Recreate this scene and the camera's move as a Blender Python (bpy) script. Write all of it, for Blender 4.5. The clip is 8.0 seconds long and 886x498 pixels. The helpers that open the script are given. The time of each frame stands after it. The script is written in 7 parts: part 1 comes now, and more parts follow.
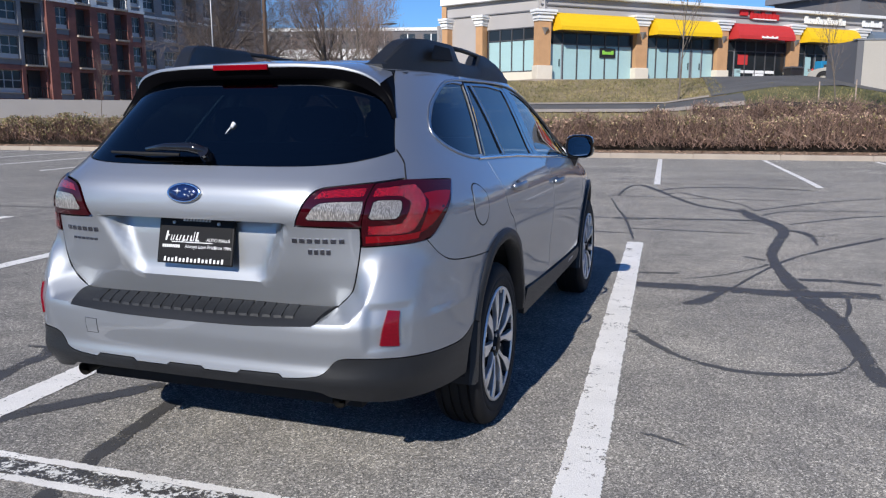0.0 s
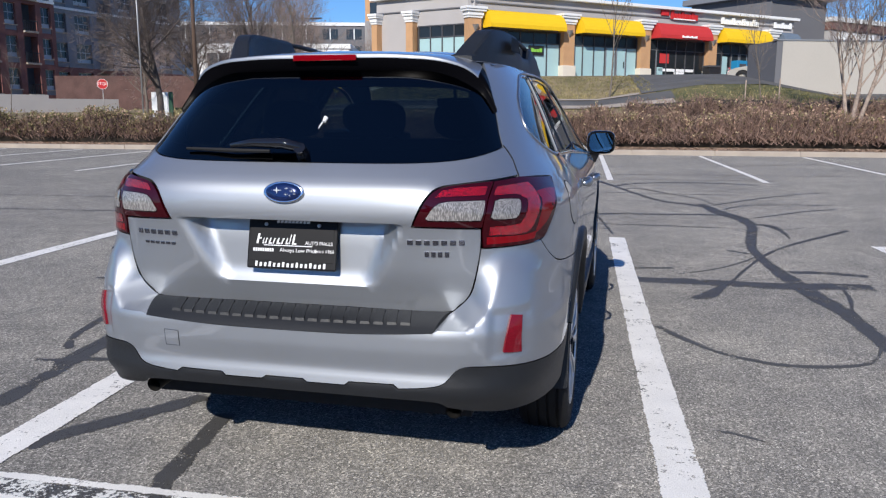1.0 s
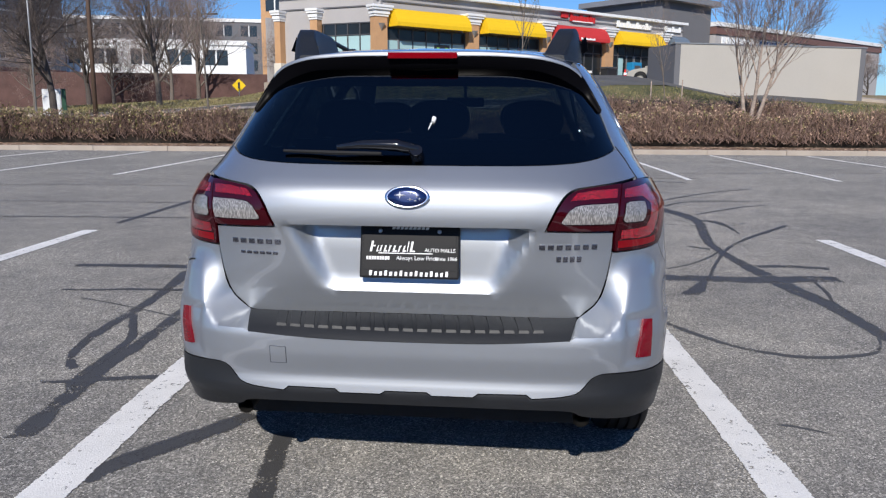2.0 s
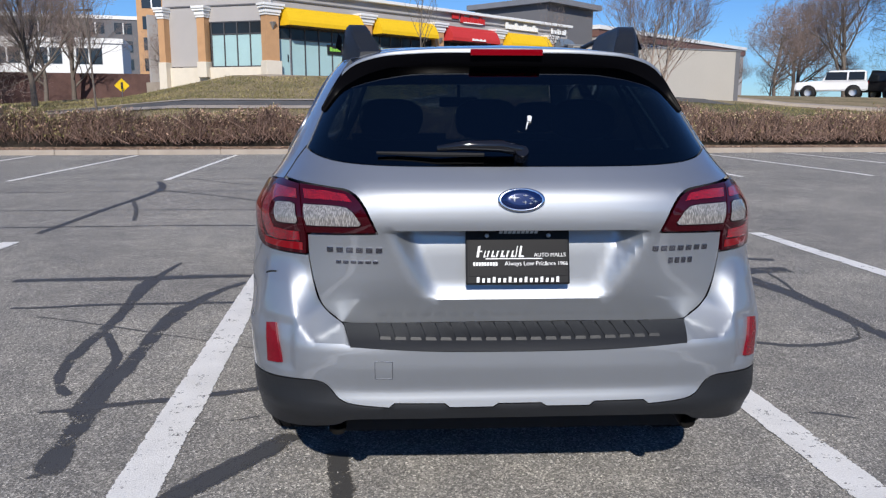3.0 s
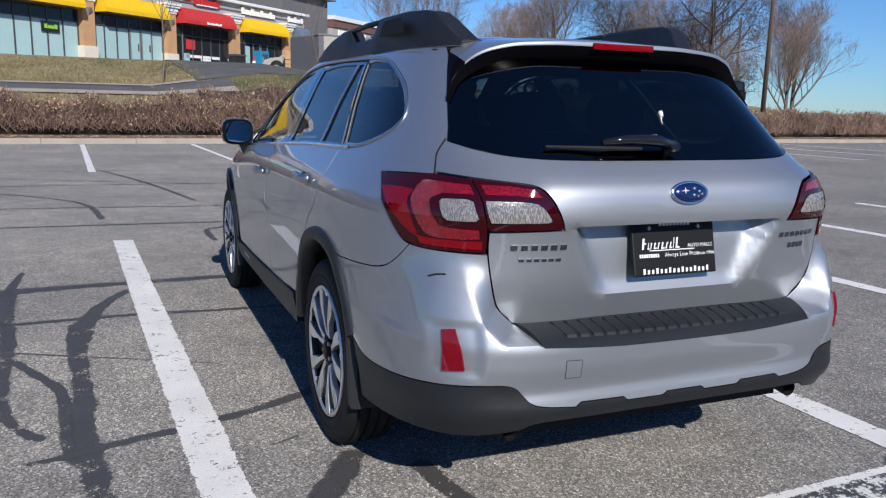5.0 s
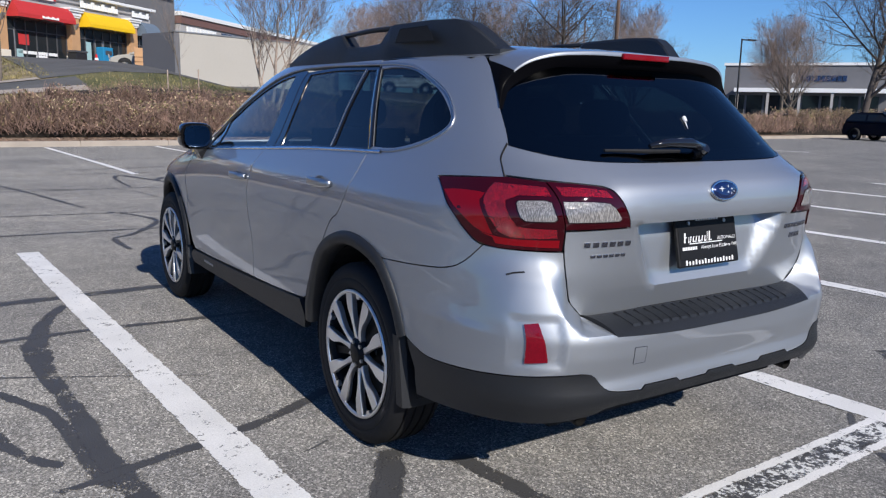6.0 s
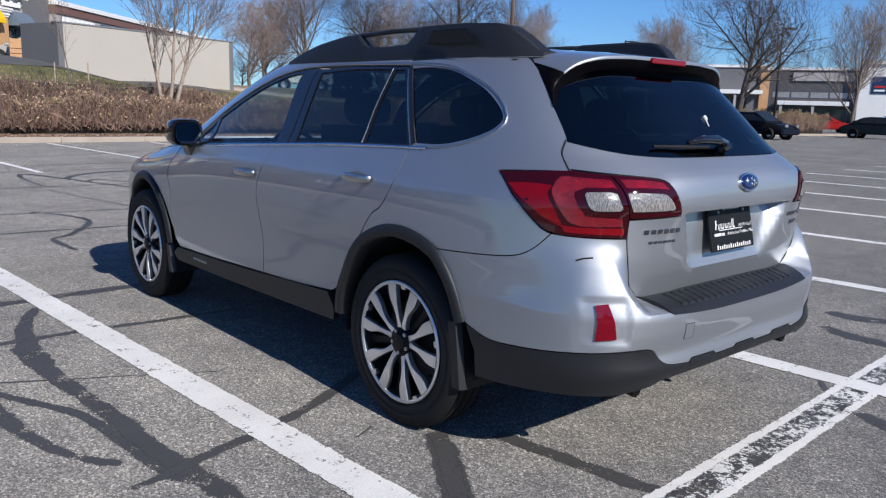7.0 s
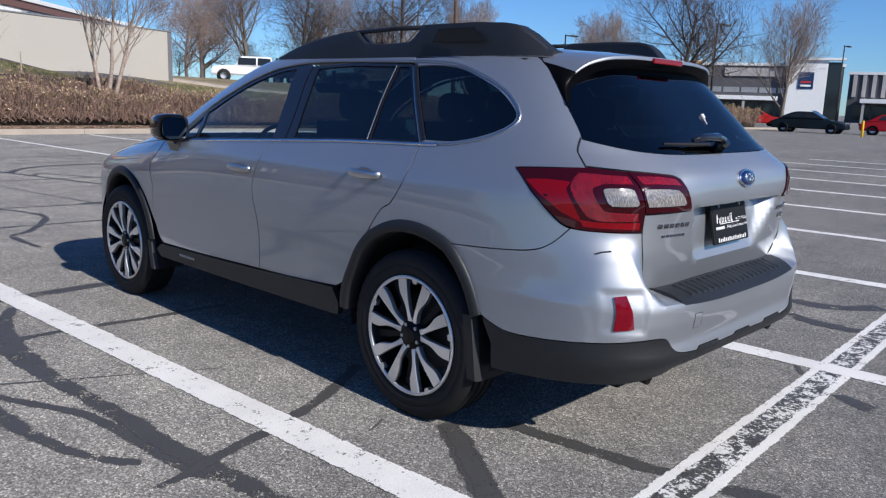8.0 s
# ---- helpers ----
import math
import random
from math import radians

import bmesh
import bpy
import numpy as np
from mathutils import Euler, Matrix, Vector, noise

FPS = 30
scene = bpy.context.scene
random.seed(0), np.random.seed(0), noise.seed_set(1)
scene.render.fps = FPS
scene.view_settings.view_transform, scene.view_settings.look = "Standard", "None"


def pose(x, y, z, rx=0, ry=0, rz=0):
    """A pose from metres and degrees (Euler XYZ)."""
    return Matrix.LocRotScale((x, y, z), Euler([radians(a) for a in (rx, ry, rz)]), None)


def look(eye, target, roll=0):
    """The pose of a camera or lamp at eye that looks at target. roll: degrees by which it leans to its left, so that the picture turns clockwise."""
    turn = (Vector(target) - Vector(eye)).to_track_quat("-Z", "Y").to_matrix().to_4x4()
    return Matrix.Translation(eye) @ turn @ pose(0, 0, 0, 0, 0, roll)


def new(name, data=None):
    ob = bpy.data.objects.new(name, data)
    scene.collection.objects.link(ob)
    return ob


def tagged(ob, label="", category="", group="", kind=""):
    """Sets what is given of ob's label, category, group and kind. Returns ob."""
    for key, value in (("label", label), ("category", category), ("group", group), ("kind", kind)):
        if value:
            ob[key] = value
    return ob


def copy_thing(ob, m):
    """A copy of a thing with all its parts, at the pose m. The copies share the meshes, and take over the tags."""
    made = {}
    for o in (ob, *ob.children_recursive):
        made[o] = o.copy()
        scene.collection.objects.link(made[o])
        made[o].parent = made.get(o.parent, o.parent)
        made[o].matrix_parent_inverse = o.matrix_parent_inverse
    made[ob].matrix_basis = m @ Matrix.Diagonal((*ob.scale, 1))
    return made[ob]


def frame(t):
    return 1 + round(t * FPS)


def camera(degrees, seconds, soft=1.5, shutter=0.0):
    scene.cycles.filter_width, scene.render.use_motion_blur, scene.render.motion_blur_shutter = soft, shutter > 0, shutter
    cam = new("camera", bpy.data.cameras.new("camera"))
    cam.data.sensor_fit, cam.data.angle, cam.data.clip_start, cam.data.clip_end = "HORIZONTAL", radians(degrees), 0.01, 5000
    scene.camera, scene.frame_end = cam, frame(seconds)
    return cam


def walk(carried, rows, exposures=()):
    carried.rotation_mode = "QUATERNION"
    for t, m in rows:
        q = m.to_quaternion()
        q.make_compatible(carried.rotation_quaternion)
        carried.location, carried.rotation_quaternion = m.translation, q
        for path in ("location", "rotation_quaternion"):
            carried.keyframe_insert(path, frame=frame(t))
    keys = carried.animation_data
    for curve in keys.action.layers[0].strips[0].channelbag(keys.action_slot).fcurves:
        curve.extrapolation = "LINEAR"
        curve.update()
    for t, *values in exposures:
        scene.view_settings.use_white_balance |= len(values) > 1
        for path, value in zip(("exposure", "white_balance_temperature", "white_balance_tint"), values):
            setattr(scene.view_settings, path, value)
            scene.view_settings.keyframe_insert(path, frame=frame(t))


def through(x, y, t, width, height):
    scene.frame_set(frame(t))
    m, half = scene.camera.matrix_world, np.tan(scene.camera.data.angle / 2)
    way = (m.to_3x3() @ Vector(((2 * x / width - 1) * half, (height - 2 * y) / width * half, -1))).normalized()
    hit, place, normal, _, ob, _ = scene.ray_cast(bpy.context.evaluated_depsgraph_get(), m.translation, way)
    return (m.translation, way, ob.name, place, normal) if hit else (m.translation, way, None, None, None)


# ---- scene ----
cam = camera(59.4, 8.0, soft=1.25)
PATH = [
    (0, (1.742, -3.292, 1.334), (1.11, -1.426, 0.991), -0.1),
    (0.5, (1.426, -3.263, 1.333), (0.879, -1.371, 0.983), 0.1),
    (1, (1.073, -3.344, 1.326), (0.632, -1.425, 0.974), 0.1),
    (1.5, (0.703, -3.368, 1.328), (0.387, -1.425, 0.974), 0.3),
    (3, (-0.349, -3.269, 1.321), (-0.248, -1.303, 0.97), 0.1),
    (3.5, (-0.658, -3.176, 1.314), (-0.402, -1.224, 0.96), 0.4),
    (4, (-0.997, -3.156, 1.323), (-0.581, -1.233, 0.962), 0.9),
    (4.5, (-1.314, -3.032, 1.31), (-0.726, -1.156, 0.942), 1.2),
    (6, (-2.254, -2.665, 1.32), (-1.164, -1.028, 0.959), 1.3),
    (6.5, (-2.587, -2.567, 1.321), (-1.371, -1.021, 0.959), 1.4),
    (7, (-2.833, -2.433, 1.31), (-1.522, -0.967, 0.949), 1.7),
    (7.5, (-2.99, -2.296, 1.318), (-1.612, -0.894, 0.952), 1.9),
    (8, (-3.082, -2.279, 1.322), (-1.663, -0.921, 0.947), 2.0),
]
walk(cam, [(t, look(eye, target, roll)) for t, eye, target, roll in PATH],
     ((0, 0.24), (1.5, 0.18), (3, 0.10), (4.5, 0.12), (6, 0.20), (8, 0.28)))

# ---- world and sun: clear spring day, sun low behind the car ----
SUN_EL, SUN_TO = radians(32.8), Vector((-0.06, -1.0, 0.645)).normalized()
world = bpy.data.worlds.new("sky")
scene.world = world
world.use_nodes = True
_n = world.node_tree.nodes
_sky = _n.new("ShaderNodeTexSky")
_sky.sky_type, _sky.sun_disc, _sky.sun_elevation, _sky.sun_rotation = "NISHITA", False, SUN_EL, radians(183.5)
_sky.air_density, _sky.dust_density, _sky.ozone_density = 1.0, 0.0, 2.5
_n["Background"].inputs["Strength"].default_value = 0.069
_tint = _n.new("ShaderNodeMix")
_tint.data_type, _tint.blend_type = "RGBA", "MULTIPLY"
_tint.inputs[0].default_value, _tint.inputs[7].default_value = 1.0, (0.56, 0.92, 1.48, 1)
world.node_tree.links.new(_sky.outputs[0], _tint.inputs[6])
world.node_tree.links.new(_tint.outputs[2], _n["Background"].inputs["Color"])
_sun = new("sun", bpy.data.lights.new("sun", "SUN"))
_sun.data.energy, _sun.data.angle, _sun.data.color = 4.45, radians(0.53), (1.0, 0.95, 0.88)
_sun.matrix_world = look(SUN_TO * 50, (0, 0, 0))


# ---- materials ----
def mat(name, color, rough=0.6, metal=0.0, var=0.0, scale=20.0, fine=0.0, bump=0.0, bscale=None, coat=0.0,
        spec=0.5, rvar=0.0, color2=None, trans=0.0, ior=1.45, emit=None, per=0.0):
    """A procedural surface: colour varied by two scales of noise, roughness variation and fine relief."""
    m = bpy.data.materials.new(name)
    m.use_nodes = True
    nt = m.node_tree
    N, Lk = nt.nodes, nt.links
    b = N["Principled BSDF"]
    b.inputs["Base Color"].default_value = (*color, 1)
    b.inputs["Roughness"].default_value = rough
    b.inputs["Metallic"].default_value = metal
    b.inputs["Coat Weight"].default_value = coat
    b.inputs["Coat Roughness"].default_value = 0.03
    b.inputs["Specular IOR Level"].default_value = spec
    b.inputs["Transmission Weight"].default_value = trans
    b.inputs["IOR"].default_value = ior
    if emit:
        b.inputs["Emission Color"].default_value = (*emit[0], 1)
        b.inputs["Emission Strength"].default_value = emit[1]
    if var or bump or rvar or per:
        co = N.new("ShaderNodeTexCoord")
    if var or rvar or per:
        n1 = N.new("ShaderNodeTexNoise")
        n1.inputs["Scale"].default_value, n1.inputs["Detail"].default_value = scale, 6
        Lk.new(co.outputs["Object"], n1.inputs["Vector"])
        n2 = N.new("ShaderNodeTexNoise")
        n2.inputs["Scale"].default_value, n2.inputs["Detail"].default_value = fine or scale * 9, 3
        Lk.new(co.outputs["Object"], n2.inputs["Vector"])
        add = N.new("ShaderNodeMath")
        add.operation = "ADD"
        Lk.new(n1.outputs["Fac"], add.inputs[0])
        Lk.new(n2.outputs["Fac"], add.inputs[1])
        rng = N.new("ShaderNodeMapRange")
        rng.inputs["From Min"].default_value, rng.inputs["From Max"].default_value = 0.65, 1.35
        Lk.new(add.outputs[0], rng.inputs["Value"])
        mix = N.new("ShaderNodeMix")
        mix.data_type = "RGBA"
        c2 = color2 or tuple(c * (1 - var) for c in color)
        hi = color if color2 else tuple(min(1, c * (1 + var)) for c in color)
        mix.inputs[6].default_value, mix.inputs[7].default_value = (*c2, 1), (*hi, 1)
        Lk.new(rng.outputs[0], mix.inputs[0])
        out = mix.outputs[2]
        if per:
            g = N.new("ShaderNodeNewGeometry")
            hsv = N.new("ShaderNodeHueSaturation")
            mr = N.new("ShaderNodeMapRange")
            mr.inputs["To Min"].default_value, mr.inputs["To Max"].default_value = 1 - per, 1 + per
            Lk.new(g.outputs["Random Per Island"], mr.inputs["Value"])
            Lk.new(mr.outputs[0], hsv.inputs["Value"])
            Lk.new(out, hsv.inputs["Color"])
            out = hsv.outputs[0]
        Lk.new(out, b.inputs["Base Color"])
        if rvar:
            rr = N.new("ShaderNodeMapRange")
            rr.inputs["To Min"].default_value, rr.inputs["To Max"].default_value = max(0, rough - rvar), min(1, rough + rvar)
            Lk.new(rng.outputs[0], rr.inputs["Value"])
            Lk.new(rr.outputs[0], b.inputs["Roughness"])
    if bump:
        n3 = N.new("ShaderNodeTexNoise")
        n3.inputs["Scale"].default_value, n3.inputs["Detail"].default_value = bscale or scale * 6, 4
        Lk.new(co.outputs["Object"], n3.inputs["Vector"])
        bp = N.new("ShaderNodeBump")
        bp.inputs["Strength"].default_value, bp.inputs["Distance"].default_value = bump, 0.01
        Lk.new(n3.outputs["Fac"], bp.inputs["Height"])
        Lk.new(bp.outputs[0], b.inputs["Normal"])
    return m


def asphalt_material():
    """Worn asphalt: pale stone chips in a grey binder, large stains and patches."""
    m = bpy.data.materials.new("asphalt")
    m.use_nodes = True
    N, Lk = m.node_tree.nodes, m.node_tree.links
    b = N["Principled BSDF"]
    co = N.new("ShaderNodeTexCoord")

    def tex(kind, scale, detail=2.0):
        t = N.new(kind)
        t.inputs["Scale"].default_value = scale
        if kind == "ShaderNodeTexNoise":
            t.inputs["Detail"].default_value = detail
        Lk.new(co.outputs["Object"], t.inputs["Vector"])
        return t

    def ramp(src, *stops):
        r = N.new("ShaderNodeValToRGB")
        while len(r.color_ramp.elements) < len(stops):
            r.color_ramp.elements.new(0.5)
        for e, (p, c) in zip(r.color_ramp.elements, stops):
            e.position, e.color = p, (*c, 1)
        Lk.new(src, r.inputs[0])
        return r.outputs[0]

    def mixed(kind, fac, a, c):
        x = N.new("ShaderNodeMix")
        x.data_type, x.blend_type = "RGBA", kind
        x.inputs[0].default_value = fac
        Lk.new(a, x.inputs[6])
        Lk.new(c, x.inputs[7])
        return x.outputs[2]

    chips = tex("ShaderNodeTexVoronoi", 140)
    chip_col = ramp(chips.outputs["Color"], (0.0, (0.072, 0.072, 0.072)), (0.45, (0.165, 0.162, 0.158)), (0.75, (0.275, 0.269, 0.260)), (1.0, (0.58, 0.56, 0.535)))
    grit = ramp(tex("ShaderNodeTexNoise", 260, 3).outputs["Fac"], (0.3, (0.42, 0.42, 0.42)), (0.7, (1.5, 1.48, 1.45)))
    stain = ramp(tex("ShaderNodeTexNoise", 0.55, 6).outputs["Fac"], (0.3, (0.8, 0.8, 0.81)), (0.7, (1.16, 1.15, 1.12)))
    blot = ramp(tex("ShaderNodeTexNoise", 4.2, 5).outputs["Fac"], (0.3, (0.83, 0.83, 0.84)), (0.7, (1.12, 1.11, 1.09)))
    c = mixed("MULTIPLY", 1.0, chip_col, grit)
    c = mixed("MULTIPLY", 1.0, c, stain)
    c = mixed("MULTIPLY", 1.0, c, blot)
    Lk.new(c, b.inputs["Base Color"])
    b.inputs["Roughness"].default_value = 0.88
    b.inputs["Diffuse Roughness"].default_value = 0.7
    b.inputs["Specular IOR Level"].default_value = 0.3
    bp = N.new("ShaderNodeBump")
    bp.inputs["Strength"].default_value, bp.inputs["Distance"].default_value = 0.55, 0.006
    Lk.new(chips.outputs["Distance"], bp.inputs["Height"])
    Lk.new(bp.outputs[0], b.inputs["Normal"])
    return m


ASPHALT = asphalt_material()
FRESH = mat("dark_drive_asphalt", (0.12, 0.118, 0.115), 0.9, var=0.25, scale=0.8, fine=60, bump=0.4, bscale=120, spec=0.2)


def worn(name, color, through, scale=14.0, rough=0.75, chips=60.0):
    """Thin coating (road paint, tar) that lets the asphalt show where it is worn through; "cover" is its thickness over the band."""
    m = mat(name, color, rough, var=0.14, scale=3, fine=150, bump=0.3, bscale=160)
    N, Lk = m.node_tree.nodes, m.node_tree.links
    b, out = N["Principled BSDF"], N["Material Output"]
    co = N.new("ShaderNodeTexCoord")
    at = N.new("ShaderNodeAttribute")
    at.attribute_name = "cover"
    total = at.outputs["Fac"]
    for sc, w in ((scale, 1.0), (chips, 0.9)):
        n = N.new("ShaderNodeTexNoise")
        n.inputs["Scale"].default_value, n.inputs["Detail"].default_value, n.inputs["Roughness"].default_value = sc, 8, 0.65
        Lk.new(co.outputs["Object"], n.inputs["Vector"])
        k = N.new("ShaderNodeMath")
        k.operation, k.inputs[1].default_value = "MULTIPLY_ADD", w * 1.6
        Lk.new(n.outputs["Fac"], k.inputs[0])
        Lk.new(total, k.inputs[2])
        total = k.outputs[0]
    r = N.new("ShaderNodeMapRange")
    r.inputs["From Min"].default_value, r.inputs["From Max"].default_value = through, through + 0.12
    Lk.new(total, r.inputs["Value"])
    tr, mix = N.new("ShaderNodeBsdfTransparent"), N.new("ShaderNodeMixShader")
    Lk.new(r.outputs[0], mix.inputs[0])
    Lk.new(tr.outputs[0], mix.inputs[1])
    Lk.new(b.outputs[0], mix.inputs[2])
    Lk.new(mix.outputs[0], out.inputs["Surface"])
    return m


M = {
    "line": worn("road_paint", (0.81, 0.785, 0.74), 2.20, 10, chips=70),
    "line_old": worn("worn_road_paint", (0.76, 0.75, 0.71), 2.50, 14, chips=60),
    "tar": worn("tar_seal", (0.072, 0.070, 0.069), 2.28, 7, 0.62, chips=110),
    "tar_old": worn("faded_tar", (0.085, 0.084, 0.083), 2.30, 6, 0.75, chips=70),
    "concrete": mat("concrete", (0.38, 0.325, 0.27), 0.9, var=0.22, scale=1.5, fine=60, bump=0.3, bscale=120),
    "mulch": mat("mulch", (0.25, 0.175, 0.12), 0.95, var=0.5, scale=6, fine=60, bump=0.8, bscale=50),
    "grass": mat("dry_grass", (0.36, 0.275, 0.165), 0.95, var=0.35, scale=0.9, fine=14, color2=(0.12, 0.108, 0.052), bump=0.9, bscale=30),
    "grass_green": mat("green_grass", (0.19, 0.165, 0.075), 0.95, var=0.4, scale=1.1, fine=12, color2=(0.042, 0.058, 0.018), bump=0.9, bscale=30),
    "stucco": mat("grey_stucco", (0.40, 0.38, 0.37), 0.9, var=0.06, scale=0.8, fine=30, bump=0.15, bscale=90),
    "stucco_dark": mat("dark_grey_stucco", (0.145, 0.145, 0.155), 0.9, var=0.06, scale=0.8, fine=30, bump=0.15, bscale=90),
    "beige": mat("beige_stucco", (0.43, 0.40, 0.355), 0.9, var=0.05, scale=0.5, fine=20, bump=0.12, bscale=80),
    "cream": mat("cream_stone", (0.66, 0.60, 0.50), 0.85, var=0.08, scale=2, fine=30, bump=0.15, bscale=60),
    "orange": mat("tan_brick", (0.50, 0.29, 0.15), 0.9, var=0.12, scale=2, fine=40, bump=0.2, bscale=60),
    "white": mat("white_trim", (0.78, 0.78, 0.77), 0.6, var=0.04, scale=2),
    "yellow": mat("yellow_canvas", (0.80, 0.50, 0.01), 0.7, var=0.05, scale=3, bump=0.1, bscale=60),
    "red": mat("red_canvas", (0.52, 0.035, 0.035), 0.7, var=0.06, scale=3, bump=0.1, bscale=60),
    "bluegrey": mat("blue_grey_canvas", (0.13, 0.17, 0.22), 0.7, var=0.06, scale=3),
    "brown_metal": mat("brown_cornice", (0.17, 0.09, 0.075), 0.6, var=0.06, scale=2),
    "frame": mat("window_frame_bronze", (0.07, 0.07, 0.075), 0.4, var=0.05, scale=4),
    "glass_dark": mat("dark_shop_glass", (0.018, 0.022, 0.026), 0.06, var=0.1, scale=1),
    "paper_teal": mat("teal_window_paper", (0.36, 0.53, 0.54), 0.5, var=0.05, scale=1.2),
    "brick": mat("red_brick", (0.20, 0.085, 0.074), 0.9, var=0.2, scale=2, fine=30, bump=0.2, bscale=40),
    "brick_old": mat("old_brick", (0.10, 0.055, 0.048), 0.9, var=0.35, scale=1.2, fine=30, bump=0.2, bscale=40),
    "store_dark": mat("dark_store_cladding", (0.075, 0.076, 0.085), 0.8, var=0.15, scale=1, fine=20),
    "brick_dark": mat("charcoal_cladding", (0.19, 0.20, 0.225), 0.8, var=0.15, scale=1, fine=20),
    "bark": mat("grey_bark", (0.15, 0.125, 0.105), 0.95, var=0.35, scale=8, fine=40, bump=0.5, bscale=40),
    "leaf_pale": mat("pale_leaf", (0.50, 0.42, 0.24), 0.6, var=0.3, scale=1.5, per=0.5),
    "twig": mat("twig", (0.23, 0.175, 0.15), 0.9, var=0.3, scale=2, per=0.35),
    "hedge_twig": mat("hedge_twig", (0.22, 0.145, 0.115), 0.85, var=0.3, scale=2, per=0.6),
    "bark_dark": mat("dark_bark", (0.085, 0.07, 0.062), 0.95, var=0.35, scale=8, fine=40, bump=0.5, bscale=40),
    "twig_dark": mat("dark_twig", (0.115, 0.09, 0.078), 0.9, var=0.3, scale=2, per=0.35),
    "myrtle": mat("pale_smooth_bark", (0.33, 0.26, 0.21), 0.8, var=0.45, scale=7, fine=30),
    "leaf": mat("dull_leaf", (0.17, 0.15, 0.055), 0.6, var=0.3, scale=1.2, fine=9, per=0.7),
    "leaf_dry": mat("dry_leaf", (0.34, 0.225, 0.16), 0.8, var=0.3, scale=1.5, fine=9, per=0.75),
    "steel": mat("galvanised", (0.35, 0.35, 0.35), 0.5, metal=0.6, var=0.1, scale=5),
    "pole_brown": mat("brown_pole", (0.11, 0.07, 0.05), 0.8, var=0.2, scale=4),
    "black_metal": mat("black_metal", (0.02, 0.02, 0.022), 0.5, var=0.1, scale=5),
}


# ---- mesh helpers ----
def link_bm(name, bm, material, parent=None, label="", smooth=False, m=None):
    me = bpy.data.meshes.new(name)
    bm.normal_update()
    bm.to_mesh(me)
    bm.free()
    for k in (material if isinstance(material, (list, tuple)) else [material]):
        me.materials.append(k)
    if smooth:
        me.shade_smooth()
    ob = new(name, me)
    if m is not None:
        ob.matrix_world = m
    if parent:
        ob.parent = parent
    if label:
        tagged(ob, label)
    return ob


def part(name, bm, material, parent, label="", smooth=False):
    return link_bm(name, bm, material, parent, label, smooth)


def empty(name, label, category, m=None, group=""):
    ob = new(name)
    ob.empty_display_size = 0.2
    if m is not None:
        ob.matrix_world = m
    return tagged(ob, label, category, group)


def setting(ob, label, category):
    return tagged(ob, label, category, kind="structure")


def add_box(bm, x0, x1, y0, y1, z0, z1, m=None, bevel=0.0, mi=0):
    vs = [bm.verts.new(Vector((x, y, z)) if m is None else m @ Vector((x, y, z))) for x, y, z in
          ((x0, y0, z0), (x1, y0, z0), (x1, y1, z0), (x0, y1, z0), (x0, y0, z1), (x1, y0, z1), (x1, y1, z1), (x0, y1, z1))]
    fs = []
    for q in ((3, 2, 1, 0), (4, 5, 6, 7), (0, 1, 5, 4), (1, 2, 6, 5), (2, 3, 7, 6), (3, 0, 4, 7)):
        f = bm.faces.new([vs[i] for i in q])
        f.material_index = mi
        fs.append(f)
    if bevel:
        es = list({e for f in fs for e in f.edges})
        bmesh.ops.bevel(bm, geom=es, offset=bevel, segments=2, profile=0.6, affect="EDGES")
    return bm


def box_bm(x0, x1, y0, y1, z0, z1, bevel=0.0, m=None):
    return add_box(bmesh.new(), x0, x1, y0, y1, z0, z1, m, bevel)


def add_tube(bm, pts, radii, sides=8, cap=True):
    """A tapered tube along points."""
    rings = []
    up = Vector((0, 0, 1))
    for i, p in enumerate(pts):
        p = Vector(p)
        d = (Vector(pts[min(i + 1, len(pts) - 1)]) - Vector(pts[max(i - 1, 0)])).normalized()
        a = d.cross(up if abs(d.z) < 0.95 else Vector((1, 0, 0))).normalized()
        b = a.cross(d)
        r = radii[i] if isinstance(radii, (list, tuple)) else radii
        rings.append([bm.verts.new(p + (a * math.cos(k * 2 * math.pi / sides) + b * math.sin(k * 2 * math.pi / sides)) * r) for k in range(sides)])
    for r0, r1 in zip(rings, rings[1:]):
        for k in range(sides):
            bm.faces.new((r0[k], r0[(k + 1) % sides], r1[(k + 1) % sides], r1[k]))
    if cap:
        bm.faces.new(rings[0][::-1])
        bm.faces.new(rings[-1])
    return bm


def soup(name, verts, faces, material, smooth=False):
    me = bpy.data.meshes.new(name)
    me.from_pydata(verts, [], faces)
    me.materials.append(material)
    if smooth:
        me.shade_smooth()
    return new(name, me)


# ---- the parking lot: its grid is turned a little against the car ----
LOT = radians(2.9)


def lot(u, v, z=0.0):
    return Vector((u * math.cos(LOT) - v * math.sin(LOT), u * math.sin(LOT) + v * math.cos(LOT), z))


LOTM = Matrix.Rotation(LOT, 4, "Z")


def ease(t):
    t = min(1.0, max(0.0, t))
    return t * t * (3 - 2 * t)


def ground_z(x, y):
    """The lot drains towards the car's right: it falls by some centimetres there, and is level again at the far stalls."""
    return -0.07 * ease((x + 3) / 6) * (1 - ease((y - 7) / 7))

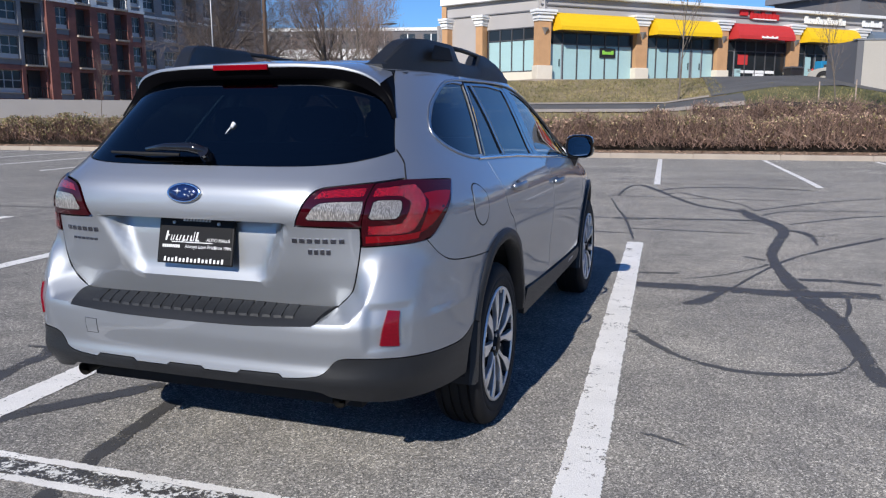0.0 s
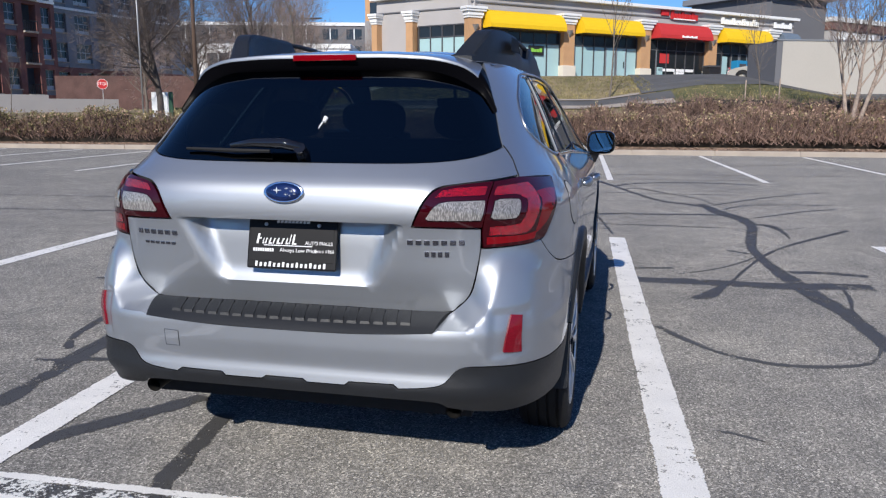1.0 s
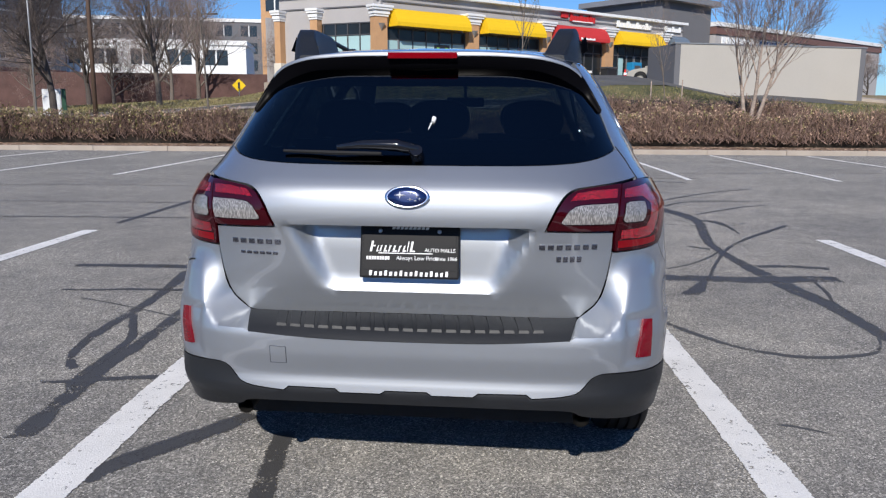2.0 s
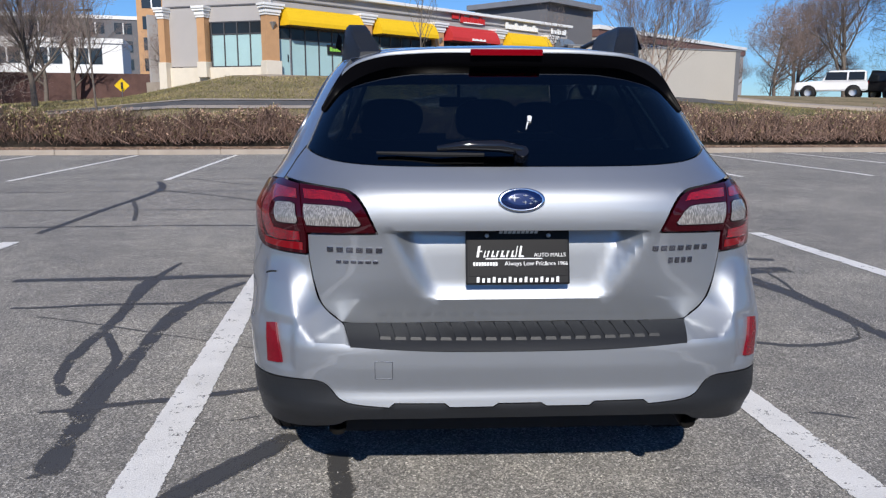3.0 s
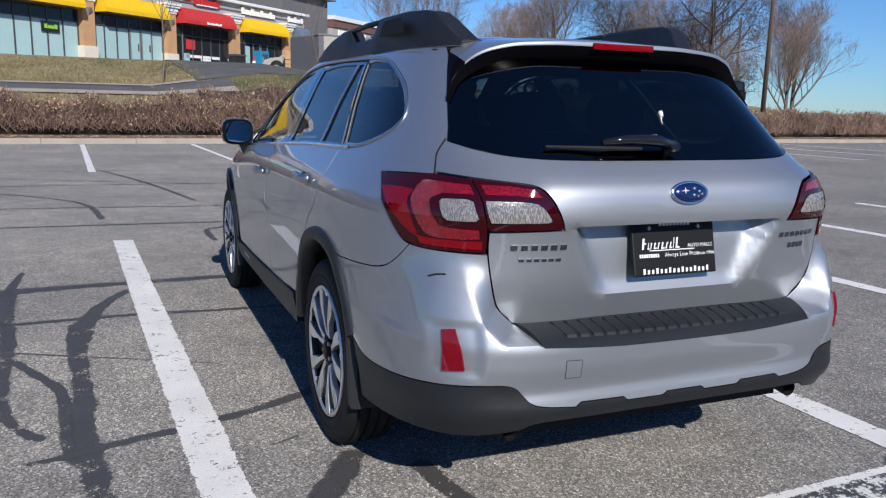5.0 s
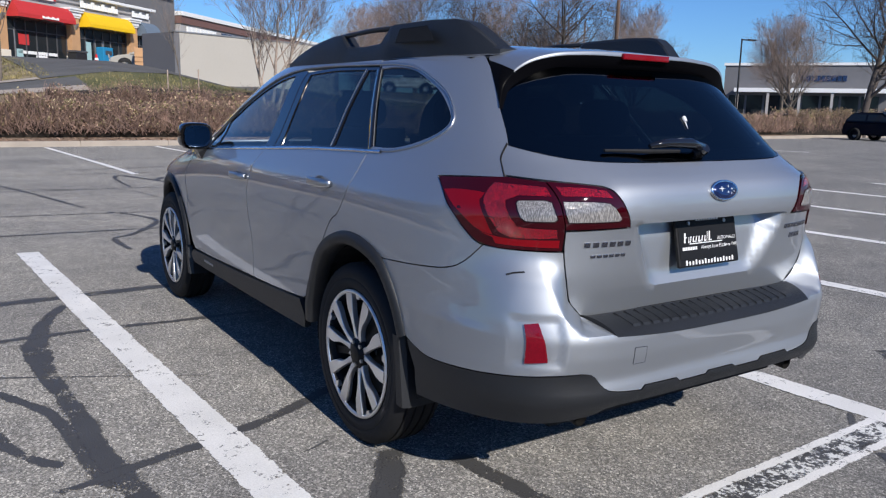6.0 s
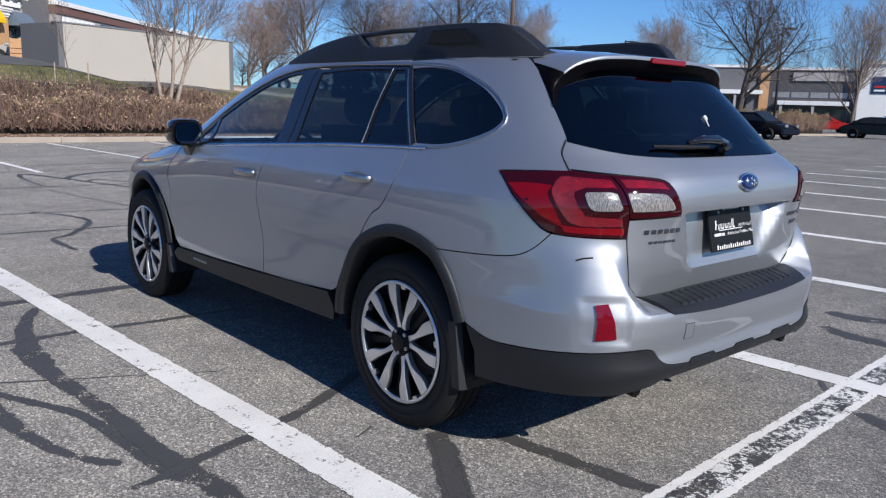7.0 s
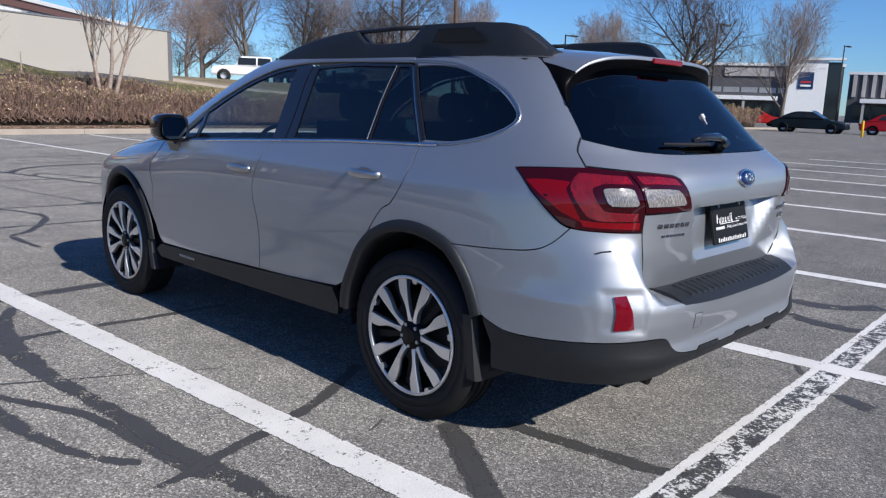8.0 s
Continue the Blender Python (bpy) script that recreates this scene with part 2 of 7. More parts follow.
# ---- ground ----
_bm = bmesh.new()
_xs = [-900, -400, -150, -60, -25, -10, *np.arange(-4, 4.01, .25), 6, 12, 25, 60, 150, 400, 900]
_ys = [-900, -400, -150, -60, -25, -10, -4, 0, 4, *np.arange(6.5, 14.6, .4), 20, 30, 60, 150, 400, 900]
_g = [[_bm.verts.new((x, y, ground_z(x, y))) for x in _xs] for y in _ys]
for _a, _b in zip(_g, _g[1:]):
    for _k in range(len(_xs) - 1):
        _bm.faces.new((_a[_k], _a[_k + 1], _b[_k + 1], _b[_k]))
setting(link_bm("ground", _bm, ASPHALT, smooth=True), "worn grey asphalt of a parking lot", "ground")


def strip(name, pts, width, material, z, label, jitter=0.0, m=None, seed=1, step=0.06):
    """A flat band along a smoothed line of points; the attribute "cover" falls from its middle to its edges."""
    rnd = random.Random(seed)
    P = [(m or Matrix()) @ Vector((p[0], p[1], 0)) for p in pts]
    W = [p[2] if len(p) > 2 else width for p in pts]
    fine, ws = [], []
    for i in range(len(P) - 1):
        p0, p1, p2, p3 = P[max(i - 1, 0)], P[i], P[i + 1], P[min(i + 2, len(P) - 1)]
        n = min(max(2, int((p2 - p1).length / step)), 90)
        for k in range(n):
            t = k / n
            fine.append(0.5 * ((2 * p1) + (p2 - p0) * t + (2 * p0 - 5 * p1 + 4 * p2 - p3) * t * t + (3 * p1 - p0 - 3 * p2 + p3) * t ** 3))
            ws.append(W[i] * (1 - t) + W[i + 1] * t)
    fine.append(P[-1])
    ws.append(W[-1])
    bm = bmesh.new()
    cover = bm.verts.layers.float.new("cover")
    rows = []
    wa = wb = 1.0
    for i, p in enumerate(fine):
        d = (fine[min(i + 1, len(fine) - 1)] - fine[max(i - 1, 0)])
        d = d.normalized() if d.length > 1e-6 else Vector((1, 0, 0))
        s = Vector((-d.y, d.x, 0))
        wa += 0.5 * (1 + rnd.uniform(-jitter, jitter) - wa)
        wb += 0.5 * (1 + rnd.uniform(-jitter, jitter) - wb)
        w = ws[i] / 2
        soft = min(0.026 if "tar" in name else 0.010, w * .45)
        end = 0.0 if i in (0, len(fine) - 1) else 1.0
        row = []
        for o, c in ((w * wa + soft, 0.0), (w * wa - soft, 1.0), (-w * wb + soft, 1.0), (-w * wb - soft, 0.0)):
            v = bm.verts.new((p.x + s.x * o, p.y + s.y * o, z + ground_z(p.x + s.x * o, p.y + s.y * o)))
            v[cover] = c * end
            row.append(v)
        rows.append(row)
    for r0, r1 in zip(rows, rows[1:]):
        for k in range(3):
            bm.faces.new((r0[k], r0[k + 1], r1[k + 1], r1[k]))
    ob = link_bm(name, bm, material)
    return setting(ob, label, "road marking" if "line" in name else "tar seam")


NEAR_U = (-9.4, -6.75, -4.07, -1.346, 1.315, 3.99, 6.66, 9.3, 11.95, 14.6, 17.25, 19.9, 22.5)
for _i, _u in enumerate(NEAR_U):
    strip("stall_line", [(_u, -6.3), (_u + 0.004, -1.2), (_u - 0.004, 2), (_u, 4.93 if _u < 0 else 5.27)], 0.18, M["line"], 0.0045, "white painted parking stall line, chipped", 0.035, LOTM, _i)
strip("cross_line_base", [(-12, -1.10), (-4, -1.092), (0, -1.10), (6, -1.092), (22, -1.10)], 0.12, M["tar"], 0.0030, "dark worn ground under the cross line", 0.08, LOTM, 39)
strip("cross_line", [(-12, -1.10), (-4, -1.092), (0, -1.10), (6, -1.092), (22, -1.10)], 0.13, M["line_old"], 0.0038, "white cross line worn to black along its middle", 0.03, LOTM, 40)
for _o in (-.078, .078):
    strip("cross_line_edge", [(-12, -1.10 + _o), (-4, -1.092 + _o), (0, -1.10 + _o), (6, -1.092 + _o), (22, -1.10 + _o)], 0.052, M["line"], 0.0043, "white edge of the worn cross line", 0.04, LOTM, 41)
for _k in range(1, 5):
    strip("stall_line", [(-9.4 - 2.68 * _k, -6.3), (-9.4 - 2.68 * _k, -1.2), (-9.4 - 2.68 * _k, 4.98)], 0.18, M["line"], 0.0045, "white painted parking stall line, chipped", 0.035, LOTM, 80 + _k)
for _k in range(-8, 9):
    _u = 1.47 + 2.87 * _k
    strip("stall_line_far", [(_u, 12.0), (_u, 16), (_u, 20.6)], 0.13, M["line"], 0.0045, "white painted parking stall line", 0.03, LOTM, 60 + _k)

# kerb and planting bed behind the far stalls
kerb = setting(link_bm("kerb", box_bm(-22 * 2.4, 17 * 2.4, 20.93, 21.06, -0.05, 0.12, 0, LOTM), M["concrete"]), "weathered tan concrete kerb in cast lengths", "kerb")
_block = link_bm("kerb_block", box_bm(0.006, 2.394, 20.9, 21.08, -0.02, 0.15, 0.02), M["concrete"])
for _k in range(-22, 17):
    _ob = _block if _k == -22 else new("kerb_block", _block.data)
    _ob.parent = kerb
    _ob.matrix_world = LOTM @ Matrix.Translation((_k * 2.4, 0.004 * math.sin(_k * 2.7), 0.003 * math.sin(_k * 1.9)))


# the land behind the kerb: bed, bank, drive, lawn up to the shops
def land(u, v):
    """Height of the land at a place of the lot's grid."""
    rise = np.interp(v, [21, 23.2, 26, 28.5, 33.2, 43, 60, 200], [0.12, 0.2, 0.95, 1.32, 1.86, 3.3, 3.35, 3.4])
    fore = np.interp(v, [21, 23.2, 26, 28.5, 33.2, 43, 60, 200], [0.12, 0.2, 0.95, 1.32, 1.86, 2.85, 3.4, 3.5])
    rise = rise + (fore - rise) * ease((u - 4) / 6) * (1 - ease((u - 16) / 6))
    lawn = np.interp(v, [21, 23.2, 26, 28.5, 33.2, 36, 43, 60, 200], [0.12, 0.2, 1.05, 1.65, 2.62, 2.85, 3.3, 3.35, 3.4])
    rise = rise + (lawn - rise) * np.interp(u, [1.5, 6, 8.5, 12], [0, 1, 1, 0])
    near, far = np.interp(u, [-30, -17, -8], [0.25, 0.6, 1.0]), np.interp(u, [-34, -22, -13.5, -8], [0.3, 0.45, 0.62, 1.0])
    left = near + (far - near) * np.interp(v, [30, 36], [0, 1])
    right = np.interp(u, [33, 41], [1.0, 0.0]) if v < 28 else np.interp(u, [14, 22, 45, 75], [1.0, 0.68, 0.6, 0.0])
    return float(0.12 + (rise - 0.12) * left * right)


def land_sheet(name, u0, u1, v0, v1, nu, nv, material, lift=0.0, label="", category="ground"):
    bm = bmesh.new()
    g = [[bm.verts.new(lot(u0 + (u1 - u0) * i / nu, v0 + (v1 - v0) * j / nv, land(u0 + (u1 - u0) * i / nu, v0 + (v1 - v0) * j / nv) + lift)) for i in range(nu + 1)] for j in range(nv + 1)]
    for j in range(nv):
        for i in range(nu):
            bm.faces.new((g[j][i], g[j][i + 1], g[j + 1][i + 1], g[j + 1][i]))
    return setting(link_bm(name, bm, material, smooth=True), label, category)


land_sheet("bank", -60, 42, 21.06, 75, 90, 60, M["grass"], 0, "dry winter grass on a low bank")
land_sheet("bed", -60, 41, 21.07, 23.6, 90, 4, M["mulch"], 0.012, "planting bed of brown mulch and fallen leaves")
land_sheet("lawn", 4, 42, 24.0, 33.5, 40, 12, M["grass_green"], 0.02, "patch of green lawn below the shops")
land_sheet("drive", -45, 4.6, 29.9, 31.9, 80, 6, FRESH, 0.03, "asphalt access drive", "road")
land_sheet("forecourt", 3.4, 17.0, 32.2, 60, 24, 36, FRESH, 0.035, "asphalt forecourt of the shops", "road")
for _v, _w, _u in ((28.75, 1.1, 4.5), (31.95, .55, 3.3)):
    land_sheet("drive_kerb", -45, _u, _v, _v + _w, 80, 3, M["concrete"], 0.05, "pale concrete kerb of the drive", "kerb")

_bm = bmesh.new()
_rows = []
for _x, _y in ((13.5, 39.0), (16.5, 37.9), (19.5, 36.4), (23, 34.5), (26.2, 32.6), (30, 30.2), (34, 27.8)):
    _u, _v = _x * math.cos(LOT) + _y * math.sin(LOT), -_x * math.sin(LOT) + _y * math.cos(LOT)
    _rows.append([_bm.verts.new((_x + .25 * k, _y + .45 * k, land(_u + .25 * k, _v + .45 * k) + h)) for k, h in ((0, .0), (0.02, .14), (1.6, .16), (1.62, .02))])
for _a, _b in zip(_rows, _rows[1:]):
    for _k in range(3):
        _bm.faces.new((_a[_k], _b[_k], _b[_k + 1], _a[_k + 1]))
setting(link_bm("lane_kerb", _bm, M["concrete"]), "pale concrete kerb of the upper lane", "kerb")


# ---- tar-sealed cracks in the asphalt ----
SEAMS = [
    # beside the car, on its right
    ([(2.24, 8.89, 0.127), (2.39, 8.02, 0.3), (2.6, 7.37, 0.286), (2.65, 6.69, 0.166), (2.51, 5.78, 0.172), (2.4, 4.92, 0.137), (2.43, 4.06, 0.172), (2.49, 3.48, 0.217), (2.55, 2.9, 0.229), (2.63, 2.51, 0.206), (2.66, 2.01, 0.166), (2.67, 1.59, 0.153), (2.68, 1.05, 0.155)], "tar"),
    ([(2.67, 6.88, 0.3), (2.86, 6.76, 0.3), (2.93, 6.33, 0.142), (2.91, 5.76, 0.061)], "tar"),
    ([(1.08, 3.15, 0.222), (1.39, 3.18, 0.264), (1.79, 3.22, 0.3), (2.22, 3.21, 0.3), (2.51, 3.25, 0.3), (2.84, 3.33, 0.3), (3.11, 3.34, 0.3)], "tar"),
    ([(2.5, 3.81, 0.144), (2.83, 3.87, 0.175), (3.19, 3.79, 0.17)], "tar"),
    ([(2.82, 3.22, 0.047), (2.77, 2.8, 0.047), (2.67, 2.41, 0.037)], "tar"),
    ([(1.57, 2.58, 0.066), (1.71, 2.65, 0.194), (1.84, 2.95, 0.119), (2.01, 3.35, 0.047), (2.22, 3.98, 0.043), (2.51, 4.73, 0.058), (2.89, 5.42, 0.084), (3.72, 6.59, 0.119)], "tar"),
    ([(2.11, 4.87, 0.078), (2.26, 4.74, 0.129), (2.36, 4.65, 0.105)], "tar_old"),
    ([(1.56, 3.48, 0.036), (1.93, 3.82, 0.049), (2.26, 4.32, 0.053), (2.41, 4.67, 0.034)], "tar_old"),
    ([(1.32, 1.77, 0.094), (1.47, 1.51, 0.084), (1.64, 1.28, 0.074), (1.83, 1.15, 0.079), (2.03, 1.1, 0.081), (2.24, 1.14, 0.084), (2.44, 1.23, 0.058), (2.55, 1.39, 0.031), (2.68, 1.74, 0.028)], "tar_old"),
    ([(1.48, 0.06, 0.032), (1.59, 0.05, 0.042), (1.76, -0.03, 0.022)], "tar_old"),
    ([(1.1, 3.62, 0.075), (1.31, 3.68, 0.124), (1.59, 3.77, 0.099)], "tar_old"),
    ([(0.28, 9.64, 0.063), (0.52, 8.35, 0.07), (0.72, 7.4, 0.099), (0.89, 6.32, 0.081), (1.01, 5.5, 0.047)], "tar"),
    ([(0.79, 6.32, 0.193), (1.45, 6.41, 0.191), (2.38, 6.45, 0.14)], "tar_old"),
    ([(2.85, 6.66, 0.11), (3.02, 6.49, 0.136), (3.23, 6.7, 0.06)], "tar_old"),
    ([(0.36, 10.02, 0.07), (0.39, 11.39, 0.143), (0.58, 11.9, 0.3), (0.95, 10.98, 0.234), (1.33, 9.88, 0.19), (1.69, 9.03, 0.267), (2.08, 8.71, 0.3), (2.41, 8.32, 0.3)], "tar"),
    ([(0.95, 10.98, 0.205), (1.22, 11.46, 0.287), (1.75, 11.84, 0.3), (2.54, 11.97, 0.3), (3.55, 11.77, 0.292)], "tar"),
    ([(1.12, 10.48, 0.182), (1.34, 10.74, 0.243), (1.76, 10.19, 0.191), (2.26, 9.45, 0.14), (2.43, 8.83, 0.089)], "tar_old"),
    ([(0.55, 7.26, 0.229), (1.42, 7.46, 0.281), (2.34, 7.66, 0.284), (2.6, 7.42, 0.3)], "tar"),
    ([(2.39, 8.68, 0.148), (2.98, 9.46, 0.164), (3.7, 10.24, 0.15), (4.51, 10.84, 0.17)], "tar"),
    ([(2.77, 7.43, 0.133), (3.18, 7.88, 0.137), (3.66, 8.36, 0.158), (4.11, 8.66, 0.176)], "tar"),
    ([(2.48, 8.22, 0.143), (3.0, 8.88, 0.165), (4.19, 9.1, 0.184)], "tar_old"),
    # left of the car
    ([(-2.3, 3.58, 0.049), (-2.32, 3.13, 0.087), (-2.32, 2.65, 0.192), (-2.26, 2.17, 0.122), (-2.2, 1.68, 0.12), (-2.18, 1.35, 0.128), (-2.16, 1.04, 0.106), (-2.13, 0.77, 0.099), (-2.08, 0.54, 0.076), (-1.98, 0.35, 0.072), (-1.91, 0.29, 0.047)], "tar"),
    ([(-2.17, 1.38, 0.098), (-2.03, 1.13, 0.078), (-1.9, 0.83, 0.076), (-1.85, 0.44, 0.112), (-1.83, 0.17, 0.102), (-1.76, -0.04, 0.113)], "tar"),
    ([(-1.57, 2.8, 0.081), (-1.72, 2.47, 0.115), (-1.81, 2.1, 0.143), (-1.85, 1.83, 0.197), (-1.85, 1.44, 0.147), (-1.82, 1.03, 0.127), (-1.8, 0.67, 0.138), (-1.79, 0.37, 0.127), (-1.76, 0.12, 0.146), (-1.73, -0.18, 0.127), (-1.7, -0.42, 0.163), (-1.67, -0.59, 0.166)], "tar"),
    ([(-3.43, 2.84, 0.161), (-2.81, 2.88, 0.184), (-2.41, 2.9, 0.207), (-2.0, 2.96, 0.19), (-1.58, 3.0, 0.171), (-1.14, 3.05, 0.174), (-.4, 3.1, .16)], "tar"),
    ([(-3.04, 1.97, 0.074), (-2.84, 1.97, 0.076), (-2.52, 2.03, 0.093), (-2.18, 2.06, 0.093), (-1.49, 2.11, 0.094), (-1.11, 2.09, 0.078), (-.5, 2.1, .07)], "tar"),
    ([(-2.04, 0.08, 0.045), (-1.87, 0.11, 0.066), (-1.75, 0.15, 0.094), (-1.59, 0.2, 0.089), (-1.44, 0.24, 0.083), (-1.2, 0.33, 0.093), (-0.96, 0.44, 0.096), (-0.6, 0.66, 0.09)], "tar"),
    ([(-2.75, 1.74, 0.032), (-2.37, 1.59, 0.03), (-1.82, 1.33, 0.028), (-1.48, 1.17, 0.018), (-1.15, 1.01, 0.017)], "tar_old"),
    ([(-1.15, -0.03, 0.012), (-1.07, 0.0, 0.018), (-0.95, 0.06, 0.012)], "tar_old"),
    # behind the car
    ([(-1.21, -0.91, 0.078), (-1.2, -0.79, 0.127), (-1.14, -0.66, 0.153), (-1.06, -0.55, 0.16), (-0.97, -0.42, 0.162), (-0.81, -0.15, 0.148)], "tar"),
    ([(-0.79, -0.13, 0.114), (-0.91, -0.33, 0.108), (-1.05, -0.54, 0.108), (-1.19, -0.73, 0.106)], "tar"),
    ([(-0.63, -0.29, 0.109), (-0.6, -0.51, 0.127), (-0.57, -0.74, 0.133), (-0.54, -0.92, 0.131), (-0.5, -1.07, 0.118), (-0.46, -1.25, 0.143), (-0.4, -1.45, 0.139)], "tar"),
    ([(2.93, -0.2, 0.167), (2.87, -0.41, 0.247), (2.97, -0.61, 0.191), (3.21, -0.8, 0.22)], "tar"),
    ([(2.48, -0.34, 0.116), (2.36, -0.54, 0.2), (2.34, -0.73, 0.204), (2.37, -0.89, 0.171), (2.46, -1.0, 0.141)], "tar"),
    ([(0.98, -1.12, 0.089), (0.9, -1.27, 0.147), (0.85, -1.42, 0.161)], "tar"),
    ([(1.3, -0.83, 0.037), (1.21, -0.9, 0.051), (1.1, -0.96, 0.031)], "tar_old"),
]
FAR_SEAMS = [
    # the web of cracks towards the far stalls
    ([(-3, 15.6, .06), (-.73, 15.83, .06), (2.37, 15.98, .07), (5.83, 17.81, .06)], "tar"),
    ([(-.2, 13.18, .06), (2.3, 13.65, .07), (5.1, 13.96, .06), (9, 14.6, .06)], "tar"),
    ([(-1.92, 12.37, .05), (-1.23, 10.18, .08), (-.67, 7.79, .06)], "tar"),
    ([(-4.73, 12.51, .05), (-3.44, 11.12, .06), (-2.16, 10.44, .06), (-.5, 9.93, .05)], "tar_old"),
    ([(-.5, 7.35, .07), (-.24, 6.94, .08), (-.14, 6.37, .08), (-.56, 5.56, .08), (-.79, 5.32, .07), (-.77, 4.64, .06)], "tar"),
    ([(-4.3, 5.2, 0.106), (-4.36, 7.4, 0.119), (-4.43, 10.0, 0.145), (-4.95, 11.6, 0.106)], "tar"),
    ([(-4.43, 9.9, 0.092), (-3.35, 9.08, 0.060), (-2.1, 7.77, 0.068), (-1.78, 6.19, 0.079)], "tar_old"),
    ([(-9, 9.4, 0.060), (-5.93, 9.65, 0.068), (-1.7, 9.83, 0.068), (3, 10.1, 0.060)], "tar"),
    ([(-9, 7.0, 0.051), (-4.97, 7.26, 0.068), (-1.5, 7.23, 0.068), (1.0, 7.2, 0.060)], "tar"),
    ([(-9, 5.4, 0.060), (-4.36, 5.73, 0.076), (-1.4, 5.83, 0.076), (1.0, 5.95, 0.060)], "tar"),
    ([(-3.6, 6.2, 0.051), (-3.9, 7.2, 0.060), (-4.35, 8.4, 0.068)], "tar_old"),
    ([(-12, 11.4, 0.051), (-7, 11.9, 0.060), (-2, 12.2, 0.051), (4, 12.6, 0.051)], "tar_old"),
]
for _i, (_p, _m) in enumerate(SEAMS + FAR_SEAMS):
    _wide = (.55 if sum(p[1] for p in _p) > 6.2 * len(_p) else .88) if _i < len(SEAMS) else 1.3 if _m == "tar_old" else 1.15
    strip("tar_seam", [(x, y, w * _wide) for x, y, w in _p], 0.1, M[_m], 0.0010 + 0.00003 * _i, "black tar seal over a crack", 0.07, None, 200 + _i)

for _x, _y, _r in ((.57, -.86, .045), (.61, -.82, .02), (-.59, -.88, .03), (0, -.83, .03), (.05, -.80, .02)):
    _bm = bmesh.new()
    _c = [_bm.verts.new((_x + _r * (1 + .25 * math.sin(3 * a + 1)) * math.cos(a) * 1.2, _y + _r * (1 + .3 * math.sin(2 * a)) * math.sin(a), ground_z(_x, _y) + .0028)) for a in np.linspace(0, 2 * math.pi, 22, endpoint=False)]
    _bm.faces.new(_c)
    setting(link_bm("oil_spot", _bm, M["tar"]), "dark oil spot on the asphalt", "stain")

# ---- the car's body surface: rounded horizontal sections, stacked by height; x right, y ahead, rear axle at y = 0 ----
def profile(zs, vs, soft=0.012):
    """A smooth function of height from a short table."""
    g = np.arange(0.1, 1.75, 0.001)
    v = np.interp(g, zs, vs)
    k = np.exp(-0.5 * (np.arange(-60, 61) * 0.001 / soft) ** 2)
    v = np.convolve(np.pad(v, 60, mode="edge"), k / k.sum(), mode="valid")
    return lambda z: float(np.interp(z, g, v))


half_width = profile([.2, .30, .45, .6, .72, .80, .9, .97, 1.012, 1.032, 1.07, 1.11, 1.135, 1.2, 1.3, 1.4, 1.478, 1.52, 1.55, 1.57, 1.585],
                     [.87, .885, .90, .905, .914, .917, .913, .907, .901, .887, .862, .836, .815, .782, .735, .682, .636, .595, .53, .42, .2], 0.009)
rear_upper = profile([.2, .60, .66, .70, .75, .80, .9, .955, .975, 1.0, 1.04, 1.084, 1.10, 1.13, 1.16, 1.21, 1.29, 1.40, 1.48, 1.52, 1.55, 1.57, 1.585],
                     [-.9, -.905, -.912, -.922, -.94, -.955, -.975, -.988, -.997, -1.0, -.997, -.986, -.966, -.93, -.888, -.836, -.762, -.66, -.575, -.50, -.35, -.1, .2], 0.0065)
rear_bumper = profile([.2, .26, .32, .38, .416, .474, .480, .5, .56, .62, .66, .70, .78, .88, .95],
                      [-.90, -.945, -.985, -1.018, -1.049, -1.040, -1.036, -1.037, -1.046, -1.048, -1.035, -1.02, -1.0, -.985, -.975], 0.0045)
front_end = profile([.2, .3, .5, .7, .8, .87, .93, .98, 1.03, 1.07, 1.13, 1.2, 1.3, 1.4, 1.48, 1.52, 1.55, 1.57, 1.585],
                    [3.62, 3.68, 3.72, 3.70, 3.64, 3.50, 3.25, 3.0, 2.80, 2.68, 2.54, 2.41, 2.20, 1.99, 1.79, 1.65, 1.45, 1.15, .8], 0.02)
rear_power = profile([.2, .68, .85, .95, 1.1, 1.6], [6.0, 6.0, 5.0, 4.7, 4.7, 4.4], 0.03)
MID = 0.6


def _unit_sections():
    """Unit quarter of a rounded rectangle, by length along a reference section."""
    th = np.linspace(0, np.pi / 2, 4001)
    X, Y = np.sin(th) ** 0.4, np.cos(th) ** 0.4
    out = []
    for depth in (1.6, 3.1):
        s = np.r_[0, np.cumsum(np.hypot(np.diff(X) * 0.915, np.diff(Y) * depth))]
        out.append((s, X, Y))
    return out


(_SR, _XR, _YR), (_SF, _XF, _YF) = _unit_sections()
Q_SIDE = float(_SR[-1])
Q_FRONT = Q_SIDE + float(_SF[-1])


def section(q, z, rear):
    """The place on the body at length q round the section from the rear middle (negative: the car's left) and height z."""
    s, aq = (1 if q >= 0 else -1), abs(q)
    a = half_width(z)
    if aq <= Q_SIDE:
        X, Y, n, yr = float(np.interp(aq, _SR, _XR)), float(np.interp(aq, _SR, _YR)), rear_power(z), rear(z)
        k = (X ** n + Y ** n) ** (-1 / n)
        return Vector((s * a * X * k, MID - (MID - yr) * Y * k, z))
    f = Q_FRONT - aq
    X, Y, n = float(np.interp(f, _SF, _XF)), float(np.interp(f, _SF, _YF)), 5.0
    k = (X ** n + Y ** n) ** (-1 / n)
    return Vector((s * a * X * k, MID + (front_end(z) - MID) * Y * k, z))


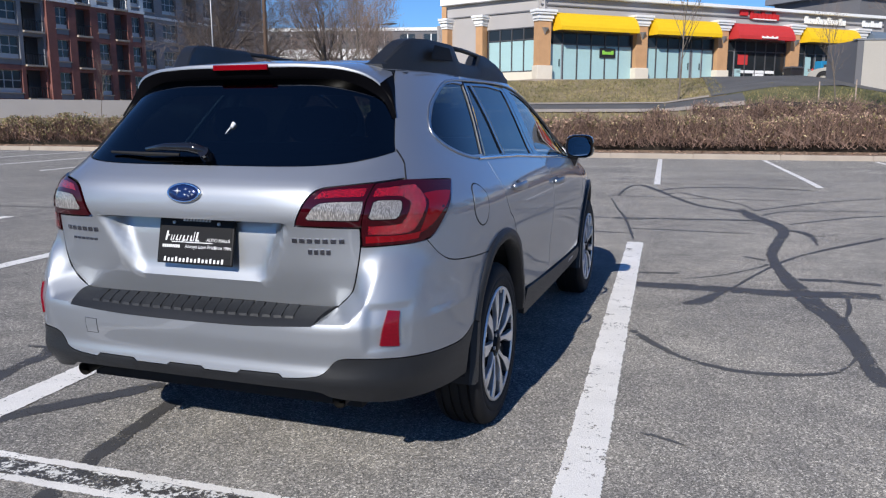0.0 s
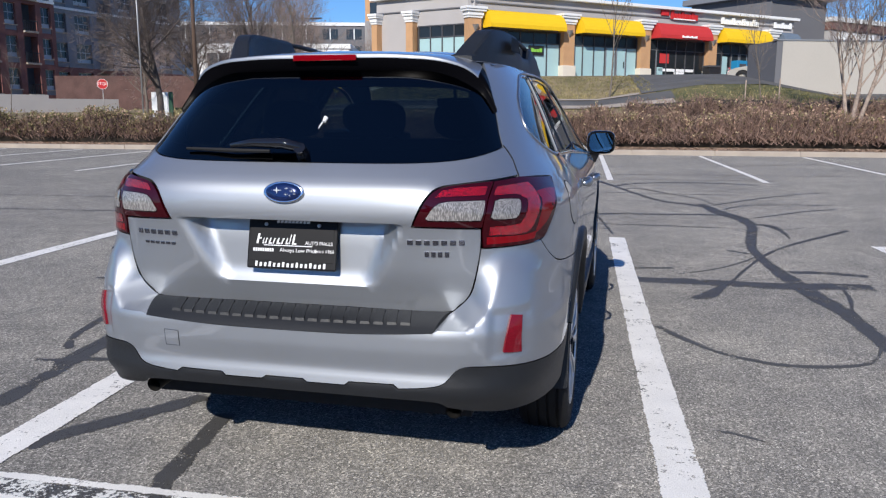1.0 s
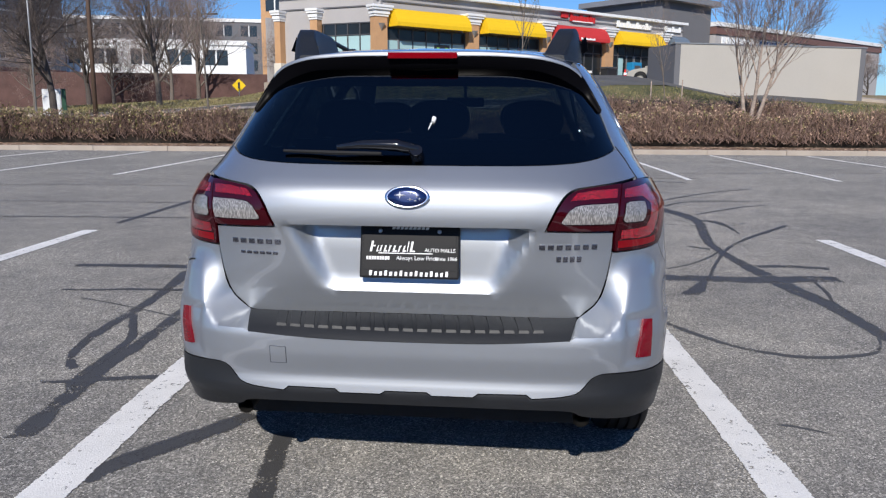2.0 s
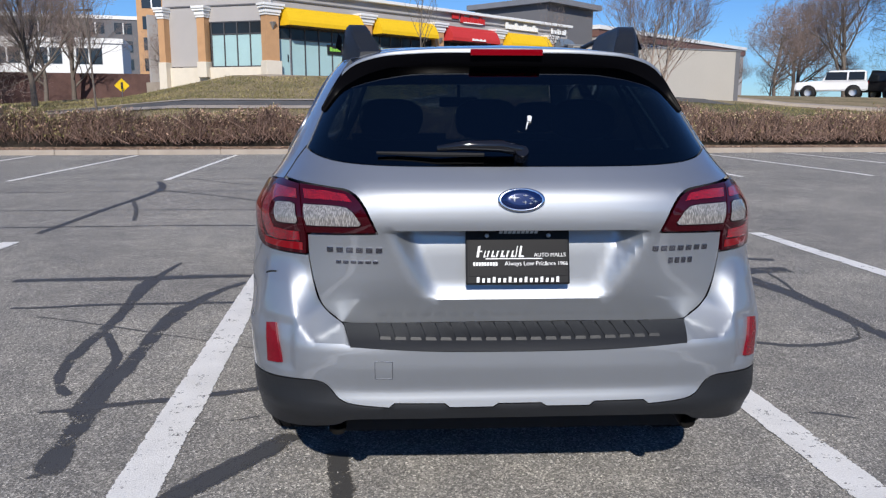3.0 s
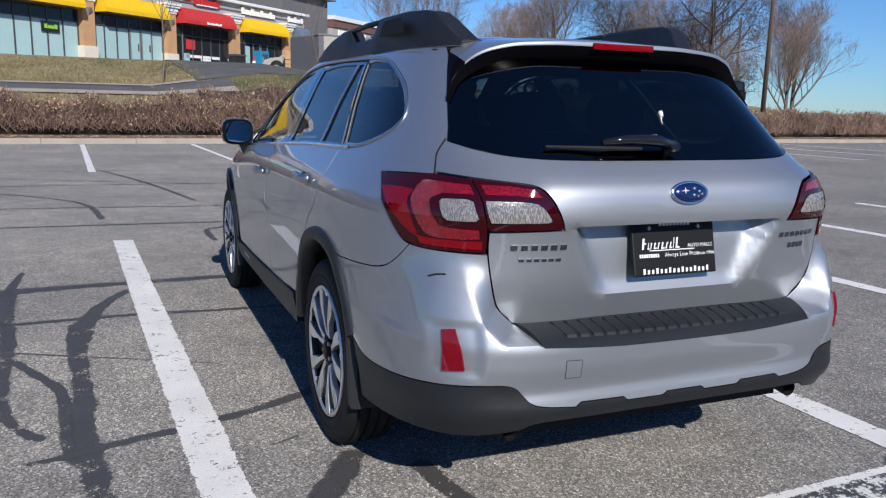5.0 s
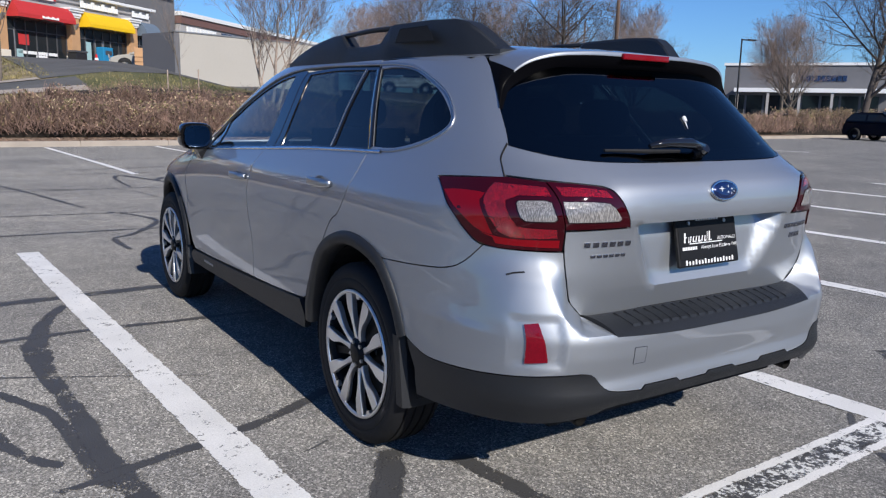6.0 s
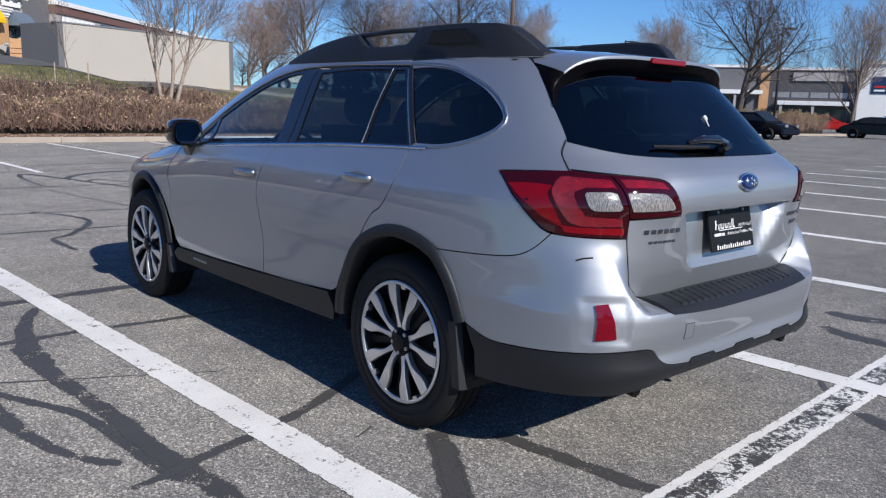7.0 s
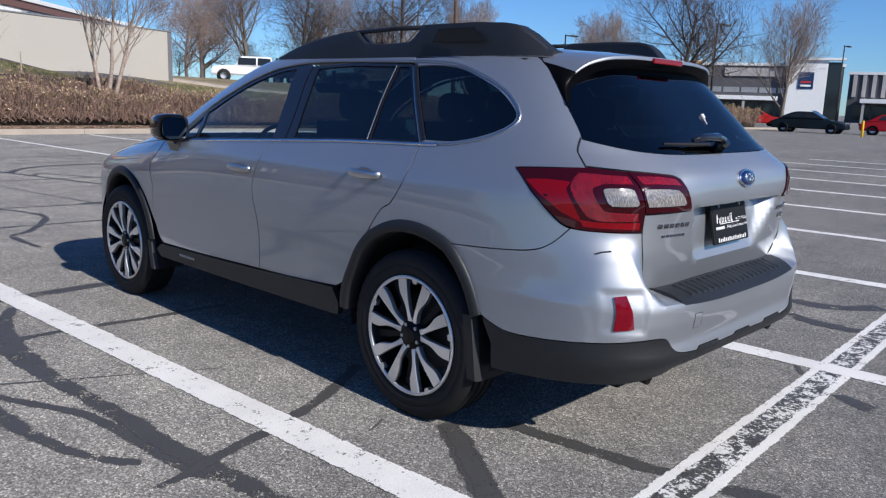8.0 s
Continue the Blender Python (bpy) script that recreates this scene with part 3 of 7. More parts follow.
def q_of(kind, v, z, rear=rear_upper):
    """The length q at which the body at height z has this x (rear half) or this y (side)."""
    lo, hi = (0.0, Q_SIDE - 1e-4) if kind == "x" else (0.0, Q_FRONT)
    for _ in range(40):
        mid = (lo + hi) / 2
        p = section(mid, z, rear)
        if (p.x if kind == "x" else p.y) < v:
            lo = mid
        else:
            hi = mid
    return (lo + hi) / 2

from mathutils.geometry import delaunay_2d_cdt


def paint_material():
    """Silver metallic car paint under clear coat, with fine flake and a film of dust."""
    m = mat("silver_paint", (0.392, 0.412, 0.438), 0.52, metal=0.82, var=0.03, scale=1.5, fine=900, coat=1.0, rvar=0.04)
    b = m.node_tree.nodes["Principled BSDF"]
    b.inputs["Coat Roughness"].default_value = 0.02
    b.inputs["Coat IOR"].default_value = 1.72
    return m


PAINT = paint_material()
GLOSS_BLACK = mat("gloss_black_trim", (0.010, 0.010, 0.012), 0.10, coat=0.6)
SPOILER_BLACK = mat("spoiler_black", (0.003, 0.003, 0.004), 0.3, spec=0.03)
CLADDING = mat("grey_black_cladding", (0.013, 0.014, 0.016), 0.48, var=0.12, scale=5, fine=300, bump=0.12, bscale=700)
UNDER = mat("underbody_black", (0.010, 0.010, 0.011), 0.85, var=0.2, scale=6)
CHROME = mat("chrome", (0.78, 0.78, 0.80), 0.14, metal=1.0)
SATIN = mat("satin_chrome", (0.50, 0.51, 0.53), 0.36, metal=1.0)
RUBBER = mat("tyre_rubber", (0.007, 0.007, 0.008), 0.75, var=0.25, scale=9, fine=90, bump=0.1, bscale=160)
MACHINED = mat("machined_alloy", (0.74, 0.74, 0.75), 0.36, metal=0.9, var=0.04, scale=20)
RIM_BLACK = mat("black_rim_paint", (0.006, 0.006, 0.007), 0.5, spec=0.25)
DISC = mat("brake_disc", (0.025, 0.024, 0.023), 0.6, metal=0.5, var=0.2, scale=30)
CABIN = mat("cabin_cloth", (0.035, 0.036, 0.040), 0.85, var=0.15, scale=8)
RAIL = mat("rail_plastic", (0.014, 0.016, 0.020), 0.5, var=0.1, scale=6, fine=260, bump=0.1, bscale=600)
PLATE = mat("plate_black", (0.008, 0.008, 0.009), 0.55, spec=0.3)
PRINT = mat("white_print", (0.78, 0.78, 0.78), 0.5)
EMBLEM_BLUE = mat("emblem_blue", (0.006, 0.018, 0.085), 0.22, metal=0.3, coat=1.0)


def glass_material(name, tint, clear):
    """Tinted car glass: a sharp reflection over a body that lets part of the light through."""
    m = bpy.data.materials.new(name)
    m.use_nodes = True
    N, Lk = m.node_tree.nodes, m.node_tree.links
    for n in list(N):
        N.remove(n)
    out, mix, tr, gl, fr = (N.new(k) for k in ("ShaderNodeOutputMaterial", "ShaderNodeMixShader", "ShaderNodeBsdfTransparent", "ShaderNodeBsdfGlossy", "ShaderNodeLayerWeight"))
    pw, ma = N.new("ShaderNodeMath"), N.new("ShaderNodeMath")
    pw.operation, pw.inputs[1].default_value = "POWER", 5.0
    ma.operation, ma.inputs[1].default_value, ma.inputs[2].default_value = "MULTIPLY_ADD", 0.90, 0.09
    tr.inputs["Color"].default_value = (*[c * clear for c in tint], 1)
    gl.inputs["Roughness"].default_value = 0.015
    fr.inputs["Blend"].default_value = 0.5
    Lk.new(fr.outputs["Facing"], pw.inputs[0])
    Lk.new(pw.outputs[0], ma.inputs[0])
    Lk.new(ma.outputs[0], mix.inputs[0])
    Lk.new(tr.outputs[0], mix.inputs[1])
    Lk.new(gl.outputs[0], mix.inputs[2])
    Lk.new(mix.outputs[0], out.inputs["Surface"])
    return m


PRIVACY = glass_material("privacy_glass", (0.62, 0.85, 1.0), 0.13)
CLEAR = glass_material("clear_glass", (0.9, 1.0, 0.97), 0.72)


def lens_material(name, color, sparkle, rough=0.08, cells=(170, 170, 170)):
    """Moulded lamp plastic with fine optics behind a smooth face; sparkle paints their glints."""
    m = mat(name, color, rough, coat=1.0, spec=0.5 if sparkle > 0.3 else 0.0)
    N, Lk = m.node_tree.nodes, m.node_tree.links
    b = N["Principled BSDF"]
    co = N.new("ShaderNodeTexCoord")
    v = N.new("ShaderNodeTexVoronoi")
    v.inputs["Scale"].default_value = 1.0
    mp = N.new("ShaderNodeMapping")
    mp.inputs["Scale"].default_value = cells
    Lk.new(co.outputs["Object"], mp.inputs["Vector"])
    Lk.new(mp.outputs[0], v.inputs["Vector"])
    # bright cell centres and darker rims: glints put into the base colour
    r = N.new("ShaderNodeValToRGB")
    r.color_ramp.elements[0].position, r.color_ramp.elements[0].color = 0.15, (*[min(1, c * (1 + 2.2 * sparkle)) for c in color], 1)
    r.color_ramp.elements[1].position, r.color_ramp.elements[1].color = 0.6, (*[c * (1 - 0.55 * sparkle) for c in color], 1)
    Lk.new(v.outputs["Distance"], r.inputs[0])
    Lk.new(r.outputs[0], b.inputs["Base Color"])
    bp = N.new("ShaderNodeBump")
    bp.inputs["Strength"].default_value, bp.inputs["Distance"].default_value = 0.5 * sparkle, 0.004
    Lk.new(v.outputs["Distance"], bp.inputs["Height"])
    Lk.new(bp.outputs[0], b.inputs["Normal"])
    return m


LENS_RED = lens_material("red_lens", (0.19, 0.001, 0.005), 0.0)
LENS_DARK = lens_material("dark_red_lens", (0.034, 0.0006, 0.003), 0.0)
LENS_EDGE = lens_material("lens_edge", (0.008, 0.003, 0.004), 0.1)
LENS_LED = lens_material("sparkling_red_lens", (0.24, 0.001, 0.006), 1.6, cells=(420, 420, 420))
LENS_CLEAR = lens_material("clear_lens", (0.20, 0.19, 0.183), 0.5, 0.12, cells=(420, 420, 60))
REFLECTOR = lens_material("red_reflector", (0.17, 0.002, 0.010), 0.12)

car = empty("estate_car", "silver metallic estate car with black roof rails parked in a stall", "car")


# ---- panels cut from the body surface ----
def outline(points, rear, step=0.02):
    """A smooth closed line in (q, z) through points ('x' or 'y' or 'q', value, z[, True for a sharp corner])."""
    P = [(Vector(((p[1] if p[0] == "q" else q_of("y", p[1], p[2]) if p[0] == "u" else q_of(p[0], p[1], p[2], rear)), p[2])), len(p) > 3) for p in points]
    n = len(P)
    out = []
    for i in range(n):
        (p1, s1), (p2, s2) = P[i], P[(i + 1) % n]
        p0 = p1 if s1 else P[i - 1][0]
        p3 = p2 if s2 else P[(i + 2) % n][0]
        k = max(1, int((p2 - p1).length / step))
        for j in range(k):
            t = j / k
            out.append(0.5 * ((2 * p1) + (p2 - p0) * t + (2 * p0 - 5 * p1 + 4 * p2 - p3) * t * t + (3 * p1 - p0 - 3 * p2 + p3) * t ** 3))
    return out


def mirrored(half):
    """A closed line from its right half, which runs from the middle to the middle."""
    return half + [Vector((-p.x, p.y)) for p in reversed(half) if p.x > 1e-4]


def half_outline(points, rear, step=0.02):
    P = outline(points, rear, step)
    end = min(range(len(P)), key=lambda i: (P[i] - Vector((0 if points[-1][0] != "q" else points[-1][1], points[-1][2]))).length)
    return P[: end + 1]


def shrunk(loop, d):
    """The line moved inwards by d."""
    n = len(loop)
    area = sum(loop[i].x * loop[(i + 1) % n].y - loop[(i + 1) % n].x * loop[i].y for i in range(n))
    s = 1 if area > 0 else -1
    out = []
    for i in range(n):
        a, b = (loop[i] - loop[i - 1]), (loop[(i + 1) % n] - loop[i])
        a = a.normalized() if a.length > 1e-9 else b.normalized()
        b = b.normalized() if b.length > 1e-9 else a
        na, nb = Vector((-a.y, a.x)), Vector((-b.y, b.x))
        m = na + nb
        m = m / max(m.dot(na), 0.4) if m.length > 1e-6 else na
        out.append(loop[i] + m * d * s)
    return out


def in_loop(pts, loop):
    x, y = pts[:, 0], pts[:, 1]
    hit = np.zeros(len(pts), bool)
    n = len(loop)
    for i in range(n):
        (x0, y0), (x1, y1) = loop[i], loop[(i + 1) % n]
        if y0 != y1:
            c = ((y0 > y) != (y1 > y)) & (x < (x1 - x0) * (y - y0) / (y1 - y0) + x0)
            hit ^= c
    return hit


def loop_distance(pts, loop):
    best = np.full(len(pts), 9.0)
    L = np.array([(p[0], p[1]) for p in loop])
    for a, b in zip(L, np.roll(L, -1, 0)):
        ab = b - a
        t = np.clip(((pts - a) @ ab) / max(ab @ ab, 1e-12), 0, 1)
        best = np.minimum(best, np.hypot(*(pts - a - t[:, None] * ab).T))
    return best


def panel(name, loop, surface, material, parent, holes=(), off=0.0, step=0.03, lip=0.012, gap=0.002, label="", flip=False, rows=()):
    """A sheet of the body inside a closed line, with a turned-in edge. flip: the same on the car's other side. rows: heights at which the sheet gets a finer row."""
    loop = shrunk(loop, gap) if gap else loop
    loops = [loop, *[list(h) for h in holes]]
    verts, edges = [], []
    for lp in loops:
        o = len(verts)
        verts += [Vector((p[0], p[1])) for p in lp]
        edges += [(o + i, o + (i + 1) % len(lp)) for i in range(len(lp))]
    A = np.array([(v.x, v.y) for v in verts])
    (x0, z0), (x1, z1) = A.min(0), A.max(0)
    zs = list(np.arange(z0 + step / 2, z1, step))
    zs = sorted([z for z in zs if all(abs(z - r) > 0.004 for r in rows)] + list(rows))
    grid = np.array([(x + (0.5 * step if j % 2 and not rows else 0), z) for j, z in enumerate(zs) for x in np.arange(x0 - step, x1 + step, step)])
    ok = in_loop(grid, [(p.x, p.y) for p in loops[0]])
    for h in loops[1:]:
        ok &= ~in_loop(grid, [(p[0], p[1]) for p in h])
    for lp in loops:
        ok &= loop_distance(grid, lp) > step * 0.35
    verts += [Vector(p) for p in grid[ok]]
    v2, _, f2, _, _, _ = delaunay_2d_cdt(verts, edges, [], 0, 1e-6)
    cent = np.array([[sum(v2[i].x for i in f) / len(f), sum(v2[i].y for i in f) / len(f)] for f in f2])
    keep = in_loop(cent, [(p.x, p.y) for p in loops[0]])
    for h in loops[1:]:
        keep &= ~in_loop(cent, [(p[0], p[1]) for p in h])
    bm = bmesh.new()
    made = []
    e = 0.002
    for p in v2:
        s = surface(p.x, p.y)
        nrm = (surface(p.x + e, p.y) - surface(p.x - e, p.y)).cross(surface(p.x, p.y + e) - surface(p.x, p.y - e)).normalized()
        s = s + nrm * off
        made.append((bm.verts.new((-s.x, s.y, s.z) if flip else s), nrm))
    for f, k in zip(f2, keep):
        if k:
            ids = f if not flip else f[::-1]
            bm.faces.new([made[i][0] for i in ids])
    inward = {v: (Vector((-n.x, n.y, n.z)) if flip else n) for v, n in made}
    if lip:
        border = [ed for ed in bm.edges if ed.is_boundary]
        ext = bmesh.ops.extrude_edge_only(bm, edges=border)["geom"]
        old = {tuple(round(c, 6) for c in v.co): n for v, n in inward.items()}
        for g in ext:
            if isinstance(g, bmesh.types.BMVert):
                g.co -= old[tuple(round(c, 6) for c in g.co)] * lip
    bmesh.ops.delete(bm, geom=[v for v in bm.verts if not v.link_faces], context="VERTS")
    ob = part(name, bm, material, parent, label, smooth=True)
    ob.data.set_sharp_from_angle(angle=radians(38))
    return ob


def upper(q, z):
    return section(q, z, rear_upper)


def lower(q, z):
    return section(q, z, rear_bumper)


def smooth01(t):
    t = min(1.0, max(0.0, t))
    return t * t * (3 - 2 * t)


def hatch_surface(q, z):
    """The tailgate: the scoop round the number plate is deepest under its top edge."""
    p = section(q, z, rear_upper)
    ax = abs(p.x)
    side = 0.385 - (0.968 - z) * 0.44
    deep = np.interp(z, [0.745, 0.775, 0.80, 0.90, 0.962], [0.0, 0.026, 0.036, 0.060, 0.084])
    top = 1 - smooth01((z - 0.958) / 0.010)
    p.y += float(deep) * smooth01((side - ax) / 0.075 + 0.25) * top
    return p


SEAM = [("x", .545, .668), ("x", .605, .727), ("x", .629, .807), ("x", .641, .884)]
_seam2 = [Vector((q_of("x", p[1], p[2]), p[2])) for p in SEAM]


def seam_distance(q, z):
    q = abs(q)
    best = 9.0
    for a, b in zip(_seam2, _seam2[1:]):
        ab = b - a
        t = min(1, max(0, ((q - a.x) * ab.x + (z - a.y) * ab.y) / ab.dot(ab)))
        best = min(best, math.hypot(q - a.x - t * ab.x, z - a.y - t * ab.y))
    return best


def bumper_surface(q, z):
    """The bumper skin: falls in to the tailgate along the seam, flat pockets round the reflectors."""
    p, h = section(q, z, rear_bumper), section(q, z, rear_upper)
    if z > 0.64:
        d = min(1.0, seam_distance(q, z) / 0.08)
        w = max(smooth01((0.665 - z) / 0.03), 0.75 * d + 0.25 * math.sin(d * math.pi / 2))
        w *= 1 - 0.94 * smooth01((z - 0.79) / 0.10)
        w *= 1 - smooth01((p.y + 0.86) / 0.16) * smooth01((z - 0.60) / 0.13)
        p = h.lerp(p, w)
    pk = min(smooth01((abs(p.x) - 0.675) / 0.022), smooth01((z - 0.535) / 0.014), smooth01((0.70 - z) / 0.018), smooth01((0.815 - abs(p.x)) / 0.03))
    p.y += 0.010 * pk
    return p


def circle_pts(cy, cz, r, a0, a1, n=12):
    return [("y", cy + r * math.cos(radians(a0 + (a1 - a0) * i / n)), cz + r * math.sin(radians(a0 + (a1 - a0) * i / n))) for i in range(n + 1)]


BOTH = (("right", False), ("left", True))
S = True
DOOR_SEAM = [("y", .25, .757, S), ("y", .17, .86), ("y", .114, .894), ("y", .06, .97), ("y", .038, 1.041), ("y", .04, 1.10), ("y", .047, 1.140, S)]
Q_WIN = [("y", .03, 1.160, S), ("y", -.13, 1.164), ("y", -.275, 1.197), ("y", -.362, 1.240), ("y", -.372, 1.283), ("y", -.295, 1.345), ("y", -.20, 1.395), ("y", -.03, 1.453), ("y", .12, 1.472), ("y", .255, 1.470, S), ("y", .15, 1.32)]
quarter = [("y", .30, 1.505, S), ("y", 0, 1.510), ("y", -.325, 1.508, S), ("y", -.402, 1.463), ("y", -.532, 1.334), ("y", -.65, 1.207), ("x", .735, 1.103, S),
           ("y", -.60, 1.098), ("y", -.47, 1.090, S), ("y", -.597, .993), ("y", -.69, .91), ("y", -.727, .895, S), ("y", -.67, .835), ("y", -.60, .803), ("y", -.45, .787), ("y", -.251, .776, S),
           ("y", -.15, .802), ("y", 0.0, .822), ("y", .13, .808), *DOOR_SEAM, ("y", .16, 1.31), ("y", .275, 1.478)]
rear_door = [*DOOR_SEAM, ("y", .5, 1.128), ("y", 1.06, 1.096, S), ("y", 1.10, 1.03), ("y", 1.118, .98), ("y", 1.121, .70), ("y", 1.117, .436, S), ("y", .80, .446), ("y", .484, .466, S),
             ("y", .43, .50), ("y", .384, .581), ("y", .33, .67)]
front_door = [("y", 1.06, 1.096, S), ("y", 1.10, 1.03), ("y", 1.118, .98), ("y", 1.121, .70), ("y", 1.117, .436, S), ("y", 1.7, .418), ("y", 2.19, .408, S), ("y", 2.255, .47), ("y", 2.292, .65),
              ("y", 2.286, .783), ("y", 2.25, .95), ("y", 2.20, 1.035, S), ("y", 1.6, 1.068)]
fender = [("y", 2.20, 1.035, S), ("y", 2.25, .95), ("y", 2.286, .783), ("y", 2.292, .65), ("y", 2.262, .50, S), ("y", 2.33, .58), ("y", 2.42, .70), ("y", 2.56, .79), ("y", 2.745, .822), ("y", 2.93, .79),
          ("y", 3.07, .70), ("y", 3.16, .60, S), ("y", 3.34, .62, S), ("y", 3.40, .76), ("y", 3.32, .872, S), ("y", 2.8, .965)]
for _side, _flip in BOTH:
    panel("rear_quarter_panel", outline(quarter, rear_upper), upper, PAINT, car, [outline(Q_WIN, rear_upper)], flip=_flip, gap=0.0025)
    panel("rear_door", outline(rear_door, rear_upper), upper, PAINT, car, flip=_flip, gap=0.003)
    panel("front_door", outline(front_door, rear_upper), upper, PAINT, car, flip=_flip, gap=0.003)
    panel("front_fender", outline(fender, rear_upper), upper, PAINT, car, flip=_flip)
    panel("quarter_window", outline(Q_WIN, rear_upper), upper, PRIVACY, car, off=-0.006, lip=0, gap=-0.004, flip=_flip, label="dark tinted glass")
    dlo_r = outline([("y", .055, 1.142, S), ("y", .5, 1.131), ("y", .985, 1.104, S), ("y", 1.0, 1.30), ("y", 1.012, 1.474, S), ("y", .7, 1.488), ("y", .29, 1.480, S), ("y", .17, 1.31)], rear_upper)
    win_r = outline([("y", .395, 1.146, S), ("y", .925, 1.121, S), ("y", .95, 1.33), ("y", .965, 1.460, S), ("y", .7, 1.474), ("y", .40, 1.470, S), ("y", .405, 1.31)], rear_upper)
    win_v = outline([("y", .075, 1.155, S), ("y", .37, 1.147, S), ("y", .378, 1.31), ("y", .372, 1.468, S), ("y", .30, 1.466, S), ("y", .19, 1.31)], rear_upper)
    dlo_f = outline([("y", .993, 1.103, S), ("y", 1.4, 1.081), ("y", 1.8, 1.060), ("y", 2.035, 1.047, S), ("y", 2.035, 1.105, S), ("y", 1.865, 1.236), ("y", 1.68, 1.328), ("y", 1.50, 1.400), ("y", 1.32, 1.452), ("y", 1.065, 1.482), ("y", 1.020, 1.474, S), ("y", 1.007, 1.30)], rear_upper)
    win_f = outline([("y", 1.100, 1.112, S), ("y", 1.4, 1.094), ("y", 1.832, 1.073, S), ("y", 1.862, 1.15), ("y", 1.888, 1.206, S), ("y", 1.67, 1.316), ("y", 1.49, 1.388), ("y", 1.31, 1.439), ("y", 1.145, 1.460, S), ("y", 1.122, 1.30)], rear_upper)
    win_q = outline([("y", 1.862, 1.071, S), ("y", 2.005, 1.062, S), ("y", 2.0, 1.11, S), ("y", 1.912, 1.187, S)], rear_upper)
    panel("rear_door_frame", dlo_r, upper, GLOSS_BLACK, car, [win_r, win_v], off=-0.004, flip=_flip, gap=0.001)
    panel("front_door_frame", dlo_f, upper, GLOSS_BLACK, car, [win_f, win_q], off=-0.004, flip=_flip, gap=0.001)
    panel("rear_door_window", win_r, upper, PRIVACY, car, off=-0.009, lip=0, gap=-0.004, flip=_flip, label="dark tinted glass")
    panel("rear_vent_window", win_v, upper, PRIVACY, car, off=-0.009, lip=0, gap=-0.004, flip=_flip, label="dark tinted glass")
    panel("front_door_window", win_f, upper, CLEAR, car, off=-0.009, lip=0, gap=-0.004, flip=_flip, label="clear glass")
    panel("front_vent_window", win_q, upper, CLEAR, car, off=-0.009, lip=0, gap=-0.004, flip=_flip, label="clear glass")
    pillar = outline([("y", .30, 1.487, S), ("y", .7, 1.493), ("y", 1.065, 1.488), ("y", 1.32, 1.458), ("y", 1.51, 1.405), ("y", 1.69, 1.333), ("y", 1.875, 1.241), ("y", 2.042, 1.108, S), ("y", 2.042, 1.045, S), ("y", 2.20, 1.035, S), ("y", 2.235, 1.085), ("y", 2.10, 1.205), ("y", 1.94, 1.318), ("y", 1.76, 1.408), ("y", 1.50, 1.512, S), ("y", .30, 1.512, S)], rear_upper)
    panel("roof_side", pillar, upper, PAINT, car, flip=_flip, gap=0.0)
    shield = outline([("y", 2.24, 1.087, S), ("y", 2.11, 1.207), ("y", 1.95, 1.320), ("y", 1.77, 1.410), ("y", 1.51, 1.512, S), ("q", Q_FRONT, 1.506, S), ("q", Q_FRONT, 1.075, S)], rear_upper, 0.03)
    panel("windscreen_half", shield, upper, CLEAR, car, lip=0, off=-0.004, step=0.05, flip=_flip, label="clear glass")
    hood = outline([("y", 2.22, 1.035, S), ("y", 2.8, .968), ("y", 3.32, .876, S), ("q", Q_FRONT, .84, S), ("q", Q_FRONT, 1.06, S), ("y", 2.20, 1.058, S)], rear_upper, 0.03)
    panel("bonnet_half", hood, upper, PAINT, car, step=0.04, flip=_flip)
    nose = outline([("y", 3.16, .60, S), ("y", 3.34, .62, S), ("y", 3.40, .76), ("y", 3.33, .868, S), ("q", Q_FRONT, .832, S), ("q", Q_FRONT, .45, S), ("y", 3.12, .45, S)], rear_upper, 0.03)
    panel("front_bumper_half", nose, upper, PAINT, car, step=0.05, flip=_flip)
    chin = outline([("y", 3.10, .445, S), ("q", Q_FRONT, .445, S), ("q", Q_FRONT, .24, S), ("y", 3.14, .26, S)], rear_upper, 0.03)
    panel("front_bumper_lip", chin, upper, CLADDING, car, step=0.06, flip=_flip)
    sill = outline([("y", .50, .462, S), ("y", 1.117, .432), ("y", 1.7, .414), ("y", 2.20, .404, S), ("y", 2.27, .36), ("y", 2.22, .318, S), ("y", 1.2, .322), ("y", .47, .33, S), ("y", .46, .39)], rear_upper)
    panel("sill_cladding", sill, upper, CLADDING, car, off=0.012, lip=0.03, flip=_flip, label="grey-black plastic sill cladding")

# roof skin
_bm = bmesh.new()
_rings = []
for _z in (1.508, 1.518, 1.53, 1.542, 1.552, 1.561, 1.569, 1.576, 1.582):
    _qs = np.linspace(-Q_FRONT, Q_FRONT, 160, endpoint=False)
    _rings.append([_bm.verts.new(section(q, _z, rear_upper)) for q in _qs])
for _a, _b in zip(_rings, _rings[1:]):
    for _k in range(160):
        _bm.faces.new((_a[_k], _a[(_k + 1) % 160], _b[(_k + 1) % 160], _b[_k]))
_top = _bm.verts.new((0, 0.5, 1.588))
for _k in range(160):
    _bm.faces.new((_rings[-1][_k], _rings[-1][(_k + 1) % 160], _top))
part("roof", _bm, PAINT, car, smooth=True)

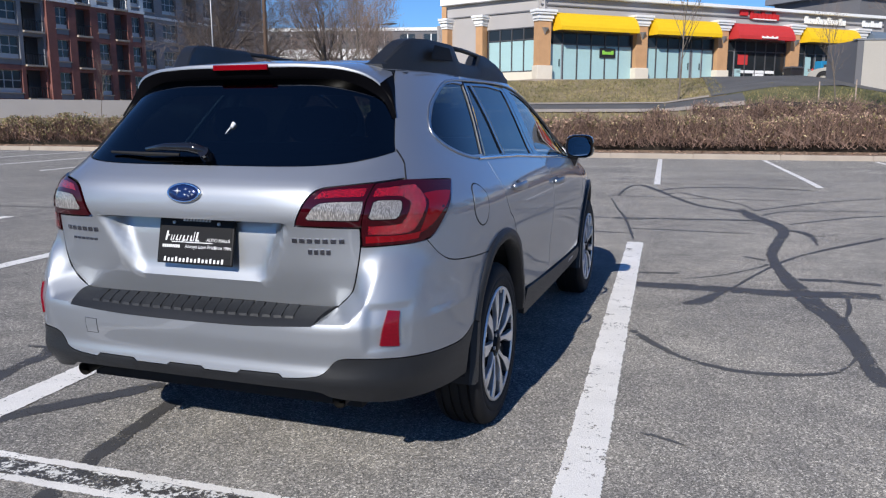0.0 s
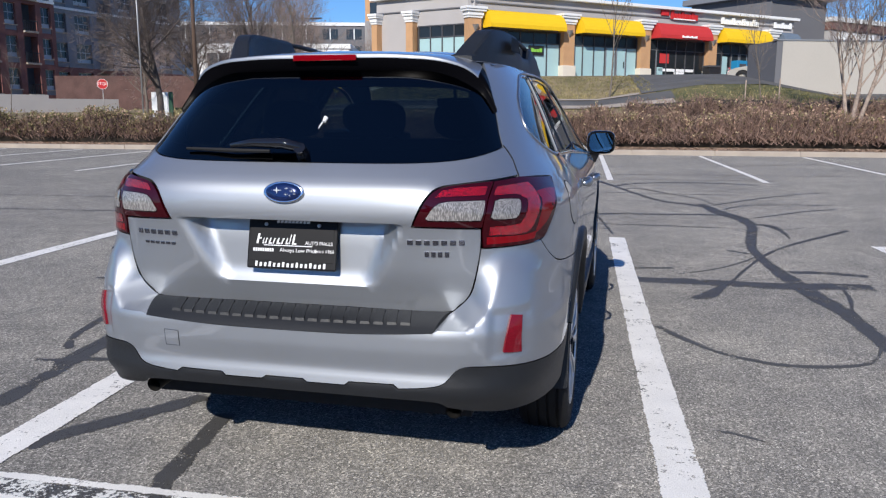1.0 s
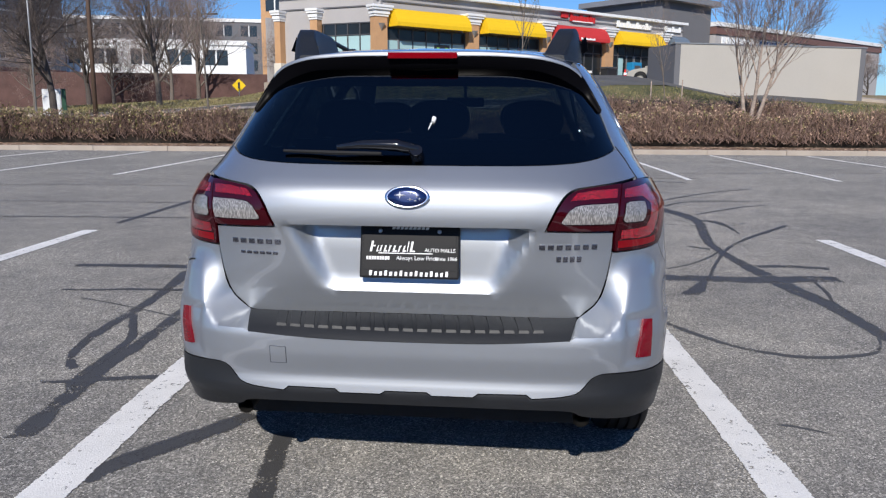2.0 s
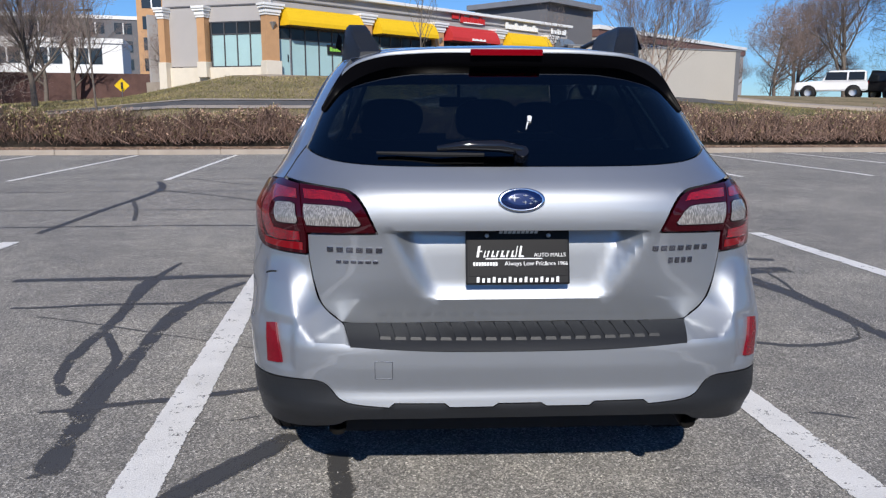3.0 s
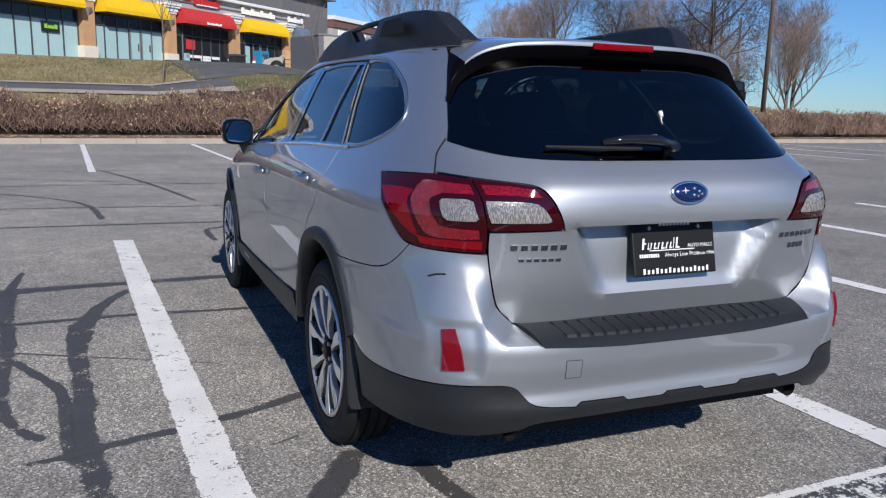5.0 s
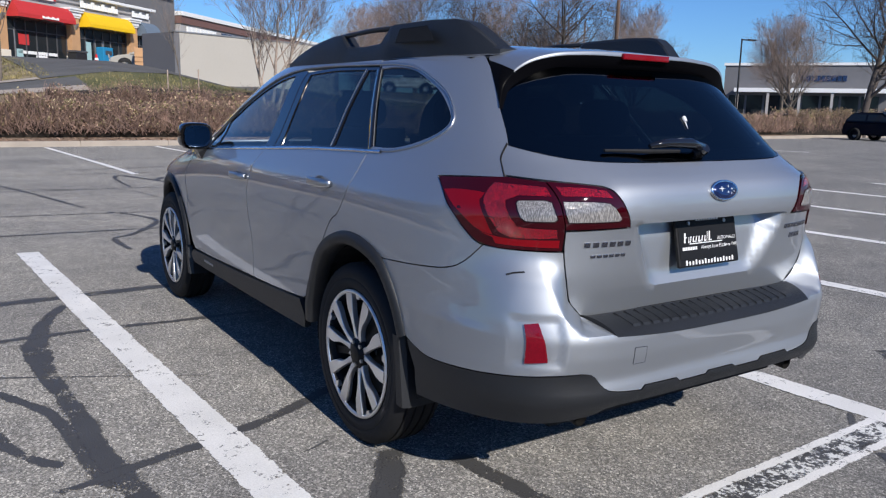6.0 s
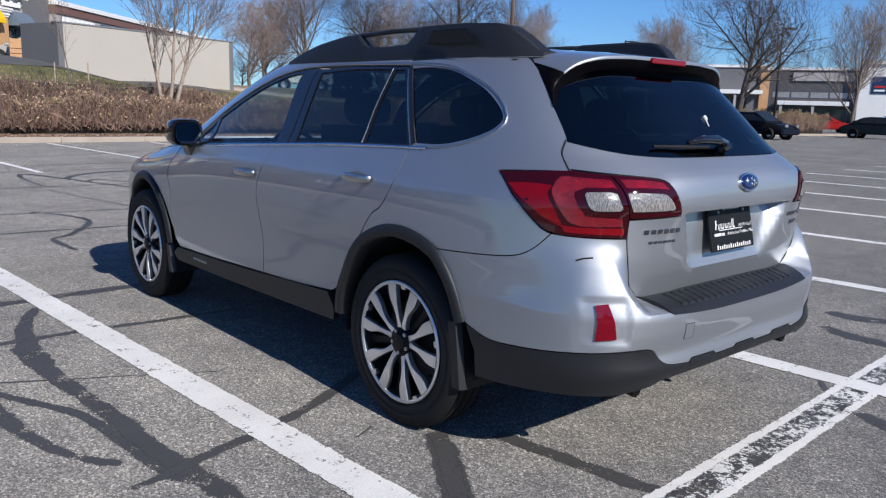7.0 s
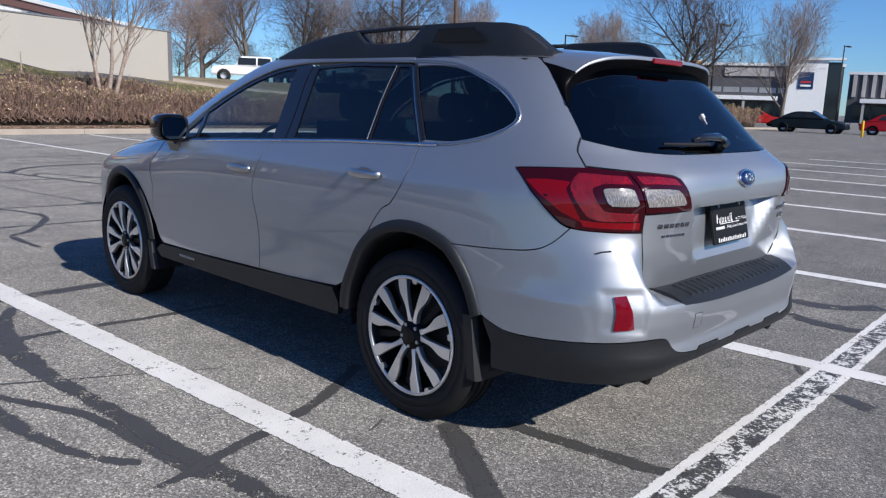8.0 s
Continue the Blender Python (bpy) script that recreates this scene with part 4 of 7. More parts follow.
# tailgate, its glass, the lamps
hatch_half = half_outline([("x", 0, .664, S), ("x", .25, .664), ("x", .515, .662), ("x", .565, .685), *[p for p in SEAM[1:3]], ("x", .641, .884), ("x", .643, .953, S), ("x", .43, .960, S), ("x", .447, 1.0), ("x", .468, 1.040),
                           ("x", .505, 1.079), ("x", .58, 1.092), ("x", .735, 1.108, S), ("x", .706, 1.155), ("y", -.648, 1.204, S), ("x", .597, 1.177), ("x", .498, 1.163), ("x", .333, 1.157), ("x", 0, 1.156, S)], rear_upper, 0.015)
tailgate = panel("tailgate", mirrored(hatch_half), hatch_surface, PAINT, car, step=0.022, rows=(.7455, .755, .765, .9565, .960, .964, .9685), gap=0.0045, lip=0.02)
glass_half = half_outline([("x", 0, 1.159, S), ("x", .333, 1.160), ("x", .498, 1.166), ("x", .597, 1.180), ("y", -.645, 1.207, S), ("y", -.529, 1.334), ("y", -.41, 1.46, S), ("x", 0, 1.47, S)], rear_upper)
panel("rear_window", mirrored(glass_half), upper, PRIVACY, tailgate, off=-0.003, lip=0, gap=-0.003, label="dark tinted rear glass")
frit = half_outline([("x", 0, 1.159, S), ("x", .333, 1.160), ("x", .498, 1.166), ("x", .597, 1.180), ("y", -.645, 1.207, S), ("y", -.529, 1.334), ("y", -.41, 1.46, S), ("x", 0, 1.47, S)], rear_upper)
frit_in = half_outline([("x", 0, 1.195, S), ("x", .333, 1.198), ("x", .50, 1.208), ("x", .57, 1.225), ("x", .60, 1.26), ("x", .545, 1.36), ("x", .48, 1.405), ("x", 0, 1.412, S)], rear_upper)
panel("window_border", mirrored(frit), upper, GLOSS_BLACK, tailgate, [mirrored(frit_in)], off=-0.007, lip=0, gap=0.001, label="black printed glass border")

for _side, _flip in BOTH:
    lamp_out = outline([("x", .733, 1.1045, S), ("y", -.60, 1.095), ("y", -.475, 1.088, S), ("y", -.597, .996), ("y", -.69, .914), ("y", -.727, .899), ("y", -.775, .890), ("x", .645, .889, S), ("x", .644, .955), ("x", .656, 1.03), ("x", .668, 1.096, S)], rear_upper)
    clear_o = outline([("x", .742, 1.037), ("x", .690, 1.041), ("x", .677, 1.036), ("x", .668, .990), ("x", .675, .983), ("x", .738, .981), ("x", .746, .99), ("x", .748, 1.03)], rear_upper)
    led_o = outline([("x", .76, 1.085, S), ("x", .676, 1.080, S), ("x", .672, 1.055, S), ("x", .74, 1.052), ("x", .765, 1.035), ("x", .765, .985), ("x", .752, .962), ("x", .665, .958, S), ("x", .662, .930, S), ("x", .765, .928), ("x", .792, .96), ("x", .795, 1.04)], rear_upper)
    lamp = panel("rear_lamp_outer", lamp_out, upper, LENS_DARK, car, off=0.005, step=0.02, flip=_flip, gap=0.0015, label="red wrap-round lamp lens")
    cx_o = sum(p.x for p in clear_o) / len(clear_o)
    panel("lens_edge", [Vector(((p.x - cx_o) * 1.06 + cx_o, (p.y - 1.0115) * 1.09 + 1.0115)) for p in clear_o], upper, LENS_EDGE, lamp, off=0.0066, step=0.02, lip=0, gap=0, flip=_flip)
    # lit part of the dark lens painted as two brighter red fields
    glow_s = outline([("y", -.535, 1.050, S), ("y", -.60, 1.056), ("y", -.70, 1.052), ("x", .805, 1.03), ("x", .800, .95, S), ("y", -.755, .930), ("y", -.70, .945), ("y", -.61, 1.005)], rear_upper)
    panel("side_glow", glow_s, upper, LENS_RED, lamp, off=0.0055, step=0.02, lip=0, gap=0, flip=_flip, label="bright red field with the lens glow put into its colour")
    glow_l = outline([("x", .655, .924, S), ("x", .77, .922), ("x", .815, .935), ("y", -.755, .922), ("y", -.765, .904), ("x", .655, .900, S)], rear_upper)
    panel("lower_glow", glow_l, upper, LENS_RED, lamp, off=0.0058, step=0.02, lip=0, gap=0, flip=_flip, label="bright red lower bar with the lens glow put into its colour")
    panel("clear_lens", clear_o, upper, LENS_CLEAR, lamp, off=0.0072, step=0.02, lip=0.001, gap=0, flip=_flip, label="clear lens")
    panel("light_strip", led_o, upper, LENS_LED, lamp, off=0.0062, step=0.02, lip=0, gap=0, flip=_flip, label="sparkling red light strip")
    lamp_in = outline([("x", .6425, .957, S), ("x", .431, .963, S), ("x", .448, 1.0), ("x", .469, 1.040), ("x", .506, 1.0775), ("x", .58, 1.0905), ("x", .6665, 1.0965, S), ("x", .6545, 1.03)], rear_upper)
    clear_i = outline([("x", .648, 1.040, S), ("x", .56, 1.040), ("x", .515, 1.035), ("x", .497, 1.022), ("x", .474, .990), ("x", .480, .984), ("x", .638, .981, S)], rear_upper)
    led_i = outline([("x", .652, 1.082, S), ("x", .58, 1.081), ("x", .52, 1.074, S), ("x", .50, 1.052, S), ("x", .56, 1.056), ("x", .646, 1.057, S)], rear_upper)
    cx_i = sum(p.x for p in clear_i) / len(clear_i)
    lamp = panel("rear_lamp_inner", lamp_in, upper, LENS_DARK, tailgate, off=0.005, step=0.02, flip=_flip, gap=0.001, label="dark red lamp lens on the tailgate")
    panel("lens_edge", [Vector(((p.x - cx_i) * 1.02 + cx_i, (p.y - 1.0115) * 1.08 + 1.0115)) for p in clear_i], upper, LENS_EDGE, lamp, off=0.0066, step=0.02, lip=0, gap=0, flip=_flip)
    panel("clear_lens", clear_i, upper, LENS_CLEAR, lamp, off=0.0072, step=0.02, lip=0.001, gap=0, flip=_flip, label="clear lens")
    panel("light_strip", led_i, upper, LENS_LED, lamp, off=0.0062, step=0.02, lip=0, gap=0, flip=_flip, label="sparkling red light strip")

# bumper: painted skin, dark lower part, step pad
EDGE = [("x", .594, .512), ("x", .53, .456), ("x", .397, .439, S), ("x", .380, .452, S), ("x", .228, .450, S), ("x", .213, .438, S), ("x", .082, .438, S), ("x", .066, .448, S), ("x", 0, .448, S)]
bumper_half = half_outline([("x", 0, .610, S), ("x", .25, .613), ("x", .505, .628, S), ("x", .52, .652), *SEAM[:3], ("x", .641, .884, S), ("u", -.80, .887), ("u", -.727, .893, S), ("u", -.67, .8335), ("u", -.60, .8015), ("u", -.45, .7855), ("u", -.251, .7745, S),
                            ("y", -.285, .715), ("y", -.35, .62), ("y", -.397, .524, S), ("y", -.44, .505), ("y", -.53, .482), ("y", -.70, .488), ("x", .80, .503), ("x", .68, .517), *EDGE], rear_bumper, 0.015)
bumper = panel("rear_bumper", mirrored(bumper_half), bumper_surface, PAINT, car, step=0.012, lip=0.02, gap=0.0005)
skirt_half = half_outline([("x", 0, .398, S), ("x", .25, .398), ("x", .50, .394), ("x", .56, .368), ("x", .70, .345), ("y", -.80, .335), ("y", -.60, .322), ("y", -.44, .315, S), ("y", -.40, .518, S), ("y", -.44, .503), ("y", -.53, .480), ("y", -.70, .486),
                           ("x", .80, .501), ("x", .68, .515), *EDGE], rear_bumper, 0.015)
panel("bumper_skirt", mirrored(skirt_half), lambda q, z: section(q, z, rear_bumper) + Vector((0, -0.003, 0)), CLADDING, car, step=0.025, lip=0.10, label="grey-black plastic bumper skirt")


def step_place(x, t):
    """A place on the step: t 0 at the outer edge, 1 at the tailgate."""
    y0 = section(q_of("x", abs(x), .615, rear_bumper), .615, rear_bumper).y + 0.002
    y1 = section(q_of("x", abs(x), .664), .664, rear_upper).y - 0.004
    z0 = 0.612 + 0.016 * min(1, (x / .51) ** 2)
    return Vector((x, y0 + (y1 - y0) * t, z0 + (0.668 - z0) * (1 - (1 - t) ** 2.2)))


_bm = bmesh.new()
_g = []
for _i in range(53):
    _u = -1 + 2 * _i / 52
    _row = []
    for _j in range(9):
        _t = _j / 8
        _row.append(_bm.verts.new(step_place(_u * (0.510 + 0.030 * _t), _t) + Vector((0, 0, 0.004 if 0 < _j < 8 else 0))))
    _g.append(_row)
for _i in range(52):
    for _j in range(8):
        _bm.faces.new((_g[_i][_j], _g[_i + 1][_j], _g[_i + 1][_j + 1], _g[_i][_j + 1]))
_b = [e for e in _bm.edges if e.is_boundary]
for _v in bmesh.ops.extrude_edge_only(_bm, edges=_b)["geom"]:
    if isinstance(_v, bmesh.types.BMVert):
        _v.co.z -= 0.022
pad = part("step_pad", _bm, CLADDING, car, "grey-black ribbed plastic step pad", smooth=True)
pad.data.set_sharp_from_angle(angle=radians(35))
for _i in range(19):
    _x = -0.41 + 0.0455 * _i
    _bm = bmesh.new()
    _pts = [step_place(_x - 0.012, .20), step_place(_x + 0.022, .20), step_place(_x + 0.008, .82), step_place(_x - 0.028, .82)]
    _lo = [_bm.verts.new(p + Vector((0, 0, 0.003))) for p in _pts]
    _hi = [_bm.verts.new(p + Vector((0, 0, 0.011)) + (sum(_pts, Vector()) / 4 - p) * 0.12) for p in _pts]
    _bm.faces.new(_hi)
    for _k in range(4):
        _bm.faces.new((_lo[_k], _lo[(_k + 1) % 4], _hi[(_k + 1) % 4], _hi[_k]))
    part("rib", _bm, CLADDING, pad)

# reflectors and tow cover
for _side, _flip in BOTH:
    panel("reflector", outline([("x", .772, .671, S), ("x", .741, .677, S), ("x", .722, .560, S), ("x", .772, .551, S)], rear_bumper, 0.01), bumper_surface, REFLECTOR, bumper, off=0.008, step=0.02, lip=0.02, gap=0, flip=_flip, label="red reflector")
panel("tow_cover", outline([("x", .385, .583, S), ("x", .437, .585, S), ("x", .437, .529, S), ("x", .385, .529, S)], rear_bumper, 0.01), bumper_surface, PAINT, bumper, off=0.0015, step=0.02, lip=0.006, gap=0, flip=True)
TOW = [(.385, .583), (.437, .585), (.437, .529), (.385, .529)]


# roof spoiler: stations from the middle outwards; O on the roof, T trailing edge, G on the glass
def spoiler_station(u):
    ks = [0, .28, .5, .66, .80, 1.0]
    O = [(0, -.318, 1.556), (.25, -.318, 1.552), (.42, -.315, 1.538), (.515, -.322, 1.514), (.566, -.405, 1.463), (.622, -.537, 1.334)]
    T = [(0, -.606, 1.527), (.25, -.602, 1.524), (.42, -.585, 1.512), (.527, -.548, 1.480), (.582, -.512, 1.418), (.632, -.551, 1.322)]
    G = [(0, -.560, 1.462), (.25, -.556, 1.458), (.40, -.545, 1.448), (.495, -.535, 1.415), (.545, -.535, 1.37), (.612, -.568, 1.305)]
    return [Vector([float(np.interp(u, ks, [p[c] for p in row])) for c in range(3)]) for row in (O, T, G)]


_top, _low = bmesh.new(), bmesh.new()
_ts, _ls = [], []
for _i in range(-30, 31):
    _u, _s = abs(_i) / 30, (-1 if _i < 0 else 1)
    _us = [min(1, max(0, _u + d)) for d in (-.06, -.03, 0, .03, .06)]
    _O, _T, _G = [sum((spoiler_station(w)[k] for w in _us), Vector()) / 5 for k in range(3)]
    _x = lambda p: Vector((p.x * _s if _i else 0.0, p.y, p.z))
    _mid = (_O + _T) / 2 + Vector((0, 0, 0.006 * (1 - _u)))
    if abs(_i) <= 22:
        _ts.append([_top.verts.new(_x(p)) for p in (_O, _O.lerp(_mid, .5), _mid, _mid.lerp(_T, .5), _T + Vector((0, .006, .0015)), _T, _T + Vector((0, .002, -.015 * (1 - .6 * _u))))])
    _drop = Vector((0, .004, -0.027 * (1 - 0.6 * _u)))
    if abs(_i) >= 22:
        _ls.append((_i, [_low.verts.new(_x(p)) for p in (_O, _mid, _T, _T + _drop, _G)]))
    else:
        _ls.append((_i, [_low.verts.new(_x(p)) for p in (_T, _T, _T + Vector((0, .0025, -.015 * (1 - .6 * _u))), _T + _drop, _G)]))
for _a, _b in zip(_ts, _ts[1:]):
    for _k in range(6):
        _top.faces.new((_a[_k], _b[_k], _b[_k + 1], _a[_k + 1]))
for (_i, _a), (_, _b) in zip(_ls, _ls[1:]):
    for _k in range(0 if abs(_i) >= 22 and abs(_i + 1) >= 22 else 2, 4):
        _low.faces.new((_a[_k], _b[_k], _b[_k + 1], _a[_k + 1]))
bmesh.ops.delete(_low, geom=[v for v in _low.verts if not v.link_faces], context="VERTS")
spoiler = part("roof_spoiler", _top, PAINT, tailgate, smooth=True)
part("spoiler_underside", _low, SPOILER_BLACK, spoiler, "gloss black underside and side blades", smooth=True)
_bm = box_bm(-.122, .122, -.6165, -.585, 1.502, 1.5235, 0.004)
for _v in _bm.verts:
    _v.co.y += 0.02 * (_v.co.x / .3) ** 2
part("third_brake_light", _bm, LENS_RED, spoiler, "red high brake light")


# ---- arches, flaps, wheels ----
def flare(cy, radii, a0, a1, flip, front):
    """A wheel-arch moulding: a raised band with a return into the well."""
    bm = bmesh.new()
    rows = []
    for i in range(33):
        a = a0 + (a1 - a0) * i / 32
        ro = float(np.interp(a, *radii))
        prof = []
        for dr, out in ((0.0, 0.0), (-0.004, 0.014), (-0.040, 0.017), (-0.052, 0.010), (-0.055, -0.05)):
            y, z = cy + (ro + dr) * math.cos(radians(a)), 0.352 + (ro + dr) * math.sin(radians(a))
            p = section(q_of("y", y, z), z, rear_bumper if y < -.2 else rear_upper)
            prof.append(bm.verts.new(((-1 if flip else 1) * (p.x + out), y, z)))
        rows.append(prof)
    for r0, r1 in zip(rows, rows[1:]):
        for k in range(4):
            bm.faces.new((r0[k], r0[k + 1], r1[k + 1], r1[k]) if not flip else (r0[k + 1], r0[k], r1[k], r1[k + 1]))
    return bm


R_RAD = ([0, 10, 32, 59, 82, 105, 120, 130, 150, 160], [.455, .452, .448, .474, .485, .489, .494, .474, .438, .430])
F_RAD = ([20, 40, 60, 82, 105, 127, 150, 172, 180], [.44, .455, .474, .484, .478, .464, .448, .440, .440])


def lathe(profile_pts, n=64):
    """A ring round the x axis from (x, r) points."""
    bm = bmesh.new()
    rings = [[bm.verts.new((x, r * math.cos(2 * math.pi * k / n), r * math.sin(2 * math.pi * k / n))) for k in range(n)] for x, r in profile_pts]
    for a, b in zip(rings, rings[1:]):
        for k in range(n):
            bm.faces.new((a[k], b[k], b[(k + 1) % n], a[(k + 1) % n]))
    return bm


SPOKE = [(.050, .0, .019), (.066, .001, .026), (.085, .008, .028), (.105, .014, .033), (.122, .0187, .039), (.140, .0235, .048), (.158, .028, .060), (.180, .0335, .074), (.205, .0395, .085), (.2385, .047, .094)]


def spoke_bm(a, side):
    """One half of a V-shaped spoke: straight along the slot, waisted on its outer edge, with a chamfered bright face."""
    bm = bmesh.new()
    rows = []
    for r, inner, outer in SPOKE:
        x = float(np.interp(r, [.05, .085, .13, .17, .238], [-.014, -.006, .0, .003, .003]))
        row = []
        for w, dx in ((inner, -.022), (inner, -.002), (inner + .002, 0), (outer - .002, 0), (outer, -.002), (outer + .001, -.022)):
            k = math.sqrt(max(r * r - w * w, .0004))
            w = w * side
            row.append(bm.verts.new((x + dx, k * math.cos(a) - w * math.sin(a), k * math.sin(a) + w * math.cos(a))))
        rows.append(row)
    for r0, r1 in zip(rows, rows[1:]):
        for k in range(5):
            bm.faces.new((r0[k], r0[k + 1], r1[k + 1], r1[k]))
    bmesh.ops.recalc_face_normals(bm, faces=bm.faces)
    return bm


def wheel(x, y, flip, spin):
    hub = new("wheel")
    hub.parent = car
    hub.matrix_world = Matrix.Translation((x, y, ground_z(x, y) + 0.361)) @ Matrix.Diagonal((1, 1.03, 1.03, 1)) @ (Matrix.Rotation(math.pi, 4, "Z") if flip else Matrix()) @ Matrix.Rotation(spin, 4, "X")
    tread = [(-.19, .245), (-.197, .262), (-.205, .30), (-.200, .332), (-.187, .347)]
    for gx in (-.158, -.118, -.078, -.038):
        tread += [(gx - .006, .3545), (gx - .005, .346), (gx + .005, .346), (gx + .006, .3545)]
    tread += [(-.012, .347), (-.001, .332), (.004, .315), (.0045, .300), (.002, .296), (.0045, .292), (.003, .275), (-.003, .258), (-.012, .250), (-.012, .243)]
    bm = lathe(tread, 96)
    for v in bm.verts:
        r = math.hypot(v.co.y, v.co.z)
        k = round((math.atan2(v.co.z, v.co.y) % (2 * math.pi)) / (2 * math.pi) * 96)
        if r > .342 and k % 2 and (v.co.x > -.03 or v.co.x < -.165):
            v.co.y *= (r - .006) / r
            v.co.z *= (r - .006) / r
    tyre = part("tyre", bm, RUBBER, hub, "black rubber tyre with a blocky tread", smooth=True)
    tyre.data.set_sharp_from_angle(angle=radians(40))
    rim = part("rim", lathe([(-.012, .246), (-.003, .2515), (.002, .2495), (.001, .241), (-.006, .2365), (-.03, .228), (-.10, .216), (-.17, .222)], 72), RIM_BLACK, hub, "black alloy rim with bright machined spokes", smooth=True)
    part("rim_edge", lathe([(-.004, .2518), (.0026, .2500), (.0022, .2395), (-.004, .2365)], 72), MACHINED, rim, "bright machined rim edge", smooth=True)
    for k in range(5):
        a = 2 * math.pi * k / 5
        for side in (-1, 1):
            part("spoke", spoke_bm(a, side), MACHINED, rim)
        tab = bmesh.new()
        for r0, r1, w in ((.224, .240, .017),):
            vs = [tab.verts.new((x, r * math.cos(a) - w * q * math.sin(a), r * math.sin(a) + w * q * math.cos(a))) for x, r, q in ((.001, r0, -.55), (.001, r0, .55), (.001, r1, 1), (.001, r1, -1), (-.02, r0, -.6), (-.02, r0, .6), (-.02, r1, 1), (-.02, r1, -1))]
            for f in ((0, 1, 2, 3), (0, 4, 5, 1), (1, 5, 6, 2), (3, 7, 4, 0)):
                tab.faces.new([vs[i] for i in f])
        part("rim_tab", tab, MACHINED, rim)
        b = a + math.pi / 5
        bm = bmesh.new()
        rows = []
        for r, w in ((.05, .012), (.12, .021), (.17, .024), (.235, .030)):
            rows.append([bm.verts.new((-.032 + d, r * math.cos(b) - q * math.sin(b), r * math.sin(b) + q * math.cos(b))) for q, d in ((-w, -.012), (-w * .6, 0), (w * .6, 0), (w, -.012))])
        for r0, r1 in zip(rows, rows[1:]):
            for j in range(3):
                bm.faces.new((r0[j], r0[j + 1], r1[j + 1], r1[j]))
        part("web", bm, RIM_BLACK, rim)
    part("hub_cap", lathe([(-.03, .062), (-.012, .060), (-.010, .034), (-.002, .033), (.0, .030), (.001, .001)], 40), RIM_BLACK, rim, smooth=True)
    for k in range(5):
        a = 2 * math.pi * (k + .5) / 5
        bm = lathe([(-.02, .008), (-.004, .008), (-.003, .004), (-.003, .0005)], 10)
        bmesh.ops.translate(bm, verts=bm.verts, vec=(0, .047 * math.cos(a), .047 * math.sin(a)))
        part("wheel_nut", bm, SATIN, rim)
    part("brake_disc", lathe([(-.085, .03), (-.085, .165), (-.105, .165), (-.105, .03)], 48), DISC, hub, smooth=False)
    return hub


for _side, _flip in BOTH:
    _s = -1 if _flip else 1
    part("rear_arch_moulding", flare(0.0, R_RAD, 3, 157, _flip, False), CLADDING, car, "grey-black plastic wheel-arch moulding", smooth=True)
    part("front_arch_moulding", flare(2.745, F_RAD, 28, 172, _flip, True), CLADDING, car, "grey-black plastic wheel-arch moulding", smooth=True)
    wheel(_s * 0.893, 0.0, _flip, 0.2)
    wheel(_s * 0.893, 2.745, _flip, 0.75)
    for _y0, _z0, _z1 in ((-.395, .245, .505), (2.305, .22, .40)):
        _bm = bmesh.new()
        _rows = []
        for _k in range(7):
            _z = _z1 + (_z0 - _z1) * _k / 6
            _dy = 0.035 * (1 - _k / 6)
            _rows.append([_bm.verts.new((_s * x, _y0 + _dy + d, _z)) for x, d in ((.70, .0), (.80, .0), (.872, .0), (.895, .012), (.895, .055), (.888, .055), (.86, .008), (.70, .008))])
        for _a, _b in zip(_rows, _rows[1:]):
            for _k in range(8):
                _bm.faces.new((_a[_k], _a[(_k + 1) % 8], _b[(_k + 1) % 8], _b[_k]))
        _bm.faces.new(_rows[-1])
        bmesh.ops.recalc_face_normals(_bm, faces=_bm.faces)
        part("mud_flap", _bm, CLADDING, car)
    # wheel wells
    for _y in (0.0, 2.745):
        _bm = lathe([(0, .40), (.30, .40), (.30, .05)], 40)
        bmesh.ops.delete(_bm, geom=[v for v in _bm.verts if v.co.z < -0.12], context="VERTS")
        for _v in _bm.verts:
            _v.co = Vector((_s * (.86 - _v.co.x), _v.co.y * 1.06 + _y, _v.co.z * 1.06 + .352))
        part("wheel_well", _bm, UNDER, car)

# dark inner body and floor pan
for _b6 in ((-.60, .60, -.84, 3.3, .28, .76), (-.84, .84, .52, 2.24, .36, .92), (-.62, .62, -.80, -.46, .42, .84), (-.80, .80, -.46, 2.1, .79, .95), (-.74, .74, 2.0, 2.9, .70, .86), (-.60, .60, -.90, -.80, .40, .60)):
    part("floor_pan", box_bm(*_b6), UNDER, car)
for _x in (-.56, .56):
    _bm = bmesh.new()
    add_tube(_bm, [(_x, -.55, .345), (_x, -.88, .345), (_x, -.945, .338)], .027, 14, cap=False)
    add_tube(_bm, [(_x, -.55, .345), (_x, -.88, .345), (_x, -.944, .338)], .023, 14, cap=False)
    part("exhaust_tip", _bm, DISC, car, smooth=True)

